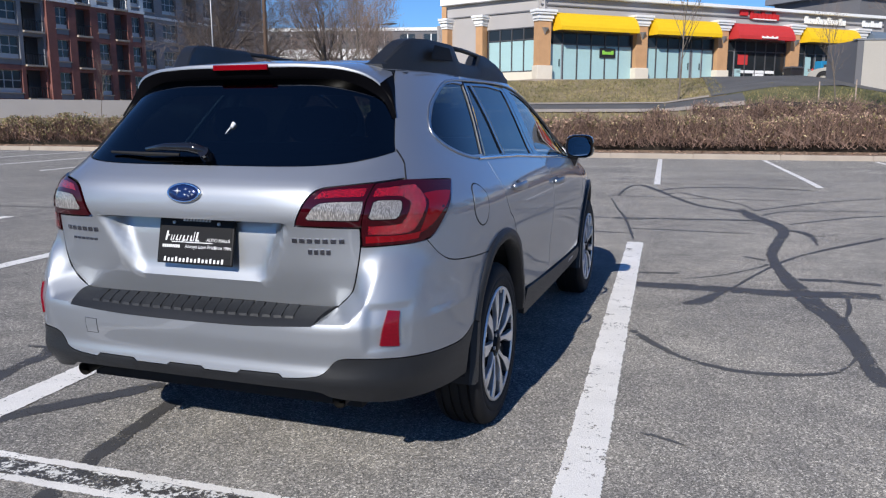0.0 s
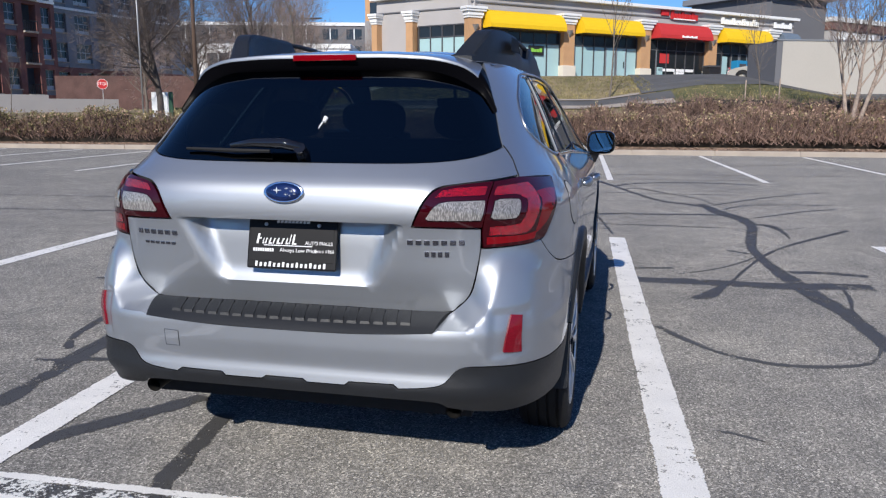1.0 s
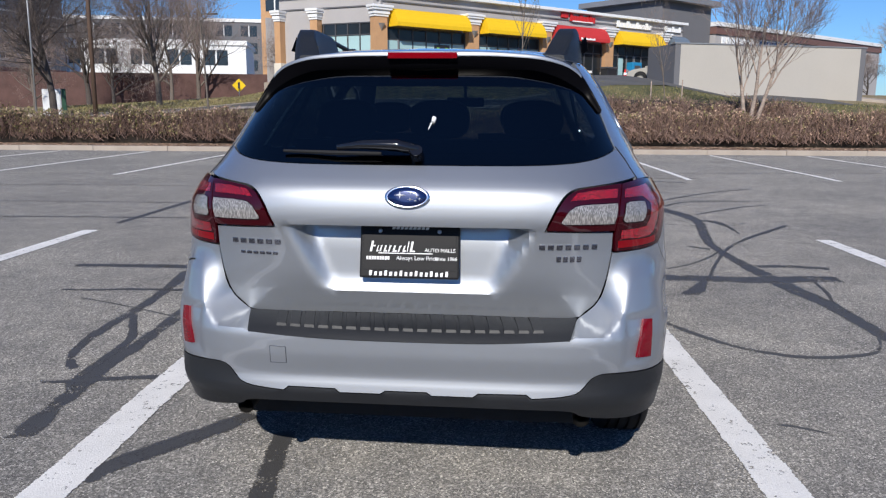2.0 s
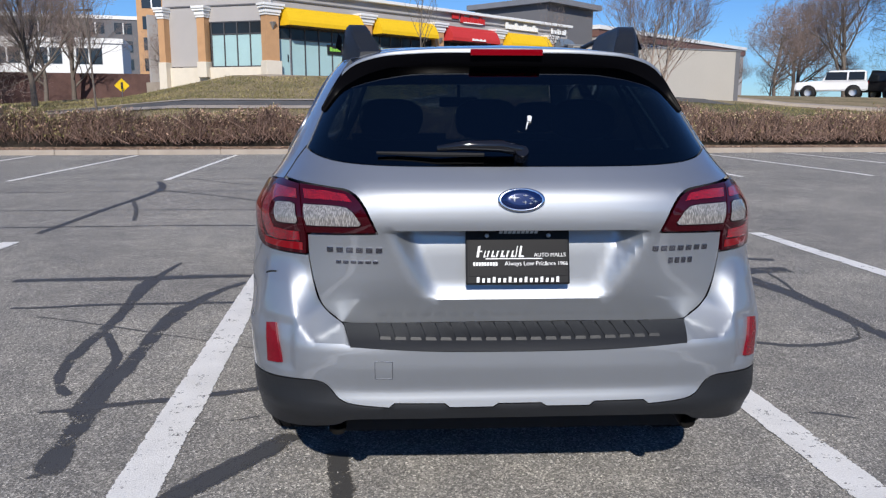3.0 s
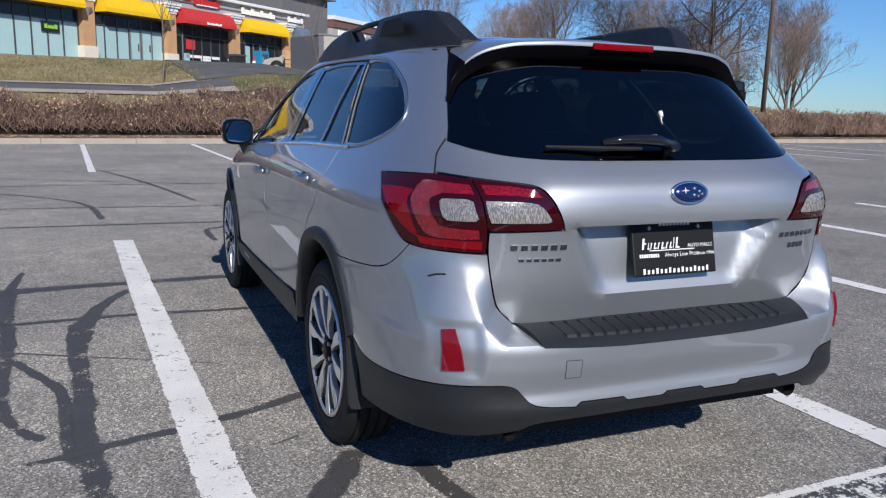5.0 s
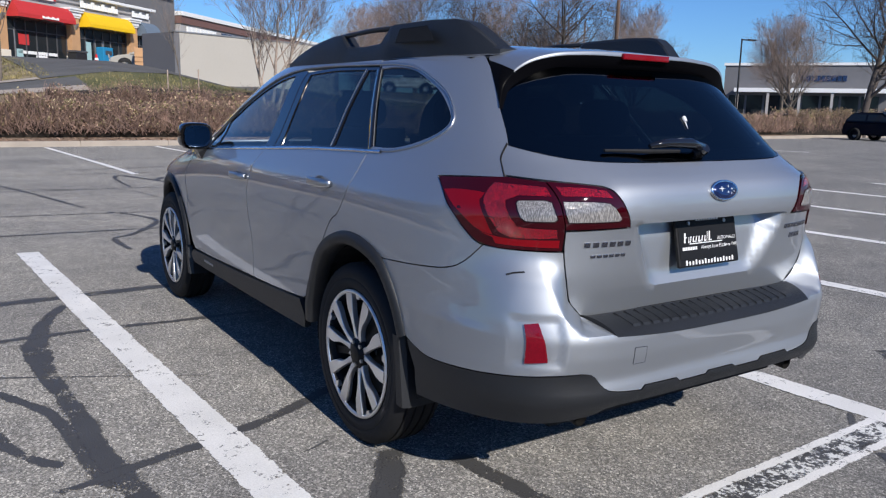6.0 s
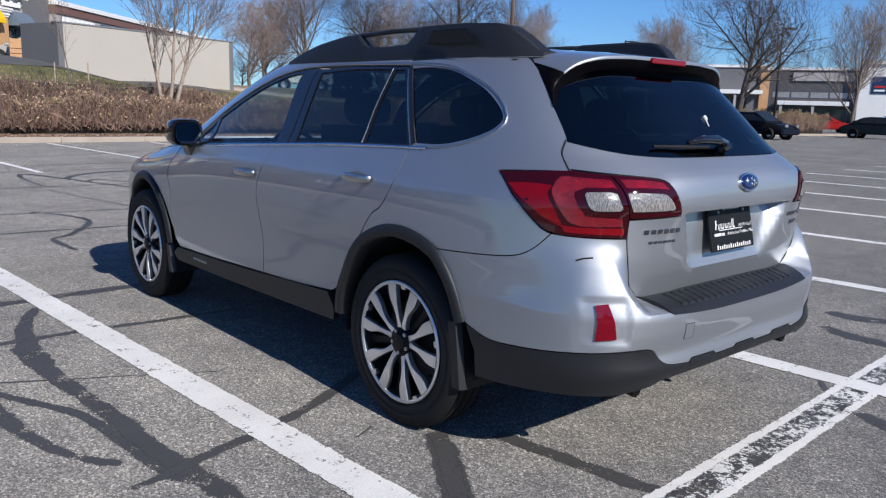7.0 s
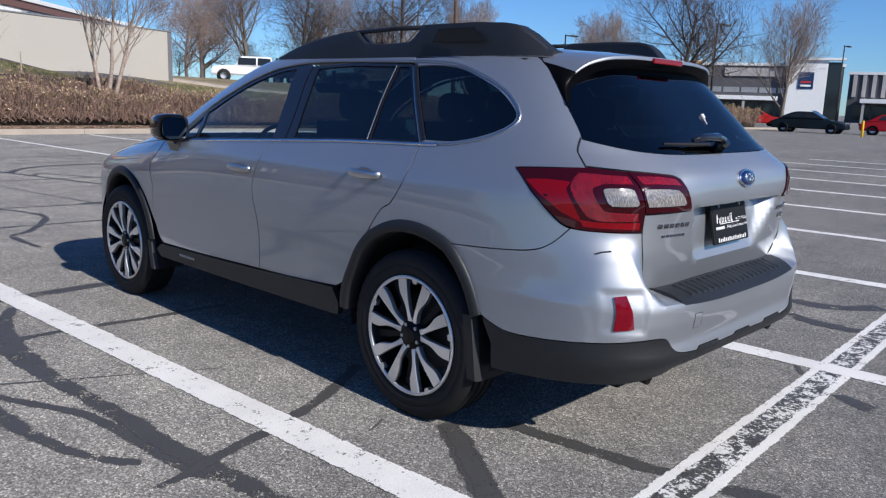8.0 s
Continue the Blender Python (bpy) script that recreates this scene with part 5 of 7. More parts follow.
# ---- car: trim, rails, mirrors, handles, badges, plate, cabin ----
def band(points, width, off, material, name, parent, flip, surface=upper, step=0.03, closed=False, label=""):
    """A thin moulding that lies on the body along a line of ('y', y, z[, width]) points."""
    P = [(Vector((q_of(p[0], p[1], p[2]), p[2])), p[3] if len(p) > 3 else width) for p in points]
    fine = []
    for i in range(len(P) - 1):
        p0, p1, p2, p3 = P[max(i - 1, 0)][0], P[i][0], P[i + 1][0], P[min(i + 2, len(P) - 1)][0]
        k = max(1, int((p2 - p1).length / step))
        for j in range(k):
            t = j / k
            fine.append((0.5 * ((2 * p1) + (p2 - p0) * t + (2 * p0 - 5 * p1 + 4 * p2 - p3) * t * t + (3 * p1 - p0 - 3 * p2 + p3) * t ** 3), P[i][1] * (1 - t) + P[i + 1][1] * t))
    fine.append(P[-1])
    bm = bmesh.new()
    rows, e = [], 0.002
    for i, (p, w) in enumerate(fine):
        d = (fine[min(i + 1, len(fine) - 1)][0] - fine[max(i - 1, 0)][0]).normalized()
        s = Vector((-d.y, d.x))
        row = []
        for k, o in ((-.5, 0.0), (-.42, off), (.42, off), (.5, 0.0)):
            c = p + s * (w * k)
            v = surface(c.x, c.y)
            n = (surface(c.x + e, c.y) - surface(c.x - e, c.y)).cross(surface(c.x, c.y + e) - surface(c.x, c.y - e)).normalized()
            v = v + n * o
            row.append(bm.verts.new((-v.x, v.y, v.z) if flip else v))
        rows.append(row)
    for a, b in zip(rows, rows[1:]):
        for k in range(3):
            bm.faces.new((a[k], a[k + 1], b[k + 1], b[k]))
    bmesh.ops.recalc_face_normals(bm, faces=bm.faces)
    return part(name, bm, material, parent, label, smooth=True)


def ring_loft(rings, cap0=True, cap1=True):
    bm = bmesh.new()
    R = [[bm.verts.new(p) for p in r] for r in rings]
    n = len(R[0])
    for a, b in zip(R, R[1:]):
        for k in range(n):
            bm.faces.new((a[k], a[(k + 1) % n], b[(k + 1) % n], b[k]))
    if cap0:
        bm.faces.new(R[0][::-1])
    if cap1:
        bm.faces.new(R[-1])
    bmesh.ops.recalc_face_normals(bm, faces=bm.faces)
    return bm


def squircle(cx, cz, hx, hz, n=28, p=3.2):
    out = []
    for k in range(n):
        a = 2 * math.pi * k / n
        c, s = math.cos(a), math.sin(a)
        r = (abs(c) ** p + abs(s) ** p) ** (-1 / p)
        out.append((cx + hx * r * c, cz + hz * r * s))
    return out


DARK_CHROME = mat("dark_chrome", (0.30, 0.30, 0.33), 0.25, metal=1.0)
TRIM_DARK = mat("dark_satin_trim", (0.10, 0.11, 0.13), 0.35, metal=0.6)
MIRROR_GLASS = mat("mirror_silvering", (0.20, 0.26, 0.30), 0.01, metal=1.0)
for _side, _flip in BOTH:
    _s = -1 if _flip else 1
    band([("y", 2.05, 1.039), ("y", 1.5, 1.072), ("y", 1.06, 1.097), ("y", .5, 1.127), ("y", .05, 1.141), ("y", -.05, 1.144)], .012, .006, CHROME, "window_sill_trim", car, _flip, label="bright chrome window trim")
    band([("y", -.02, 1.149, .008), ("y", -.13, 1.153, .009), ("y", -.282, 1.186, .010), ("y", -.376, 1.234, .011), ("y", -.390, 1.281, .011), ("y", -.312, 1.353, .010), ("y", -.205, 1.406, .009), ("y", -.03, 1.464, .008),
          ("y", .14, 1.484, .008), ("y", .30, 1.489, .008), ("y", .7, 1.496, .008), ("y", 1.065, 1.490, .008), ("y", 1.32, 1.459, .008), ("y", 1.51, 1.406, .008), ("y", 1.69, 1.335, .008), ("y", 1.875, 1.242, .008), ("y", 2.04, 1.115, .008), ("y", 2.05, 1.05, .008)], .012, .005, SATIN, "window_top_trim", car, _flip, label="satin silver window surround")
    band([("y", .385, 1.142), ("y", .39, 1.31), ("y", .386, 1.474)], .006, .002, TRIM_DARK, "window_divider", car, _flip)
    band([("y", .040, 1.153), ("y", .155, 1.31), ("y", .268, 1.472)], .040, .003, GLOSS_BLACK, "pillar_cover", car, _flip)
    band([("x", .735, 1.104), ("x", .706, 1.155), ("y", -.647, 1.206)], .0065, .0015, UNDER, "tailgate_gap", car, _flip, step=0.015)
    # door handles over shallow cups
    for _y, _z in ((.29, 1.000), (1.28, .943)):
        _x = section(q_of("y", _y, _z), _z, rear_upper).x
        _bm = ring_loft([[(_s * (_x - .004 + d), _y + .15 * 0 + yy, zz) for yy, zz in squircle(0.0, _z - .004, .062 * k, .034 * k, 24, 2.4)] for k, d in ((1.0, .004), (.96, .0055), (.8, .003), (.5, -.002))], cap0=False)
        cup = part("handle_cup", _bm, PAINT, car, smooth=True)
        _rings = []
        for _k in range(13):
            _u = -1 + 2 * _k / 12
            _cx = _x + 0.008 + 0.026 * (1 - abs(_u) ** 3.2)
            _hz = .0185 * (1 - .35 * abs(_u) ** 4)
            _rings.append([(_s * (_cx + .009 * math.cos(2 * math.pi * j / 12)), _y - 0.005 + .105 * _u, _z + .004 + _hz * math.sin(2 * math.pi * j / 12)) for j in range(12)])
        part("door_handle", ring_loft(_rings), SATIN, car, "silver pull handle", smooth=True)
    # mirror
    mirror = part("door_mirror", ring_loft([[(_s * (x + sx), y + .05 * (x - .93), z) for x, z in squircle(.93, 1.118, hx, hz, p=3.6)] for y, hx, hz, sx in
                  ((1.945, .080, .066, 0), (1.938, .088, .074, 0), (1.95, .092, .077, 0), (2.00, .092, .077, .0), (2.06, .084, .070, -.004), (2.105, .064, .054, -.01), (2.13, .035, .03, -.015))]), GLOSS_BLACK, car, "gloss black door mirror housing", smooth=True)
    mirror.data.set_sharp_from_angle(angle=radians(40))
    part("mirror_glass", ring_loft([[(_s * x, y - .06 * (x - .93) + .04 * (z - 1.118), z) for x, z in squircle(.93, 1.118, hx, hz, p=3.6)] for y, hx, hz in ((1.9370, .076, .062), (1.9270, .075, .061))]), MIRROR_GLASS, mirror, "blue-tinted mirror glass")
    part("mirror_foot", ring_loft([[(_s * x, y, z) for x, y, z in ((.86, 1.955, zz), (.86, 2.06, zz), (xx, 2.05, zz), (xx, 1.97, zz))] for zz, xx in ((.985, .90), (1.02, .912), (1.06, .935))]), GLOSS_BLACK, mirror)
    # roof rail: two tall feet, a low spine and the bar between
    def rail_body(pts):
        base = 1.522
        bm = bmesh.new()
        rows = []
        for y, z in pts:
            zb = base + .012 * max(0, 1 - (abs(y - .5) / 1.1) ** 2)
            h = max(z - zb, .004)
            cut = .618 - min(.618, section(q_of("y", y, 1.512), 1.512, rear_upper).x + .004)
            rows.append([bm.verts.new((_s * (x - cut), y, zz)) for x, zz in ((.618, zb - .03), (.612, zb + h * .35), (.600, zb + h * .88), (.592, zb + h), (.535, zb + h), (.527, zb + h * .9), (.505, zb - .005))])
        for a, b in zip(rows, rows[1:]):
            for k in range(6):
                bm.faces.new((a[k], a[k + 1], b[k + 1], b[k]))
        bm.faces.new(rows[0])
        bm.faces.new(rows[-1])
        bmesh.ops.recalc_face_normals(bm, faces=bm.faces)
        return bm
    rail = part("roof_rail", rail_body([(-.375, 1.526), (-.35, 1.54), (-.28, 1.60), (-.225, 1.632), (-.17, 1.644), (-.03, 1.651), (.26, 1.650), (.285, 1.645), (.352, 1.590), (.372, 1.580), (.52, 1.574), (.655, 1.578), (.68, 1.586), (.735, 1.634), (.755, 1.638), (.84, 1.636), (1.08, 1.606), (1.24, 1.575), (1.35, 1.550), (1.43, 1.530)]), RAIL, car, "charcoal plastic roof rail with swing-in bar", smooth=True)
    rail.data.set_sharp_from_angle(angle=radians(22))
    _bm = bmesh.new()
    add_tube(_bm, [(_s * .562, .24, 1.640), (_s * .562, .50, 1.642), (_s * .562, .78, 1.632)], .011, 10)
    part("cross_bar", _bm, RAIL, rail, smooth=True)
    # raised black patch painted in place of the shaded recess in the rail
    _bm = ring_loft([[(_s * (xx + .0012), y, z) for y, z, xx in ((-.10 - g, 1.568 - g, .6105), (.19 + g, 1.574 - g, .6105), (.16 + g, 1.622 + g, .6035), (-.04 - g, 1.622 + g, .6035))] for g in (.004, 0)], cap0=False)
    part("rail_inset", _bm, UNDER, rail)

# front arch number: name bars along the sill
for _side, _flip in BOTH:
    for _k in range(7):
        band([("y", 1.965 - .026 * _k, .372), ("y", 1.947 - .026 * _k, .372)], .016, .014, SATIN, "name_bar", car, _flip, surface=lambda q, z: section(q, z, rear_upper))

# filler flap on the right
panel("filler_flap", outline([("y", -.295 - .082 * math.cos(a), .975 - .080 * math.sin(a)) for a in np.linspace(0, 2 * math.pi, 14, endpoint=False)], rear_upper), upper, PAINT, car, off=0.002, lip=0.006, gap=0)
band([("y", -.295 - .085 * math.cos(a), .975 - .083 * math.sin(a)) for a in np.linspace(0, 2 * math.pi, 22)], .005, .0012, UNDER, "flap_gap", car, False, step=0.5)

# wiper on the rear glass
_gl = lambda x, z, o: upper((1 if x >= 0 else -1) * q_of("x", abs(x), z), z) + Vector((0, -.8, .6)).normalized() * o
_bm = bmesh.new()
add_tube(_bm, [_gl(.02, 1.186, .02), _gl(-.05, 1.194, .034), _gl(-.16, 1.196, .032), _gl(-.245, 1.190, .026)], [.017, .019, .015, .009], 8)
wiper = part("rear_wiper", _bm, GLOSS_BLACK, tailgate, "black rear wiper arm and blade", smooth=True)
_bm = bmesh.new()
add_tube(_bm, [_gl(-.10, 1.180, .012), _gl(-.25, 1.181, .012), _gl(-.43, 1.186, .010)], [.006, .008, .005], 6)
part("wiper_blade", _bm, RUBBER, wiper)
_bm = bmesh.new()
add_tube(_bm, [_gl(.015, 1.180, -.005), _gl(.015, 1.180, .034)], [.024, .02], 14)
part("wiper_pivot", _bm, GLOSS_BLACK, wiper)
_bm = bmesh.new()
add_tube(_bm, [_gl(.058, 1.300, .001), _gl(.055, 1.285, .001)], [.008, .006], 8)
add_tube(_bm, [_gl(.050, 1.283, .001), _gl(.042, 1.262, .001)], [.003, .001], 6)
part("glass_smear", _bm, PRINT, tailgate, "white dried smear on the glass")


def on_hatch(x, z, off=0.0, surface=None):
    """A frame on the tailgate: x to the right, y up, z out."""
    f = surface or hatch_surface
    q = math.copysign(q_of("x", abs(x), z), x) if abs(x) > 1e-5 else 0.0
    e = .004
    p = f(q, z)
    n = (f(q + e, z) - f(q - e, z)).cross(f(q, z + e) - f(q, z - e)).normalized()
    u = (Vector((0, 0, 1)) - n * n.z).normalized()
    r = u.cross(n)
    return Matrix.Translation(p + n * off) @ Matrix((r, u, n)).transposed().to_4x4()


def disc_bm(m, hx, hy, prof, n=40):
    """A low oval boss: prof gives (scale, height)."""
    return ring_loft([[m @ Vector((hx * k * math.cos(2 * math.pi * j / n), hy * k * math.sin(2 * math.pi * j / n), h)) for j in range(n)] for k, h in prof])


_m = on_hatch(0, 1.060, 0)
emblem = part("emblem", disc_bm(_m, .071, .036, ((1, 0), (1, .006), (.95, .010), (.86, .009))), CHROME, tailgate, "chrome-ringed oval emblem", smooth=True)
part("emblem_field", disc_bm(_m, .062, .030, ((1, .008), (.98, .0105), (.5, .0115))), EMBLEM_BLUE, emblem, "blue oval field", smooth=True)
for _x, _y, _r in ((-.022, .005, .012), (.012, .012, .006), (.030, .003, .006), (.010, -.008, .006), (.026, -.012, .005), (.040, -.006, .005)):
    _bm = bmesh.new()
    _c = _bm.verts.new(_m @ Vector((_x, _y, .0165)))
    _ring = [_bm.verts.new(_m @ Vector((_x + _r * (1.5 if k % 2 == 0 else .28) * math.cos(k * math.pi / 4), _y + _r * (1.0 if k % 2 == 0 else .28) * math.sin(k * math.pi / 4), .0138))) for k in range(8)]
    for _k in range(8):
        _bm.faces.new((_c, _ring[_k], _ring[(_k + 1) % 8]))
    part("spark", _bm, PRINT, emblem)


def bars(cx, cz, width, height, count, gap, name="name_bar"):
    """A name plate as plain raised bars."""
    w = width / count
    for k in range(count):
        x = cx - width / 2 + w * (k + .5)
        m = on_hatch(x, cz)
        part(name, box_bm(-w * (.5 - gap), w * (.5 - gap), -height / 2, height / 2, -.002, .004, .0012, m), DARK_CHROME, tailgate)


bars(-.497, .908, .178, .016, 6, .16)
bars(-.49, .870, .135, .009, 6, .14)
bars(.500, .908, .190, .016, 7, .16)
bars(.503, .869, .085, .018, 4, .16)

# number plate in its frame
_m = Matrix.Translation((0, -.9405, .878)) @ Matrix.Rotation(radians(90 - 12.9), 4, "X")
plate = part("plate_frame", box_bm(-.160, .160, -.084, .084, -.004, .008, .006, _m), PLATE, tailgate, "black dealer plate frame with white print")
part("plate_panel", box_bm(-.150, .150, -.058, .062, .006, .0095, .001, _m), PLATE, plate)
for _x in (-.095, .095):
    part("plate_screw", disc_bm(_m @ Matrix.Translation((_x, .066, .008)), .007, .007, ((1, 0), (.9, .004), (.4, .005)), 10), SATIN, plate)


def print_bar(x0, x1, y0, y1, lean=0.0):
    bm = bmesh.new()
    bm.faces.new([bm.verts.new(_m @ Vector(p)) for p in ((x0, y0, .0102), (x1, y0, .0102), (x1 + lean, y1, .0102), (x0 + lean, y1, .0102))])
    part("print_bar", bm, PRINT, plate)


def lettering(text, size, m, material, parent, name="lettering", depth=0.0):
    cu = bpy.data.curves.new(name, "FONT")
    cu.body, cu.size, cu.align_x, cu.align_y, cu.extrude = text, size, "CENTER", "CENTER", depth
    tmp = new("tmp", cu)
    me = bpy.data.meshes.new_from_object(tmp.evaluated_get(bpy.context.evaluated_depsgraph_get()))
    bpy.data.objects.remove(tmp)
    me.transform(m)
    me.materials.append(material)
    ob = new(name, me)
    ob.parent = parent
    return ob


for _k, _w in enumerate((.018, .007, .010, .012, .011, .014, .012, .011, .007, .016)):
    _x = -.128 + sum((.018, .007, .010, .012, .011, .014, .012, .011, .007, .016)[:_k]) + .003 * _k
    print_bar(_x, _x + _w * .42, .000, .034 if _k in (0, 8, 9) else .020, .006)
    print_bar(_x + _w * .42, _x + _w, .000 if _k % 2 else .016, .005 if _k % 2 else .020, .001)
print_bar(-.10, .075, -.006, -.003)
lettering("AUTO MALLS", .0165, _m @ Matrix.Translation((.098, .006, .0102)), PRINT, plate)
lettering("Always Low Price", .0185, _m @ Matrix.Translation((.025, -.020, .0102)), PRINT, plate)
lettering("Since 1966", .0165, _m @ Matrix.Translation((.118, -.020, .0102)), PRINT, plate)
for _k in range(9):
    print_bar(-.138 + .0085 * _k, -.1315 + .0085 * _k, -.026, -.015)
for _k in range(16):
    print_bar(-.128 + .0163 * _k, -.1195 + .0163 * _k, -.077, -.064 if _k % 3 else -.060, .001)
for _k in range(9):
    print_bar(-.058 + .0135 * _k, -.048 + .0135 * _k, .072, .080, .003)

# dark gap round the tow cover
for (_x0, _z0), (_x1, _z1) in zip(TOW, TOW[1:] + TOW[:1]):
    band([("x", _x0, _z0), ("x", (_x0 + _x1) / 2, (_z0 + _z1) / 2), ("x", _x1, _z1)], .0022, .0020, TRIM_DARK, "cover_gap", bumper, True, surface=bumper_surface)
# scuff on the bumper corner
for _side, _flip in (("left", True),):
    band([("y", -.79, .812), ("y", -.81, .820), ("y", -.835, .824)], .005, .002, UNDER, "scuff", car, True, surface=bumper_surface, label="black scrape on the paint")

# cabin
_bm = bmesh.new()
add_box(_bm, -.72, .72, 1.98, 2.3, .88, 1.03, None, .04)
part("dashboard", _bm, CABIN, car, smooth=True)
_bm = ring_loft([[(.37 * 0 - .37 + (.185 + .014 * math.cos(a)) * math.cos(t), 1.66 + .06 * math.sin(t) - .012 * math.sin(a), .965 + (.185 + .014 * math.cos(a)) * math.sin(t) * .93) for a in np.linspace(0, 2 * math.pi, 8, endpoint=False)] for t in np.linspace(0, 2 * math.pi, 30)], False, False)
part("steering_wheel", _bm, UNDER, car, smooth=True)


def seat(x, y, w, rest):
    ob = new("seat")
    ob.parent = car
    part("seat_back", ring_loft([[(x + px, yy + .35 * 0, z) for px, yy in ((-w, y - .05), (-w * .8, y - .07), (w * .8, y - .07), (w, y - .05), (w, y + .03), (w * .8, y + .05), (-w * .8, y + .05), (-w, y + .03))] for z in (.90, 1.12, 1.20)]), CABIN, ob, smooth=False)
    for rx in rest:
        part("head_restraint", ring_loft([[(x + rx + px, y - .03 + yy, 1.225 + zz) for px, zz in squircle(0, .06, hx, hz, 20, 3)] for yy, hx, hz in ((-.05, .10, .06), (-.04, .125, .08), (.03, .13, .085), (.05, .10, .06))]), CABIN, ob, smooth=True)
    return ob


seat(-.37, .98, .25, (0,))
seat(.37, .98, .25, (0,))
seat(0, .02, .62, (-.40, 0, .40))
_bm = bmesh.new()
_g = [[_bm.verts.new((x, y, 1.497 + .03 * (1 - (x / .6) ** 2))) for x in np.linspace(-.57, .57, 9)] for y in (-.30, .3, .8, 1.40)]
for _a, _b in zip(_g, _g[1:]):
    for _k in range(8):
        _bm.faces.new((_a[_k], _b[_k], _b[_k + 1], _a[_k + 1]))
part("headliner", _bm, CABIN, car)
_bm = bmesh.new()
add_tube(_bm, [(0, 1.66, 1.48), (0, 1.67, 1.40)], .012, 6)
add_box(_bm, -.12, .12, 1.665, 1.685, 1.345, 1.405, None, .012)
part("inside_mirror", _bm, UNDER, car)

# ---- the row of shops on the rise ----
shop = empty("shop_row", "grey stucco shop row with yellow and red awnings", "shop building")
SHOP = Matrix.Translation((-8.3, 45.5, 3.32)) @ Matrix.Rotation(radians(43), 4, "Z")
SIDE = Matrix.Translation((-8.3, 45.5, 3.32)) @ Matrix.Rotation(radians(160 + 180), 4, "Z") @ Matrix.Translation((-8.2, 0, 0))


def shop_box(name, x0, x1, y0, y1, z0, z1, material, parent=None, m=None, bevel=0.0, label=""):
    return part(name, box_bm(x0, x1, y0, y1, z0, z1, bevel, m if m is not None else SHOP), material, parent or shop, label)


def pillar(m, s, base=0.0, k=1.0):
    post = shop_box("pillar", s - .45 * k, s + .45 * k, -.30, .25, base, 3.62, M["orange"], m=m)
    shop_box("pillar_base", s - .55 * k, s + .55 * k, -.38, .25, base, .95, M["cream"], post, m, .03, "cream stone base")
    bm = bmesh.new()
    for x, y, z0, z1 in ((.52, .36, 3.60, 3.74), (.58, .42, 3.74, 3.98), (.70, .52, 3.98, 4.12), (.76, .58, 4.12, 4.27)):
        add_box(bm, s - x * k, s + x * k, -y, .25, z0, z1, m, .02)
    part("pillar_cap", bm, M["white"], post, "white moulded cap")


def shop_glazing(m, x0, x1, z0, z1, n, filled, door=None, y=.12):
    """A glazed front: bronze frame, panes, papered from inside where filled."""
    # near-black sheet put in for the unlit room behind the panes
    front = part("shopfront", box_bm(x0, x1, y + .35, y + .45, z0, z1, 0, m), M["glass_dark"], shop, "flat near-black sheet put in for the shaded shop interior")
    w = (x1 - x0) / n
    for k in range(n + 1):
        part("mullion", box_bm(x0 + w * k - .04, x0 + w * k + .04, y - .05, y + .10, z0, z1, 0, m), M["frame"], front)
    for z in (z0 + .04, z1 - .75, z1 - .03):
        part("rail", box_bm(x0, x1, y - .045, y + .09, z - .035, z + .035, 0, m), M["frame"], front)
    for k in range(n):
        part("pane", box_bm(x0 + w * k + .04, x0 + w * (k + 1) - .04, y, y + .02, z0 + .08, z1 - .79, 0, m), M["paper_teal"] if filled else M["glass_dark"], front)
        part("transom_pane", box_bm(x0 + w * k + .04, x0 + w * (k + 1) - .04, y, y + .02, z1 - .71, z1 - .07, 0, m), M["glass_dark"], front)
    for k in door or ():
        d = part("door_leaf", box_bm(x0 + w * k + .06, x0 + w * (k + 1) - .06, y - .06, y - .02, z0 + .06, z1 - .8, 0, m), M["paper_teal"] if filled else M["glass_dark"], front)
        for a, b in ((x0 + w * k + .04, x0 + w * k + .13), (x0 + w * (k + 1) - .13, x0 + w * (k + 1) - .04)):
            part("stile", box_bm(a, b, y - .075, y - .015, z0 + .02, z1 - .76, 0, m), M["steel"], d)
        part("pull", box_bm(x0 + w * (k + .5) + .22, x0 + w * (k + .5) + .27, y - .12, y - .07, z0 + .9, z0 + 1.35, 0, m), M["black_metal"], d)
    return front


def awning(m, x0, x1, material, label):
    """A bowed canvas awning with closed ends and a short valance."""
    bm = bmesh.new()
    prof = [(-.02, 4.18), (-.35, 4.10), (-.68, 3.86), (-.90, 3.50), (-.98, 3.30), (-.98, 3.06)]
    rows = [[bm.verts.new(m @ Vector((x, y, z))) for y, z in prof] for x in np.linspace(x0, x1, 9)]
    for a, b in zip(rows, rows[1:]):
        for k in range(5):
            bm.faces.new((a[k], a[k + 1], b[k + 1], b[k]))
    for r in (rows[0], rows[-1]):
        v = bm.verts.new(m @ Vector(((x0 if r is rows[0] else x1), -.02, 3.06)))
        bm.faces.new([*r, v])
    ob = part("awning", bm, material, shop, label)
    return ob


PILLARS = (0.0, 7.4, 14.3, 21.1, 27.9)
shop_box("front_wall", 0, 31, .25, .6, 3.06, 5.15, M["stucco"])
shop_box("wall_band", 0, 31, .16, .25, 4.60, 4.68, M["stucco_dark"])
shop_box("cornice", -.2, 31.3, -.12, .8, 5.15, 5.36, M["white"], bevel=.03)
shop_box("roof_slab", .6, 31, .6, 16, 4.6, 4.9, M["stucco_dark"])
shop_box("back_wall", 0, 31, 15.7, 16, -3, 4.9, M["stucco"])
shop_box("end_wall", 30.7, 31, .6, 16, -3, 5.1, M["stucco"])
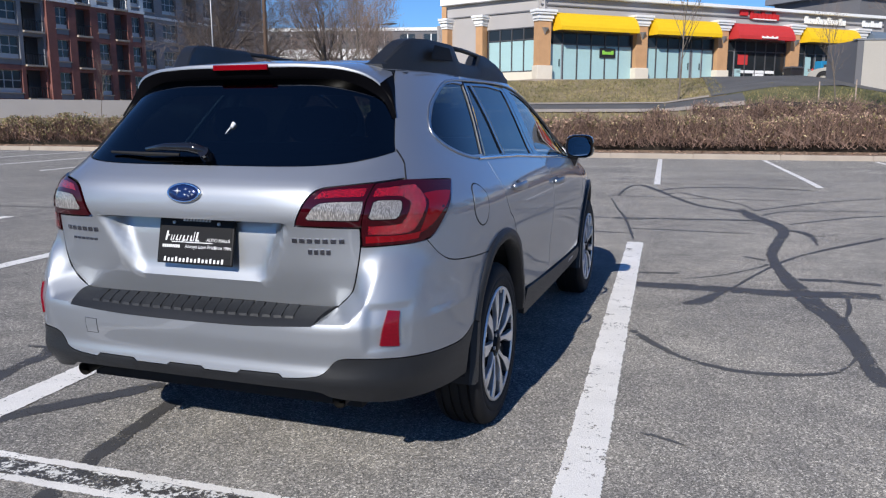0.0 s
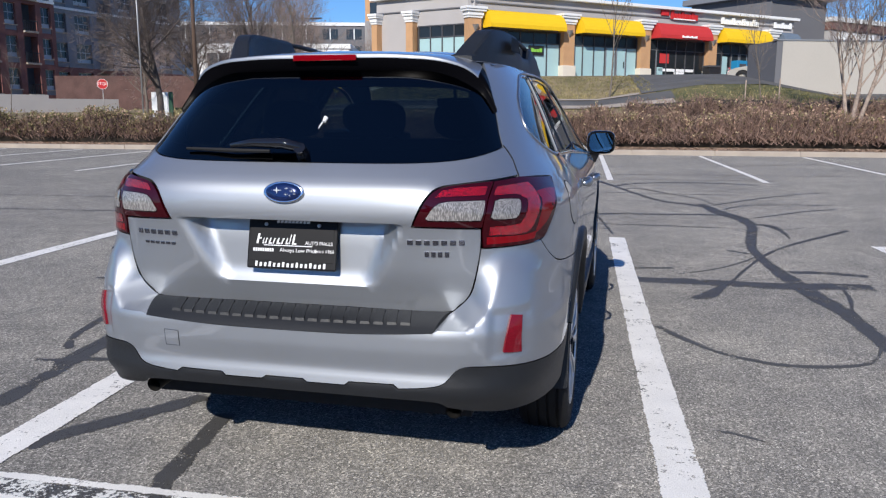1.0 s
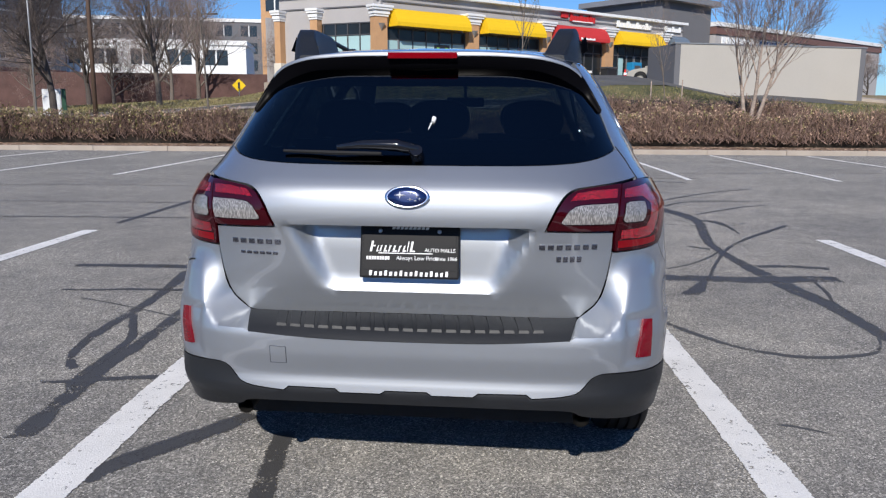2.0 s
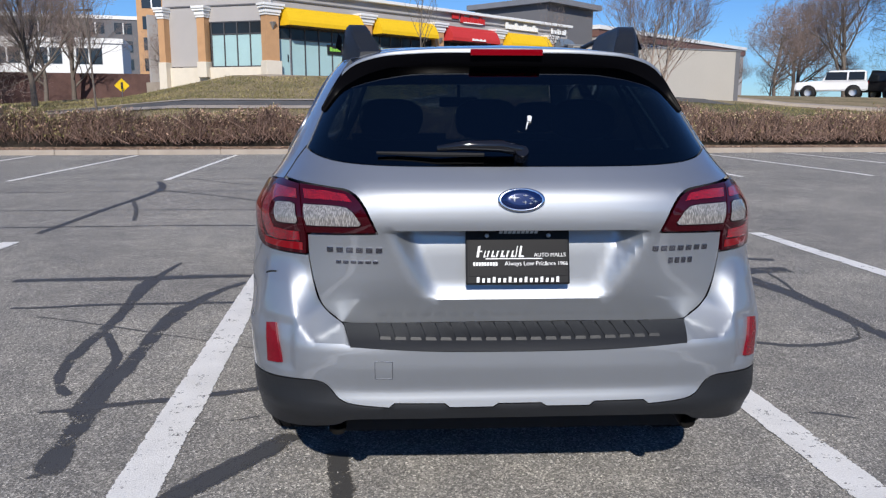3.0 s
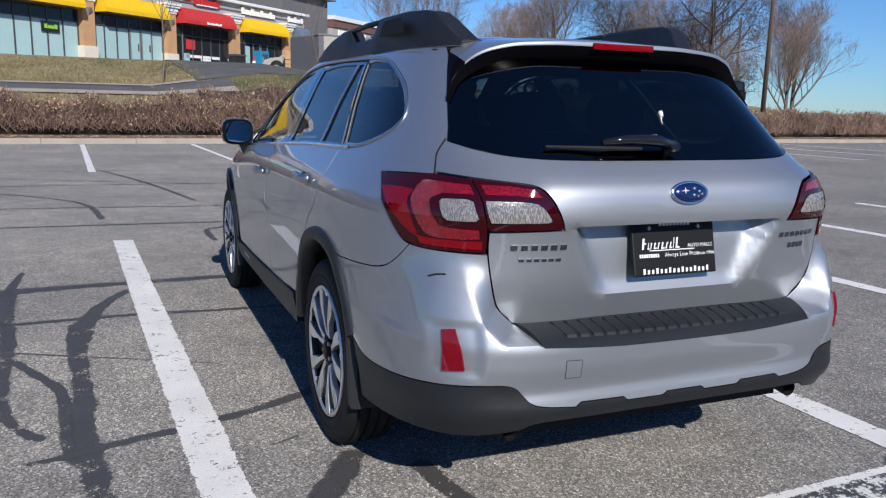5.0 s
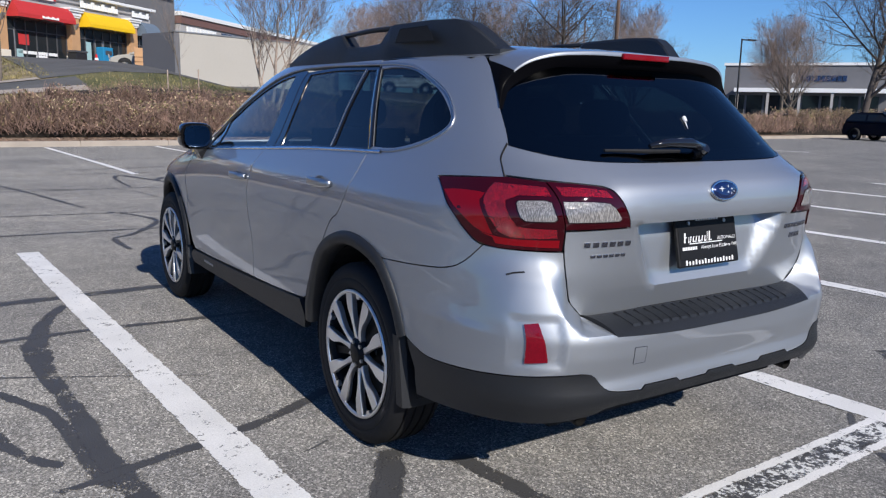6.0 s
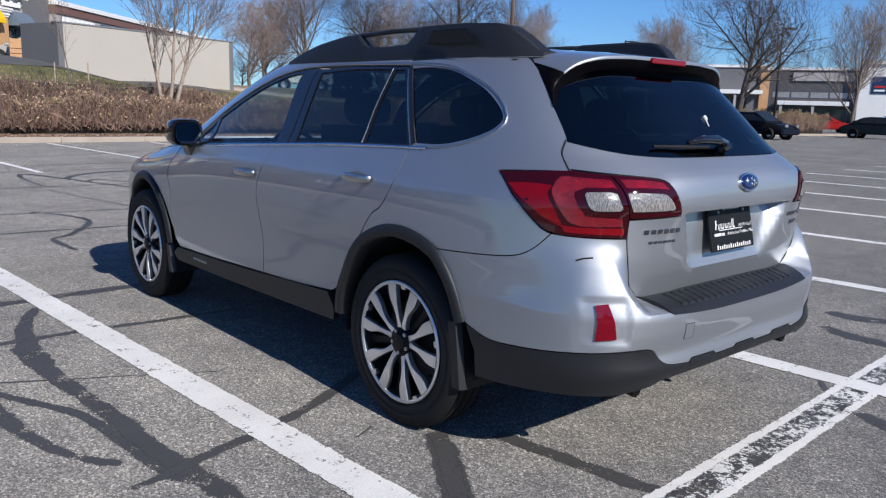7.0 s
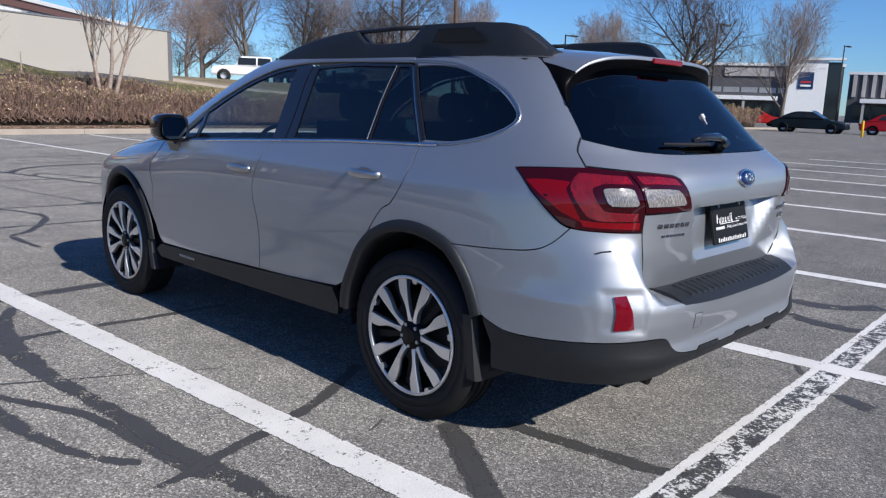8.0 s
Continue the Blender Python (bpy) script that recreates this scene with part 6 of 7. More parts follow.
shop_box("plinth", -.3, 31, -.2, 16, -3.0, 0.02, M["concrete"])
shop_box("walkway", -2.2, 34, -3.0, -.2, -2.6, 0.0, M["concrete"])
shop_box("walkway_step", 12.5, 33.8, -2.7, .10, .004, .30, M["concrete"], bevel=.02)
for _s in PILLARS:
    pillar(SHOP, _s)
for (_a, _b), _fill, _mt, _lb, _door in zip(zip(PILLARS, (*PILLARS[1:], 31)), (True, True, False, False, False), ("yellow", "yellow", "red", "yellow", "bluegrey"),
                                            ("yellow canvas awning", "yellow canvas awning", "red canvas awning", "yellow canvas awning", "blue-grey canvas awning"), ((0,), (3, 4), (0,), (2, 3), ())):
    shop_glazing(SHOP, _a + .5, _b - .5 if _b < 31 else 30.6, 0.03, 3.06, 6 if _b < 31 else 3, _fill, _door)
    awning(SHOP, _a + .75, _b - .75 if _b < 31 else 30.7, M[_mt], _lb)
# things seen in the two open shops
for _x0, _x1, _z0, _z1, _mt, _nm in ((16.1, 17.0, 1.4, 2.1, "red", "window_poster"), (16.0, 19.6, .82, 1.02, "white", "counter"), (15.6, 16.4, .35, 1.1, "paper_teal", "drinks_fridge"), (17.6, 18.6, .3, .8, "white", "counter"), (22.6, 23.2, .3, 2.1, "paper_teal", "window_poster"), (26.0, 26.9, .1, 1.3, "white", "window_poster"), (24.4, 24.6, .1, 2.3, "steel", "door_frame"), (23.6, 23.8, .1, 2.3, "steel", "door_frame")):
    shop_box(_nm, _x0, _x1, .085, .117, _z0, _z1, M[_mt])
drop = empty("drop_box", "bright blue parcel drop box by the shop door", "drop box")
part("box_body", box_bm(23.0, 24.1, -1.1, -.45, .30, 1.75, .06, SHOP), mat("drop_blue", (0.02, 0.22, 0.42), .4), drop)
part("chute", box_bm(23.2, 23.9, -1.14, -1.10, 1.2, 1.5, .01, SHOP), M["frame"], drop)
bin_ = empty("litter_bin", "black square litter bin by the shop door", "bin")
part("bin_body", box_bm(19.95, 21.1, -1.15, -.45, .30, 1.15, .05, SHOP), M["black_metal"], bin_)
part("bin_lid", box_bm(19.9, 21.15, -1.2, -.40, 1.154, 1.30, .05, SHOP), M["frame"], bin_)
# side front
shop_box("side_wall_upper", .55, 8.2, .25, .6, 3.35, 5.15, M["stucco"], m=SIDE)
shop_box("side_wall", .75, 3.6, .25, .6, 0.7, 3.35, M["stucco"], m=SIDE)
shop_box("side_plinth", .3, 8.2, .05, .6, -3.0, .62, M["cream"], m=SIDE)
shop_box("side_cornice", .2, 8.4, -.12, .8, 5.15, 5.36, M["white"], m=SIDE, bevel=.03)
shop_box("side_band", .6, 8.2, .16, .25, 4.30, 4.37, M["stucco_dark"], m=SIDE)
shop_glazing(SIDE, 4.1, 7.7, .62, 3.35, 4, True)
pillar(SIDE, 0.75, -2.0, .5)
pillar(SIDE, 3.6, 0, .6)
# signs as plain bars in their colours
SIGN_RED = mat("red_sign", (0.55, 0.03, 0.03), 0.4)
SIGN_WHITE = mat("white_sign", (0.85, 0.85, 0.83), 0.4)
SIGN_GREEN = mat("green_sign", (0.25, 0.55, 0.08), 0.4)


def sign_bars(m, x0, x1, z0, z1, n, material, name="shop_sign", y=.14):
    sign = new(name)
    sign.parent = shop
    w = (x1 - x0) / n
    for k in range(n):
        h = (z1 - z0) * (1.0 if k % 3 == 0 else .72)
        part("sign_bar", box_bm(x0 + w * k + w * .1, x0 + w * (k + 1) - w * .1, y - .06, y + .05, z0, z0 + h, .01, m), material, sign)


sign_bars(SHOP, 16.0, 16.9, 4.75, 5.12, 1, SIGN_RED)
sign_bars(SHOP, 17.0, 19.8, 4.55, 5.10, 8, SIGN_RED)
sign_bars(SHOP, 17.0, 19.8, 4.52, 4.60, 1, SIGN_WHITE, y=.12)
sign_bars(SHOP, 22.3, 26.6, 4.48, 4.98, 11, SIGN_WHITE)
sign_bars(SHOP, 28.4, 30.6, 4.50, 4.95, 7, SIGN_WHITE)
sign_bars(SHOP, 17.1, 18.6, 3.14, 3.30, 10, SIGN_WHITE, y=-1.0)
shop_box("window_sign", 4.35, 5.55, .03, .09, 1.55, 2.15, M["black_metal"], label="black window sign with green bars")
sign_bars(SHOP, 4.5, 5.4, 1.75, 2.0, 4, SIGN_GREEN, y=.04)
for _s in (.0, 7.4, 14.3, 21.1):
    bm = bmesh.new()
    vs = [bm.verts.new(SHOP @ Vector(p)) for p in ((_s - .22, -.32, 3.2), (_s + .22, -.32, 3.2), (_s + .12, -.55, 3.2), (_s - .12, -.55, 3.2), (_s, -.32, 2.75))]
    for f in ((0, 1, 2, 3), (0, 3, 4), (3, 2, 4), (2, 1, 4)):
        bm.faces.new([vs[i] for i in f])
    part("wall_lamp", bm, M["steel"], shop)

# the wing beyond, with a dark tower and a brown and white cornice
wing = empty("shop_wing", "low grey shop wing with a brown and white cornice", "shop building")
WING = Matrix.Translation((18.8, 74.5, 3.3)) @ Matrix.Rotation(radians(45), 4, "Z")
part("wing_wall", box_bm(0, 37, 0, 10, -3, 5.2, 0, WING), M["stucco"], wing)
part("cornice", box_bm(-.2, 37.3, -.3, 10.3, 5.9, 6.3, .03, WING), M["white"], wing)
part("fascia", box_bm(-.1, 37.2, -.15, 10.1, 5.2, 5.9, 0, WING), M["brown_metal"], wing, "brown metal fascia")
for _k, _c in enumerate((SIGN_WHITE, EMBLEM_BLUE)):
    for _j in range(7):
        part("sign_bar", box_bm(1.0 + 7.0 * _k + .85 * _j, 1.65 + 7.0 * _k + .85 * _j, -.12, 0, 4.2, 5.0, .01, WING), _c, wing)
tower = empty("shop_tower", "dark grey stucco corner tower with a flat overhanging roof", "shop building")
part("tower_wall", box_bm(-8, -.2, .5, 9, -3, 7.6, 0, WING), M["stucco_dark"], tower)
part("tower_roof", box_bm(-8.6, .3, -.2, 9.6, 7.6, 8.1, .04, WING), M["brick_dark"], tower)

# plain beige building end in front of the wing
block = empty("beige_building", "plain beige stucco building end with returns coloured as shaded", "building")
BLK = Matrix.Translation((7.75, 34.3, 0)) @ Matrix.Rotation(radians(18.5), 4, "Z")
part("front_wall", box_bm(0.0, 9.7, 0, .3, .6, 4.36, 0, BLK), M["beige"], block)
# both ends coloured dark grey for the shade on these sides
part("return_wall", box_bm(-.28, -.003, .0, 2.6, .6, 4.36, 0, BLK), M["stucco_dark"], block, "return wall with its shade put into a dark grey")
part("far_wall", box_bm(9.703, 10.0, 0, 2.6, .6, 4.36, 0, BLK), M["stucco_dark"], block, "return wall with its shade put into a dark grey")
part("back_wall", box_bm(0.0, 9.7, 2.3, 2.6, .6, 4.36, 0, BLK), M["beige"], block)
part("roof", box_bm(0, 9.7, .3, 2.3, 4.0, 4.2, 0, BLK), M["stucco_dark"], block)
part("coping", box_bm(-.32, 10.04, -.04, .34, 4.362, 4.42, 0, BLK), M["steel"], block)

# ---- brick flats beyond the road on the left ----
flats = empty("apartment_building", "red brick and charcoal apartment building with recessed balconies", "apartment building")
FLT = Matrix.Translation((-57.7, 56.05, 2.75)) @ Matrix.Rotation(radians(83), 4, "Z") @ Matrix.Diagonal((1, -1, 1, 1))
FL = 3.05
WIN = mat("window_glass_far", (0.03, 0.04, 0.05), 0.08)
FRAME_FAR = mat("pale_window_frame", (0.55, 0.56, 0.57), 0.6, var=0.05, scale=3)
# stretches of facade: start, end, set-back, brick or not, openings (kind, start, end)
FACADE = (
    (-18.0, 0.0, 0.0, False, (("window", -16.6, -14.2), ("balcony", -13.2, -10.8), ("window", -9.8, -7.3), ("window", -5.3, -2.75), ("balcony", -2.35, -.25))),
    (0.0, 11.8, -.35, True, (("window", .95, 2.35), ("balcony", 3.2, 4.9), ("window", 5.8, 7.15), ("balcony", 7.85, 9.5), ("window", 10.1, 11.3))),
    (11.8, 34.0, 1.6, False, (("window", 13.0, 15.2), ("window", 16.4, 18.6), ("balcony", 19.6, 21.8), ("window", 23.0, 25.2), ("balcony", 26.2, 28.4), ("window", 29.6, 31.8))),
)
part("core", box_bm(-18, 34, -16, -2.6, -4, FL * 5.4, 0, FLT), M["brick_dark"], flats)
for _x0, _x1, _back, _red, _open in FACADE:
    _y = -_back
    part("base_wall", box_bm(_x0, _x1, _y - .9, _y, -4, -.002, 0, FLT), M["brick"], flats)
    for _f in range(5):
        z0 = FL * _f
        skin = M["brick"] if (_red and _f < 3) or _f == 0 else M["brick_dark"]
        edges = [_x0] + [v for o in _open for v in o[1:]] + [_x1]
        for a, b in zip(edges[::2], edges[1::2]):
            part("wall_panel", box_bm(a + .002, b - .002, _y - .9, _y, z0, z0 + FL - .002, 0, FLT), M["white"] if _red and _f == 3 else skin, flats)
        for kind, a, b in _open:
            lo, hi = (.55, 2.55) if kind == "window" else (.0, 2.65)
            part("wall_panel", box_bm(a, b, _y - .88, _y - .02, z0 + hi, z0 + FL - .002, 0, FLT), skin, flats)
            if kind == "window":
                part("spandrel", box_bm(a, b, _y - .86, _y - .06, z0 + .02, z0 + lo, 0, FLT), M["brick_dark"], flats)
                win = part("window", box_bm(a, b, _y - .40, _y - .30, z0 + lo, z0 + hi, 0, FLT), FRAME_FAR, flats, "pale framed window")
                n = 2 if b - a < 1.6 else 3
                ww = (b - a) / n
                for j in range(n):
                    for zz0, zz1 in ((lo + .42, 1.62), (1.70, hi - .06)):
                        part("pane", box_bm(a + ww * j + .06, a + ww * (j + 1) - .06, _y - .31, _y - .26, z0 + zz0, z0 + zz1, 0, FLT), WIN, win)
                part("sill", box_bm(a - .08, b + .08, _y - .3, _y + .06, z0 + lo - .08, z0 + lo, 0, FLT), M["concrete"], win)
            else:
                bal = part("balcony", box_bm(a, b, _y - 2.5, _y + .25, z0 - .10, z0 + .08, 0, FLT), M["concrete"], flats, "recessed balcony with a dark railing")
                part("railing", box_bm(a, b, _y + .14, _y + .20, z0 + 1.0, z0 + 1.07, 0, FLT), M["black_metal"], bal)
                for j in range(8):
                    xx = a + .05 + j * (b - a - .1) / 7
                    part("baluster", box_bm(xx - .02, xx + .02, _y + .155, _y + .185, z0 + .08, z0 + 1.0, 0, FLT), M["black_metal"], bal)
                part("balcony_door", box_bm(a + .1, b - .1, _y - 2.58, _y - 2.5, z0 + .1, z0 + 2.4, 0, FLT), WIN, bal)
    part("string_course", box_bm(_x0, _x1, _y + .004, _y + .12, FL * 3 - .10, FL * 3 + .14, 0, FLT), M["white"], flats, "white string course")
part("parapet", box_bm(-18.2, 34.2, -16, .2, FL * 5.4 + .004, FL * 5.7, 0, FLT), M["white"], flats)
setting(link_bm("retaining_wall", box_bm(-8, 13, -.35, 0, -2, 2.5, 0, Matrix.Translation((-51.5, 41.2, 0)) @ Matrix.Rotation(radians(60), 4, "Z")), M["stucco"]), "pale concrete retaining wall below the flats", "wall")
setting(link_bm("retaining_wall", box_bm(13.004, 30, -.35, 0, -2, 2.2, 0, Matrix.Translation((-51.5, 41.2, 0)) @ Matrix.Rotation(radians(60), 4, "Z")), M["stucco"]), "lower pale concrete retaining wall below the flats", "wall")
setting(link_bm("brick_wall", box_bm(0, 42, 0, .4, -1, 4.2, 0, Matrix.Translation((-47, 56, 0)) @ Matrix.Rotation(radians(14), 4, "Z")), M["brick_old"]), "old red brick wall beside the road", "wall")

# far buildings over the trees
def far_building(x, y, turn, length, z1, storeys, wall, label):
    b = empty("far_building", label, "building", group="far buildings")
    m = Matrix.Translation((x, y, 0)) @ Matrix.Rotation(radians(turn), 4, "Z")
    part("wall", box_bm(0, length, 0, 12, -2, z1, 0, m), wall, b)
    part("parapet", box_bm(-.2, length + .2, -.2, 12.2, z1 + .004, z1 + .6, 0, m), M["white"], b)
    n = int(length / 4.5)
    for f in range(storeys):
        for k in range(n):
            z = z1 - 3.1 * (f + 1) + .6
            part("window", box_bm(k * 4.5 + .8, k * 4.5 + 3.7, -.05, .05, z, z + 1.9, 0, m), WIN, b)
            part("frame", box_bm(k * 4.5 + 2.15, k * 4.5 + 2.35, -.08, -.05, z, z + 1.9, 0, m), M["white"], b)
    return b


far_building(-82, 132, 16, 60, 17, 4, M["stucco_dark"], "far dark flats with white trim")
far_building(-58, 91, 14, 24, 9.3, 1, M["white"], "far low white warehouse")
far_building(-40.5, 121, 4, 4.6, 19, 5, M["orange"], "far slim tan brick tower")

# ---- big stores across the lot on the right ----
def store(x, y, turn, length, height, wall, label, canopy, tiles, zc=3.3):
    b = empty("store", label, "store", group="stores round the lot")
    m = Matrix.Translation((x, y, 0)) @ Matrix.Rotation(radians(turn), 4, "Z")
    part("wall", box_bm(0, length, 0, 18, -1, height, 0, m), wall, b)
    part("parapet", box_bm(-.2, length + .2, -.25, 18, height + .004, height + .45, 0, m), M["white"], b)
    part("canopy", box_bm(canopy[0], canopy[1], -2.6, -.002, zc, zc + .7, .04, m), M["white"], b, "white canopy")
    for k in range(int((canopy[1] - canopy[0]) / 5)):
        part("post", box_bm(canopy[0] + .4 + 5 * k, canopy[0] + .8 + 5 * k, -2.4, -2.0, -.5, zc, 0, m), M["stucco"], b)
    for k in range(int(length / 3) - 1):
        part("window", box_bm(1 + 3 * k, 3.6 + 3 * k, -.06, -.003, .6, zc - .5, 0, m), M["glass_dark"], b)
        if tiles:
            part("clerestory", box_bm(1 + 3 * k, 3.7 + 3 * k, -.06, -.003, 4.6, 5.5, 0, m), M["steel"], b)
    return b, m


# wall colour lowered to dark grey for a front that lies in shade
_st, _sm = store(118, 88.3, -60, 28, 9.6, M["stucco_dark"], "store with shade put into its grey wall, long white canopy and tan end", (2, 27), False, 5.0)
part("end_block", box_bm(26.6, 28.3, -.5, -.07, 0, 9.9, .04, _sm), M["orange"], _st, "tan end block")
for _j in range(9):
    part("sign_bar", box_bm(12.5 + .8 * _j, 13.1 + .8 * _j, -.2, -.01, 7.0, 7.9, .02, _sm), EMBLEM_BLUE, _st)
part("sign_bar", box_bm(10.6, 11.6, -.2, -.01, 6.7, 8.3, .02, _sm), SIGN_WHITE, _st)
_st, _sm = store(131.5, 64, -67, 23, 9.2, M["store_dark"], "dark grey supermarket with a pale entrance block", (2, 13), True)
part("upper_band", box_bm(4.0, 13.4, -.3, -.07, 7.4, 8.8, .03, _sm), M["stucco"], _st, "pale upper band")
part("entrance_block", box_bm(14.2, 20.4, -1.2, -.01, 0, 10.2, .05, _sm), M["white"], _st, "pale entrance block")
part("glazed_end", box_bm(20.404, 22.6, -1.1, -.01, 0, 9.9, .03, _sm), M["glass_dark"], _st, "dark glazed end of the entrance")
part("entrance_roof", box_bm(13.9, 23.0, -1.6, -.005, 10.204, 10.6, .03, _sm), M["white"], _st)
part("sign_panel", box_bm(16.0, 18.4, -1.32, -1.204, 5.4, 8.2, .03, _sm), EMBLEM_BLUE, _st, "dark blue square sign")
for _j in range(2):
    part("sign_bar", box_bm(16.4, 18.0, -1.38, -1.322, 5.8 + .6 * _j, 6.1 + .6 * _j, 0, _sm), SIGN_RED if _j else SIGN_WHITE, _st)
_st3, _sm3 = store(141, 42, -75, 50, 8.0, M["store_dark"], "dark store front with a ribbed upper wall", (2, 46), False)
for _k in range(34):
    part("rib", box_bm(.6 + 1.45 * _k, 1.2 + 1.45 * _k, -.20, -.004, 4.3, 7.95, .02, _sm3), M["stucco"], _st3)
# added out of view, only to be reflected in paint and mirrors
store(48, -62, 180, 96, 6.5, M["stucco"], "unseen long low grey store added behind the lot for reflections", (10, 86), False)

# ---- trees, hedge and planting ----
def grow(seed, height, r0, forks, spread, lift, bare=0.3, stems=1, lean=0.0, reach=(.42, .66)):
    """Limbs of a bare tree: lists of (points, radii, level)."""
    rnd = random.Random(seed)
    limbs = []

    def limb(p, d, length, r, level):
        n = 5 if level < 2 else 4 if level < 3 else 3
        pts, rad = [p.copy()], [r]
        q, dd = p.copy(), d.copy()
        for k in range(n):
            dd = (dd + Vector((rnd.uniform(-1, 1), rnd.uniform(-1, 1), rnd.uniform(-.5, .9))) * (.10 + .05 * level) + Vector((0, 0, lift * .08))).normalized()
            q = q + dd * (length / n)
            pts.append(q.copy())
            rad.append(r * (1 - .72 * (k + 1) / n))
        limbs.append((pts, rad, level))
        if level >= len(forks):
            return
        for k in range(forks[level]):
            t = (bare if level == 0 else .22) + (1 - (bare if level == 0 else .22)) * (k + rnd.random() * .8) / forks[level]
            t = min(t, .98)
            i = min(int(t * n), n - 1)
            base = pts[i].lerp(pts[i + 1], t * n - i)
            ax = (pts[i + 1] - pts[i]).normalized()
            a = rnd.uniform(0, 2 * math.pi)
            side = ax.cross(Vector((math.cos(a), math.sin(a), .3))).normalized()
            nd = (ax * (1 - spread) + side * spread + Vector((0, 0, lift * .35))).normalized()
            limb(base, nd, length * rnd.uniform(*reach) * (1.1 - .35 * t), max(r * (1 - .72 * t) * .55, .004), level + 1)

    for s in range(stems):
        a = 2 * math.pi * s / stems + rnd.random()
        d = Vector((math.cos(a) * lean, math.sin(a) * lean, 1)).normalized()
        limb(Vector((math.cos(a), math.sin(a), 0)) * (.10 if stems > 1 else 0), d, height * rnd.uniform(.85, 1.0), r0, 0)
    return limbs


def tree(label, limbs, bark, twig, twig_r=.004, category="tree"):
    thing = empty("tree", label, category, group="bare winter trees")
    bm = bmesh.new()
    verts, faces = [], []
    for pts, rad, level in limbs:
        if level <= 2:
            add_tube(bm, pts, rad, 8 if level == 0 else 6 if level == 1 else 4, cap=False)
        else:
            for (p, q), (ra, rb) in zip(zip(pts, pts[1:]), zip(rad, rad[1:])):
                d = (q - p).normalized()
                a = d.orthogonal().normalized()
                b = d.cross(a)
                o = len(verts)
                for c, r in ((p, max(ra, twig_r)), (q, max(rb, twig_r * .7))):
                    for k in range(3):
                        verts.append(c + (a * math.cos(2.094 * k) + b * math.sin(2.094 * k)) * r)
                faces += [(o + k, o + (k + 1) % 3, o + 3 + (k + 1) % 3, o + 3 + k) for k in range(3)]
    part("trunk", bm, bark, thing, smooth=True)
    crown = soup("crown", verts, faces, twig)
    crown.parent = thing
    return thing


def planted(thing, x, y, z, size=1.0, turn=0.0, first=False):
    m = Matrix.Translation((x, y, z)) @ Matrix.Rotation(turn, 4, "Z") @ Matrix.Scale(size, 4)
    if first:
        thing.matrix_world = m
        return thing
    ob = copy_thing(thing, Matrix.Translation((x, y, z)) @ Matrix.Rotation(turn, 4, "Z"))
    ob.scale = (size, size, size)
    return ob


BIG = tree("tall bare deciduous tree with a wide grey crown", grow(3, 8.6, .27, (13, 9, 7, 5), .66, .45, .24, reach=(.50, .74)), M["bark_dark"], M["twig_dark"], .007)
BIG2 = tree("bare deciduous tree with upswept grey branches", grow(8, 7.6, .22, (14, 8, 7, 5), .56, .75, .20, reach=(.50, .72)), M["bark"], M["twig"], .007)
TWIGGY = tree("dense bare tree with a reddish-brown twiggy crown", grow(15, 6.6, .17, (14, 8, 6, 4), .70, .5, .16, reach=(.50, .74)), M["bark"], mat("red_twig", (0.27, 0.205, 0.18), 0.9, var=0.25, scale=2, per=0.35), .007)
MYRTLE = tree("pale multi-stemmed crape myrtle, bare, behind the hedge", grow(21, 4.0, .085, (7, 5, 5, 4), .50, .7, .40, 3, .20, reach=(.50, .78)), M["myrtle"], M["twig"], .005)
YOUNG = tree("slender young bare tree on the verge", grow(33, 5.2, .045, (12, 4, 3), .45, .9, .35), M["bark"], M["twig"], .005)


def ground_at(x, y):
    u, v = x * math.cos(LOT) + y * math.sin(LOT), -x * math.sin(LOT) + y * math.cos(LOT)
    return land(u, v) if 21.06 < v < 75 and -60 < u < 42 else 0.0


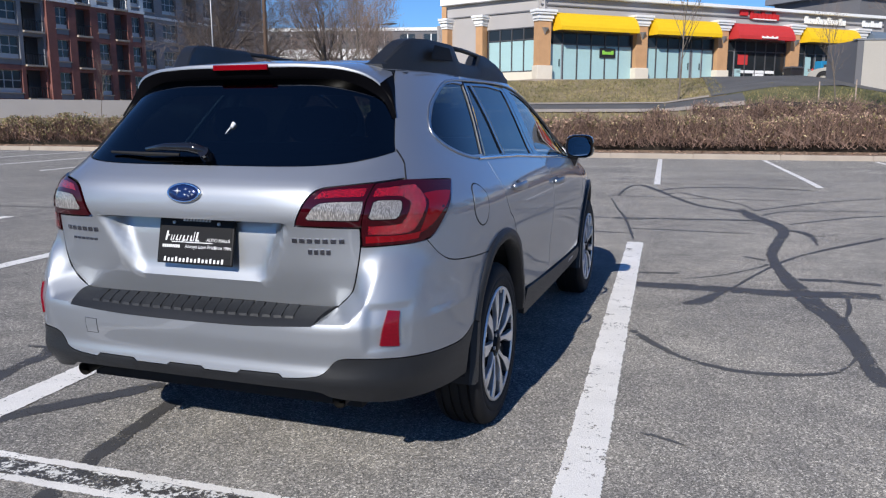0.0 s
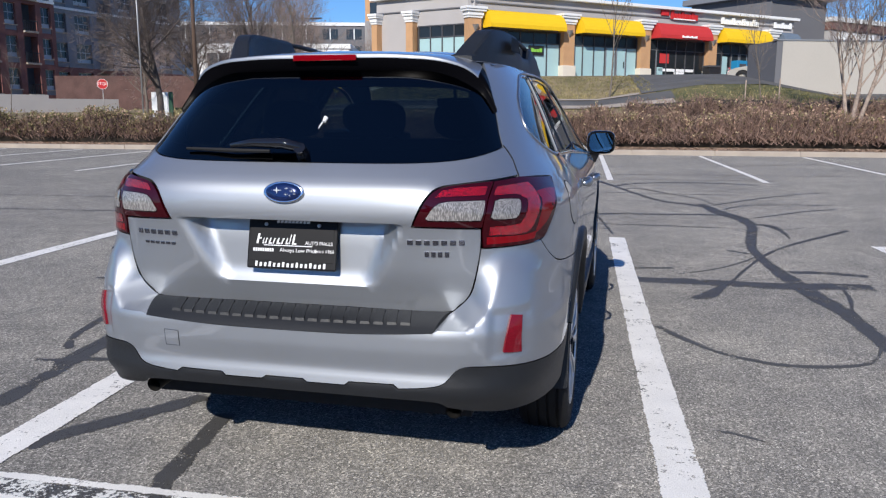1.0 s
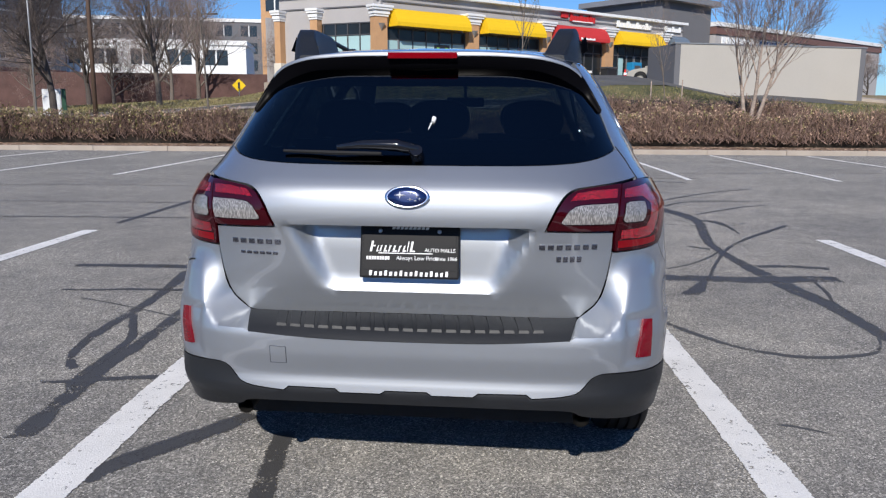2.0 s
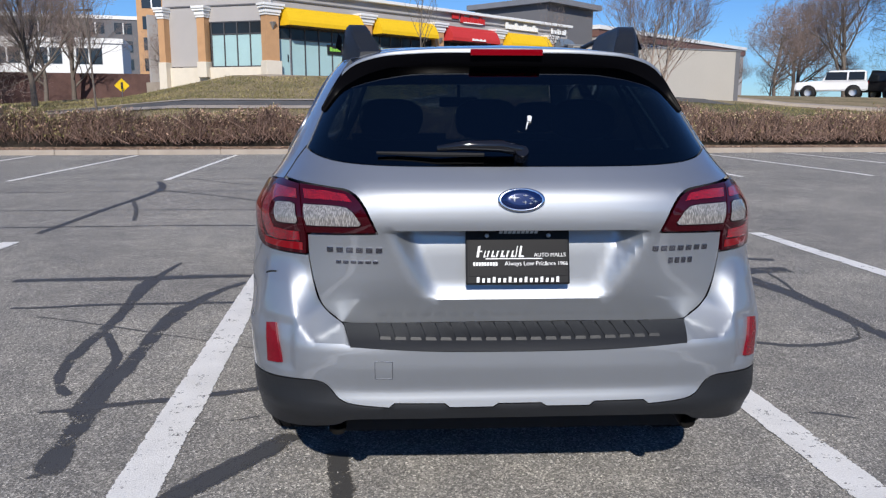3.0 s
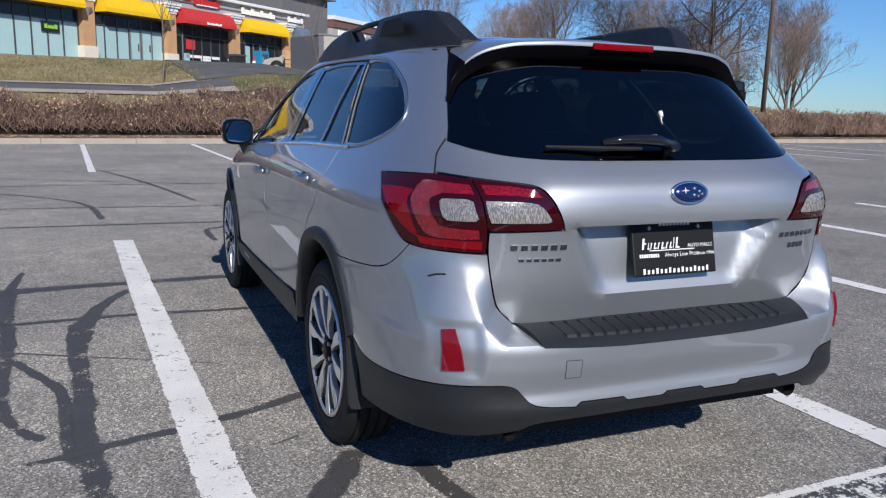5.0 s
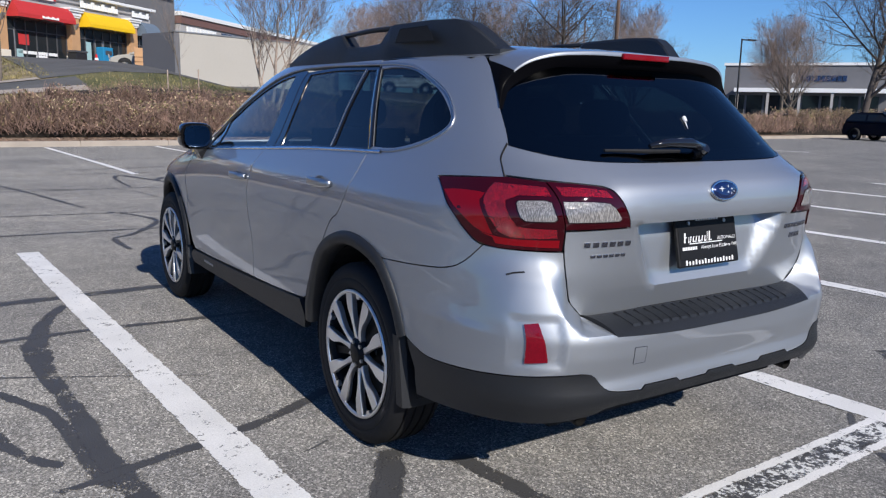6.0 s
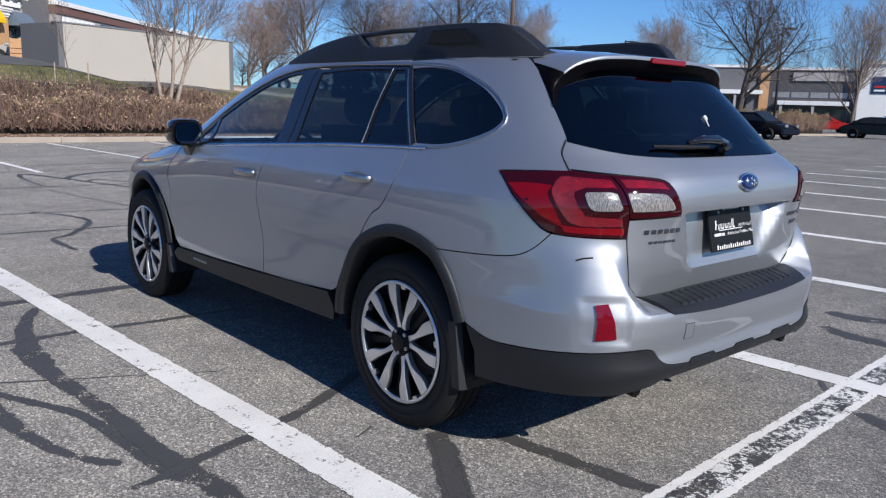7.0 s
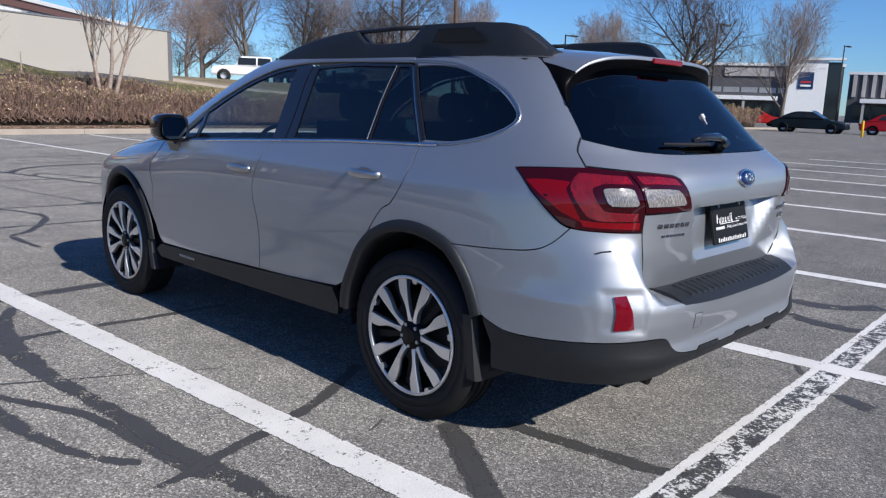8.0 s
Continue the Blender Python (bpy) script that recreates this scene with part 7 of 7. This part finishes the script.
for _i, (_t, _x, _y, _s) in enumerate((
        (BIG, -19.5, 28.8, .62), (BIG, 46.0, 23.5, .95), (BIG, 31.9, 35.5, .8), (BIG, 43.1, 57.7, 1.0), (BIG, -31, 52, .8),
        (BIG2, -18.7, 37.2, .72), (BIG2, 67.2, 24.5, .95), (BIG2, 34.4, 57.4, 1.0), (BIG2, 64.4, 41.2, .85), (BIG2, -26, 60, .9), (BIG2, -16, 66, .8), (BIG2, 58, 36, .8), (BIG2, 52, 48, .95),
        (TWIGGY, 32.6, 40.3, .95), (TWIGGY, 36, 68, 1.2), (TWIGGY, -32.5, 58.3, .9), (TWIGGY, -22, 46, .8), (TWIGGY, 40, 44, .95), (TWIGGY, 49, 60, 1.1), (TWIGGY, -25, 36, .55), (TWIGGY, -15.5, 52, .7), (TWIGGY, 29.5, 59, .9), (TWIGGY, 33, 63, 1.1), (BIG, 38, 55, .9), (TWIGGY, 44, 50, .9), (BIG2, 41, 38, .7), (TWIGGY, 25, 68, .45), (TWIGGY, 29, 65, .5), (TWIGGY, 33, 67, .5), (TWIGGY, 37, 62, .5), (TWIGGY, 42, 60, .5), (TWIGGY, 47, 56, .5),
        # unseen row added behind the viewpoint, to give reflections a dark skyline
        *[((BIG, BIG2, TWIGGY)[k % 3], -46 + 8.5 * k + 3 * math.sin(k * 2.3), -46 - 7 * math.sin(k * 1.7), .8) for k in range(12)],
        (MYRTLE, 8.3, 24.6, 1.0), (YOUNG, .4, 32.7, 1.0), (YOUNG, 5.9, 27.3, .62), (YOUNG, -10.6, 23.9, 1.0), (YOUNG, -41, 44, .7))):
    planted(_t, _x, _y, ground_at(_x, _y) - .03, _s, _i * 1.7, not _t.get("set"))
    _t["set"] = 1
for _t in (BIG, BIG2, TWIGGY, MYRTLE, YOUNG):
    for _o in list(bpy.data.objects):
        if _o.get("set"):
            del _o["set"]


def hedge(name, label, place, length, depth, height, count, seed, twigs, lump=.16, mix=(.36, .44, .13)):
    """A clipped winter hedge: crowded twigs with small olive and dry leaves on them. place(u, v) gives the ground."""
    rnd = np.random.default_rng(seed)
    thing = empty(name, label, "hedge")

    def spots(n, low):
        u = rnd.random(n) * length
        w = np.abs(rnd.normal(0, 1, n))
        f = rnd.random(n)
        top = height * (1 + lump * np.sin(u * 1.9 + seed) * np.sin(u * .73) + lump * .5 * np.sin(u * 5.3) + .05 * np.sin(u * 23 + 3 * np.sin(u * 7)))
        z = top * np.where(rnd.random(n) < .55, 1 - .22 * rnd.random(n) ** 1.5, low + (1 - low) * rnd.random(n))
        v = depth * np.where(rnd.random(n) < .62, .12 * rnd.random(n), rnd.random(n))
        v = v + depth * .10 * (z / top) ** 3 + .10 * np.sin(u * 3.1) * (1 - v / depth)
        return u, v, z

    def leaves(n, size, material, nm):
        u, v, z = spots(n, .36)
        verts, faces = [], []
        nrm = rnd.normal(0, 1, (n, 3)) + np.array([0, -.6, .7])
        nrm /= np.linalg.norm(nrm, axis=1)[:, None]
        tang = np.cross(nrm, rnd.normal(0, 1, (n, 3)))
        tang /= np.linalg.norm(tang, axis=1)[:, None]
        bit = np.cross(nrm, tang)
        s = size * (.6 + .8 * rnd.random(n))
        for i in range(n):
            g = place(u[i], v[i])
            c = np.array([g[0], g[1], g[2] + z[i]])
            a, b = tang[i] * s[i], bit[i] * s[i] * .45
            o = len(verts)
            verts += [tuple(c - a), tuple(c + b + nrm[i] * s[i] * .12), tuple(c + a), tuple(c - b + nrm[i] * s[i] * .12)]
            faces.append((o, o + 1, o + 2, o + 3))
        ob = tagged(soup(nm, verts, faces, material), kind="stuff")
        ob.parent = thing

    leaves(int(count * mix[0]), .044, M["leaf"], "olive_leaves")
    leaves(int(count * mix[1]), .042, M["leaf_dry"], "dry_leaves")
    leaves(int(count * mix[2]), .036, M["leaf_pale"], "pale_leaves")
    verts, faces = [], []
    u, v, z = spots(twigs, .3)
    for i in range(twigs):
        g = place(u[i], v[i])
        h = z[i] * .75
        p = Vector((g[0] + rnd.normal(0, .12), g[1] + rnd.normal(0, .08), g[2] + max(0, z[i] - h * (.5 + .5 * rnd.random()))))
        q = Vector((g[0] + rnd.normal(0, .22), g[1] + rnd.normal(0, .14), g[2] + z[i] * 1.03))
        d = (q - p).normalized()
        a = d.orthogonal().normalized()
        b = d.cross(a)
        o = len(verts)
        for c, r in ((p, .0085), (q, .005)):
            verts += [tuple(c + (a * math.cos(2.094 * k) + b * math.sin(2.094 * k)) * r) for k in range(3)]
        faces += [(o + k, o + (k + 1) % 3, o + 3 + (k + 1) % 3, o + 3 + k) for k in range(3)]
    ob = tagged(soup("twig_mass", verts, faces, M["hedge_twig"]), kind="stuff")
    ob.parent = thing
    # dark inner mass of old wood, shade between the twigs put into its colour
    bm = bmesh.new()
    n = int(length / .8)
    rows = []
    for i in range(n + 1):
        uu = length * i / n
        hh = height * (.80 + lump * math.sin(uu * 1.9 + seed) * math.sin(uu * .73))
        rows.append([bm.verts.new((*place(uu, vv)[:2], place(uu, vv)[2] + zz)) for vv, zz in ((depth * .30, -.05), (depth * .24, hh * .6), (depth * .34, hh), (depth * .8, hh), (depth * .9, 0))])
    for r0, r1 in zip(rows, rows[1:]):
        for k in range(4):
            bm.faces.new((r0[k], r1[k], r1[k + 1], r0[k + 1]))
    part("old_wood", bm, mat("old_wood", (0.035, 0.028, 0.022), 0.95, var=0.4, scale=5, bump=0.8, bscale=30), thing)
    return thing


def along_kerb(u0, v0):
    def place(u, v):
        uu, vv = u0 + u, v0 + v
        p = lot(uu, vv)
        return (p.x, p.y, land(uu, vv) + .01)
    return place


hedge("hedge", "clipped winter hedge with olive and yellow leaves", along_kerb(-44, 21.95), 34.5, 1.5, 1.03, 26000, 5, 8000, .2, (.52, .26, .14))
hedge("hedge", "long clipped winter hedge of bare brown twigs and dry leaves", along_kerb(-9.6, 21.95), 50.1, 1.5, 1.05, 40000, 6, 26000, .16, (.20, .52, .13))
hedge("shrub_row", "bare twiggy shrub row on the bank", along_kerb(2.5, 25.2), 9.5, 1.2, .75, 1500, 9, 4200)



def lower_place(u, v):
    k = u / 20.0
    return (40.2 + 17.5 * k + .1 * v, 24.6 - 2.2 * k + v, .1)


hedge("hedge", "tall rough winter hedge along the lower lot", lower_place, 20, 1.6, 1.45, 15000, 7, 2500)
setting(link_bm("kerb", box_bm(0, 21, -.15, 0, -.02, .14, .02, Matrix.Translation((39.5, 24.3, 0)) @ Matrix.Rotation(math.atan2(-2.2, 17.5), 4, "Z")), M["concrete"]), "pale concrete kerb below the lower hedge", "kerb")
# fallen leaves along the kerb
_rnd = np.random.default_rng(12)
_v, _f = [], []
for _i in range(5200):
    _u, _w = _rnd.uniform(-34, 36), 21.12 + .8 * _rnd.random() ** 1.3
    _p = lot(_u, _w, land(_u, _w) + .02 + .03 * _rnd.random())
    _a = _rnd.uniform(0, 6.28)
    _s = _rnd.uniform(.03, .06)
    _o = len(_v)
    for _k, _r in ((0, 1), (1.57, .5), (3.14, 1), (4.71, .5)):
        _v.append((_p.x + math.cos(_a + _k) * _s * _r, _p.y + math.sin(_a + _k) * _s * _r, _p.z + _rnd.uniform(-.012, .02)))
    _f.append((_o, _o + 1, _o + 2, _o + 3))
tagged(soup("fallen_leaves", _v, _f, M["leaf_dry"]), "fallen dry brown leaves along the kerb", "leaves", kind="stuff")

# grass tufts on the bank and lawn
_v, _f = [], []
for _i in range(16000):
    _u, _w = _rnd.uniform(-22, 40), _rnd.uniform(23.7, 34)
    if (28.7 < _w < 32.6 and _u < 4.6) or (_w > 31.8 and 3 < _u < 17.4):
        continue
    _p = lot(_u, _w, land(_u, _w))
    for _k in range(3):
        _a, _h = _rnd.uniform(0, 6.28), _rnd.uniform(.05, .16)
        _q = _p + Vector((_rnd.normal(0, .05), _rnd.normal(0, .05), 0))
        _o = len(_v)
        _v += [tuple(_q + Vector((math.cos(_a), math.sin(_a), 0)) * .012), tuple(_q - Vector((math.cos(_a), math.sin(_a), 0)) * .012), tuple(_q + Vector((_rnd.normal(0, .04), _rnd.normal(0, .04), _h)))]
        _f.append((_o, _o + 1, _o + 2))
for _i in range(12000):
    _u, _w = _rnd.uniform(-24, 4), _rnd.uniform(32.6, 42)
    _p = lot(_u, _w, land(_u, _w))
    for _k in range(2):
        _a, _h = _rnd.uniform(0, 6.28), _rnd.uniform(.04, .12)
        _q = _p + Vector((_rnd.normal(0, .06), _rnd.normal(0, .06), 0))
        _o = len(_v)
        _v += [tuple(_q + Vector((math.cos(_a), math.sin(_a), 0)) * .018), tuple(_q - Vector((math.cos(_a), math.sin(_a), 0)) * .018), tuple(_q + Vector((_rnd.normal(0, .05), _rnd.normal(0, .05), _h)))]
        _f.append((_o, _o + 1, _o + 2))
tagged(soup("grass_tufts", _v, _f, mat("tuft", (0.36, 0.29, 0.14), .9, var=.5, scale=.35, per=.6, color2=(.09, .10, .035))), "short tufts of winter grass on the bank", "grass", kind="stuff")

# ---- posts, signs, lamps ----
def pole(name, label, x, y, h, r, material, arm=0.0, z=None, category="pole"):
    z = ground_at(x, y) if z is None else z
    thing = empty(name, label, category, group={"street_lamp": "lamp posts", "utility_pole": "utility poles", "tree_stake": "tree stakes", "road_sign": "road signs"}.get(name, ""))
    bm = bmesh.new()
    add_tube(bm, [(x, y, z - .3), (x, y, z + h * .5), (x, y, z + h)], [r, r * .85, r * .7], 10)
    part("shaft", bm, material, thing, smooth=True)
    if arm:
        part("arm", box_bm(x, x + arm, y - .05, y + .05, z + h - .12, z + h - .02, .01), material, thing)
        part("lamp_head", box_bm(x + arm * .55, x + arm * 1.25, y - .18, y + .18, z + h - .10, z + h + .02, .02), material, thing)
    return thing


pole("utility_pole", "thick brown wooden utility pole", -16.9, 27.5, 11, .095, M["pole_brown"])
pole("street_lamp", "tall dark street lamp with a flat head", -29.6, 69.2, 8.6, .11, M["black_metal"], 1.6)
pole("street_lamp", "slim grey lamp post on a white concrete base", -17.6, 24.6, 7.5, .035, M["steel"], 0)
part("base", box_bm(-.22, .22, -.22, .22, -.2, .55, .05, Matrix.Translation((-17.6, 24.6, ground_at(-17.6, 24.6)))), M["concrete"], bpy.data.objects["street_lamp.001"])
for _x, _y, _h in ((49.6, 22.8, 7.2), (87.0, 26.3, 8.5), (56, 40, 7.5)):
    pole("street_lamp", "dark parking lot lamp post", _x, _y, _h, .09, M["black_metal"], 1.4)
for _x, _y in ((30.5, 29.5), (46, 52), (50, 55), (54, 57)):
    pole("utility_pole", "dark wooden utility pole", _x, _y, 10, .13, M["pole_brown"])

for _x, _y, _r, _kind in ((-26.8, 34.75, .29, "stop"), (-16.06, 42.06, .40, "walk")):
    _z = ground_at(_x, _y)
    thing = pole("road_sign", "red octagonal stop sign on a post" if _kind == "stop" else "yellow diamond warning sign on a post", _x, _y, 2.45 - _z if _kind == "stop" else 2.42 - _z, .03, M["steel"], category="sign")
    _zc = _z + (2.45 - _z if _kind == "stop" else 2.42 - _z) + .25
    _ax = math.atan2(_y + 3, _x - 0)
    _m = Matrix.Translation((_x, _y, _zc)) @ Matrix.Rotation(_ax + math.pi / 2 + math.pi, 4, "Z") @ Matrix.Rotation(radians(90), 4, "X")
    _n = 8 if _kind == "stop" else 4
    _ring = lambda k, d: [_m @ Vector((_r * k * math.cos(2 * math.pi * (j + (.5 if _n == 8 else 0)) / _n), _r * k * math.sin(2 * math.pi * (j + (.5 if _n == 8 else 0)) / _n), d)) for j in range(_n)]
    part("sign_plate", ring_loft([_ring(1, -.04), _ring(1, -.03)]), SIGN_WHITE if _kind == "stop" else mat("sign_yellow", (0.75, 0.50, 0.0), .5), thing)
    if _kind == "stop":
        part("sign_face", ring_loft([_ring(.93, -.029), _ring(.93, -.026)]), SIGN_RED, thing)
        lettering("STOP", .22, _m @ Matrix.Translation((0, 0, -.022)), SIGN_WHITE, thing)
    else:
        part("sign_symbol", box_bm(-.06, .06, -.18, .18, -.03, -.024, 0, _m), M["black_metal"], thing)

cab = empty("utility_cabinet", "pale grey and green utility cabinet by the road", "utility box")
_m = Matrix.Translation((-20.6, 30.5, ground_at(-20.6, 30.5))) @ Matrix.Rotation(radians(30), 4, "Z")
part("body", box_bm(-.38, .38, -.25, .25, 0, 1.2, .03, _m), M["white"], cab)
part("side_panel", box_bm(.40, .58, -.25, .25, 0, 1.22, .02, _m), mat("green_metal", (0.03, 0.09, 0.05), .5), cab)
part("door", box_bm(-.33, .33, -.275, -.253, .12, 1.1, .01, _m), M["white"], cab)
for _x, _y in ((5.3, 27.0), (6.5, 27.3)):
    pole("tree_stake", "pale wooden tree stake", _x, _y, 1.2, .03, M["myrtle"])
cone = empty("traffic_cone", "small red traffic cone by the shop door", "cone")
_p = SHOP @ Vector((21.5, -1.6, .30))
part("cone_base", box_bm(-.24, .24, -.24, .24, 0, .04, .01, Matrix.Translation(_p)), M["black_metal"], cone)
part("cone_band", ring_loft([[(_p.x + r * math.cos(a), _p.y + r * math.sin(a), _p.z + z) for a in np.linspace(0, 2 * math.pi, 14, endpoint=False)] for z, r in ((.42, .142), (.58, .105))], False, False), SIGN_WHITE, cone)
part("cone_body", ring_loft([[(_p.x + r * math.cos(a), _p.y + r * math.sin(a), _p.z + z) for a in np.linspace(0, 2 * math.pi, 14, endpoint=False)] for z, r in ((.04, .22), (.08, .2), (.85, .045))]), SIGN_RED, cone, smooth=True)


# ---- other parked vehicles ----
def parked_car(label, color, x, y, turn, z=0.0, kind="sedan", length=4.6, category="car"):
    thing = empty("parked_car", label, category, group="parked vehicles")
    m = Matrix.Translation((x, y, z)) @ Matrix.Rotation(radians(turn), 4, "Z")
    paint = mat("car_paint", color, .6, metal=.0, spec=.0, coat=.22, var=.03, scale=3)
    L, W = length, .9
    if kind == "sedan":
        low = [(0, .45), (.02, .75), (.35, .92), (1.0, .98), (L - 1.5, .98), (L - .5, .80), (L - .05, .66), (L, .40)]
        cab_pts = [(.55, .96), (1.25, 1.38), (1.7, 1.45), (2.5, 1.44), (L - 1.35, .97)]
    elif kind == "hatch":
        low = [(0, .45), (.02, .85), (.2, 1.0), (1.0, 1.0), (L - 1.3, .98), (L - .4, .84), (L - .05, .68), (L, .40)]
        cab_pts = [(.10, .98), (.35, 1.42), (.8, 1.52), (2.1, 1.50), (L - 1.1, .97)]
    else:
        low = [(0, .60), (.0, 1.10), (.1, 1.15), (1.0, 1.15), (L - 1.3, 1.15), (L - .2, 1.08), (L - .02, 1.0), (L, .60)]
        cab_pts = [(.10, 1.13), (.14, 1.80), (.3, 1.84), (2.35, 1.82), (2.75, 1.14)]

    def slab(pts, w0, w1, z0):
        zt = max(p[1] for p in pts)
        bm = bmesh.new()
        rows = []
        for s in (-1, 1):
            rows.append([bm.verts.new(m @ Vector((px, s * (w0 + (w1 - w0) * (pz - z0) / max(zt - z0, .01)), pz))) for px, pz in [(pts[0][0], z0), *pts, (pts[-1][0], z0)]])
        n = len(rows[0])
        for k in range(n):
            bm.faces.new((rows[0][k], rows[0][(k + 1) % n], rows[1][(k + 1) % n], rows[1][k]))
        bm.faces.new(rows[0])
        bm.faces.new(rows[1])
        bmesh.ops.recalc_face_normals(bm, faces=bm.faces)
        bmesh.ops.bevel(bm, geom=list(bm.edges), offset=.07, segments=3, affect="EDGES")
        return bm

    part("body", slab(low, W, W - .04, .28 if kind != "jeep" else .5), paint, thing, smooth=False)
    part("cabin", slab(cab_pts, W - .06, W - .22, low[3][1] - .04), paint, thing)
    top = max(p[1] for p in cab_pts)
    for s in (-1, 1):
        zb, zt = low[3][1] + .05, top - .12
        f = lambda zz: W - .06 - .16 * (zz - low[3][1]) / (top - low[3][1]) + .012
        xs = (cab_pts[1][0] + .10, cab_pts[2][0] + (cab_pts[3][0] - cab_pts[2][0]) * .45, cab_pts[3][0] + .12)
        for a, b, da, db in ((xs[0], xs[1] - .05, -.25 if kind != "jeep" else 0, 0), (xs[1] + .05, xs[2], 0, .38 if kind != "jeep" else .12)):
            bm = bmesh.new()
            bm.faces.new([bm.verts.new(m @ Vector(p)) for p in ((a + da, s * f(zb), zb), (b + db, s * f(zb), zb), (b - .02, s * f(zt), zt), (a, s * f(zt), zt))])
            part("side_window", bm, M["glass_dark"], thing)
        for px in (.85, L - .85):
            w = new("wheel")
            w.parent = thing
            w.matrix_world = m @ Matrix.Translation((px, s * (W - .02), .33 if kind != "jeep" else .40)) @ Matrix.Rotation(radians(90), 4, "Z")
            r = .33 if kind != "jeep" else .40
            part("tyre", lathe([(-.11, r * .6), (-.11, r * .95), (-.09, r), (.09, r), (.11, r * .95), (.11, r * .6)], 24), RUBBER, w, smooth=True)
            part("rim", lathe([(.08, r * .62), (.112, r * .62), (.09, r * .5), (.10, r * .1), (.10, .001)], 20) if s < 0 else lathe([(-.08, r * .62), (-.112, r * .62), (-.09, r * .5), (-.10, r * .1), (-.10, .001)], 20), MACHINED, w)
            part("wheel_arch", lathe([(.02, r * 1.22), (.03, r * 1.0), (-.2, r * 1.0)], 20), UNDER, w)
    for xx, lens in ((0, LENS_RED), (L, LENS_CLEAR)):
        for s in (-1, 1):
            part("lamp", box_bm(xx - .06, xx + .012, s * (W - .34) - .14, s * (W - .34) + .14, low[1][1] - .14, low[1][1] + .02, .02, m), lens, thing)
    for (ax, az), (bx, bz) in ((cab_pts[0], cab_pts[1]), (cab_pts[3], cab_pts[4])):
        bm = bmesh.new()
        nx, nz = (bz - az), -(bx - ax)
        k = .03 / math.hypot(nx, nz) * (-1 if ax < 1 else -1)
        bm.faces.new([bm.verts.new(m @ Vector(p)) for p in ((ax + nx * k, -W + .16, az - .0 + nz * k + .06), (ax + nx * k, W - .16, az + nz * k + .06), (bx + nx * k, W - .3, bz + nz * k - .05), (bx + nx * k, -W + .3, bz + nz * k - .05))])
        part("screen", bm, M["glass_dark"], thing)
    return thing


parked_car("white boxy four-door off-road vehicle on the upper road", (.75, .75, .75), 30.5, 47.9, 150, 2.16, "jeep", 4.4, "off-road car")
parked_car("black boxy off-road vehicle on the upper road", (.015, .015, .017), 32.0, 45.6, 108, 2.08, "jeep", 4.3, "off-road car")
parked_car("black boxy off-road vehicle on the upper road", (.015, .015, .017), 38.3, 39.3, 150, 1.45, "jeep", 4.6, "off-road car")
parked_car("dark blue hatchback parked by the hedge end", (.010, .012, .020), 41.45, 21.64, -96, 0, "hatch", 4.1)
parked_car("dark green sedan parked across the lot", (.012, .018, .024), 54.0, 19.9, -84, 0, "sedan", 4.8)
parked_car("red sedan parked across the lot", (.30, .012, .02), 56.5, 15.0, -75, 0, "sedan", 4.6)
parked_car("red car parked before the store", (.35, .02, .02), 70, 30, -60, 0, "hatch", 4.3)
parked_car("silver car parked before the store", (.45, .46, .48), 64, 33, -60, 0, "sedan", 4.6)
parked_car("silver grey estate car on the upper road", (.22, .25, .30), 34.6, 41.9, 150, 1.55, "hatch", 4.6)
parked_car("grey-tan car with its nose out beside the shops", (.36, .34, .30), 11.2, 45.6, 168, 2.93, "hatch", 4.3)
crate = empty("wooden_crate", "tan wooden crate standing before the parked car", "crate")
_m = Matrix.Translation((8.75, 44.3, ground_at(8.75, 44.3))) @ Matrix.Rotation(radians(-12), 4, "Z")
for _k in range(4):
    part("plank", box_bm(-.8, .8, -.35, -.31, .15 + .26 * _k, .38 + .26 * _k, .008, _m), M["orange"], crate)
for _x in (-.8, .72):
    part("post", box_bm(_x, _x + .08, -.305, .3, 0, 1.2, .01, _m), M["orange"], crate)
part("back_board", box_bm(-.715, .715, .26, .3, .1, 1.15, .01, _m), M["orange"], crate)
parked_car("red car on the far road", (.45, .03, .03), -26, 70, 10, .6, "sedan", 4.6)
pole("bollard", "yellow bollard at an island", 50.0, 12.9, 1.0, .08, M["yellow"])
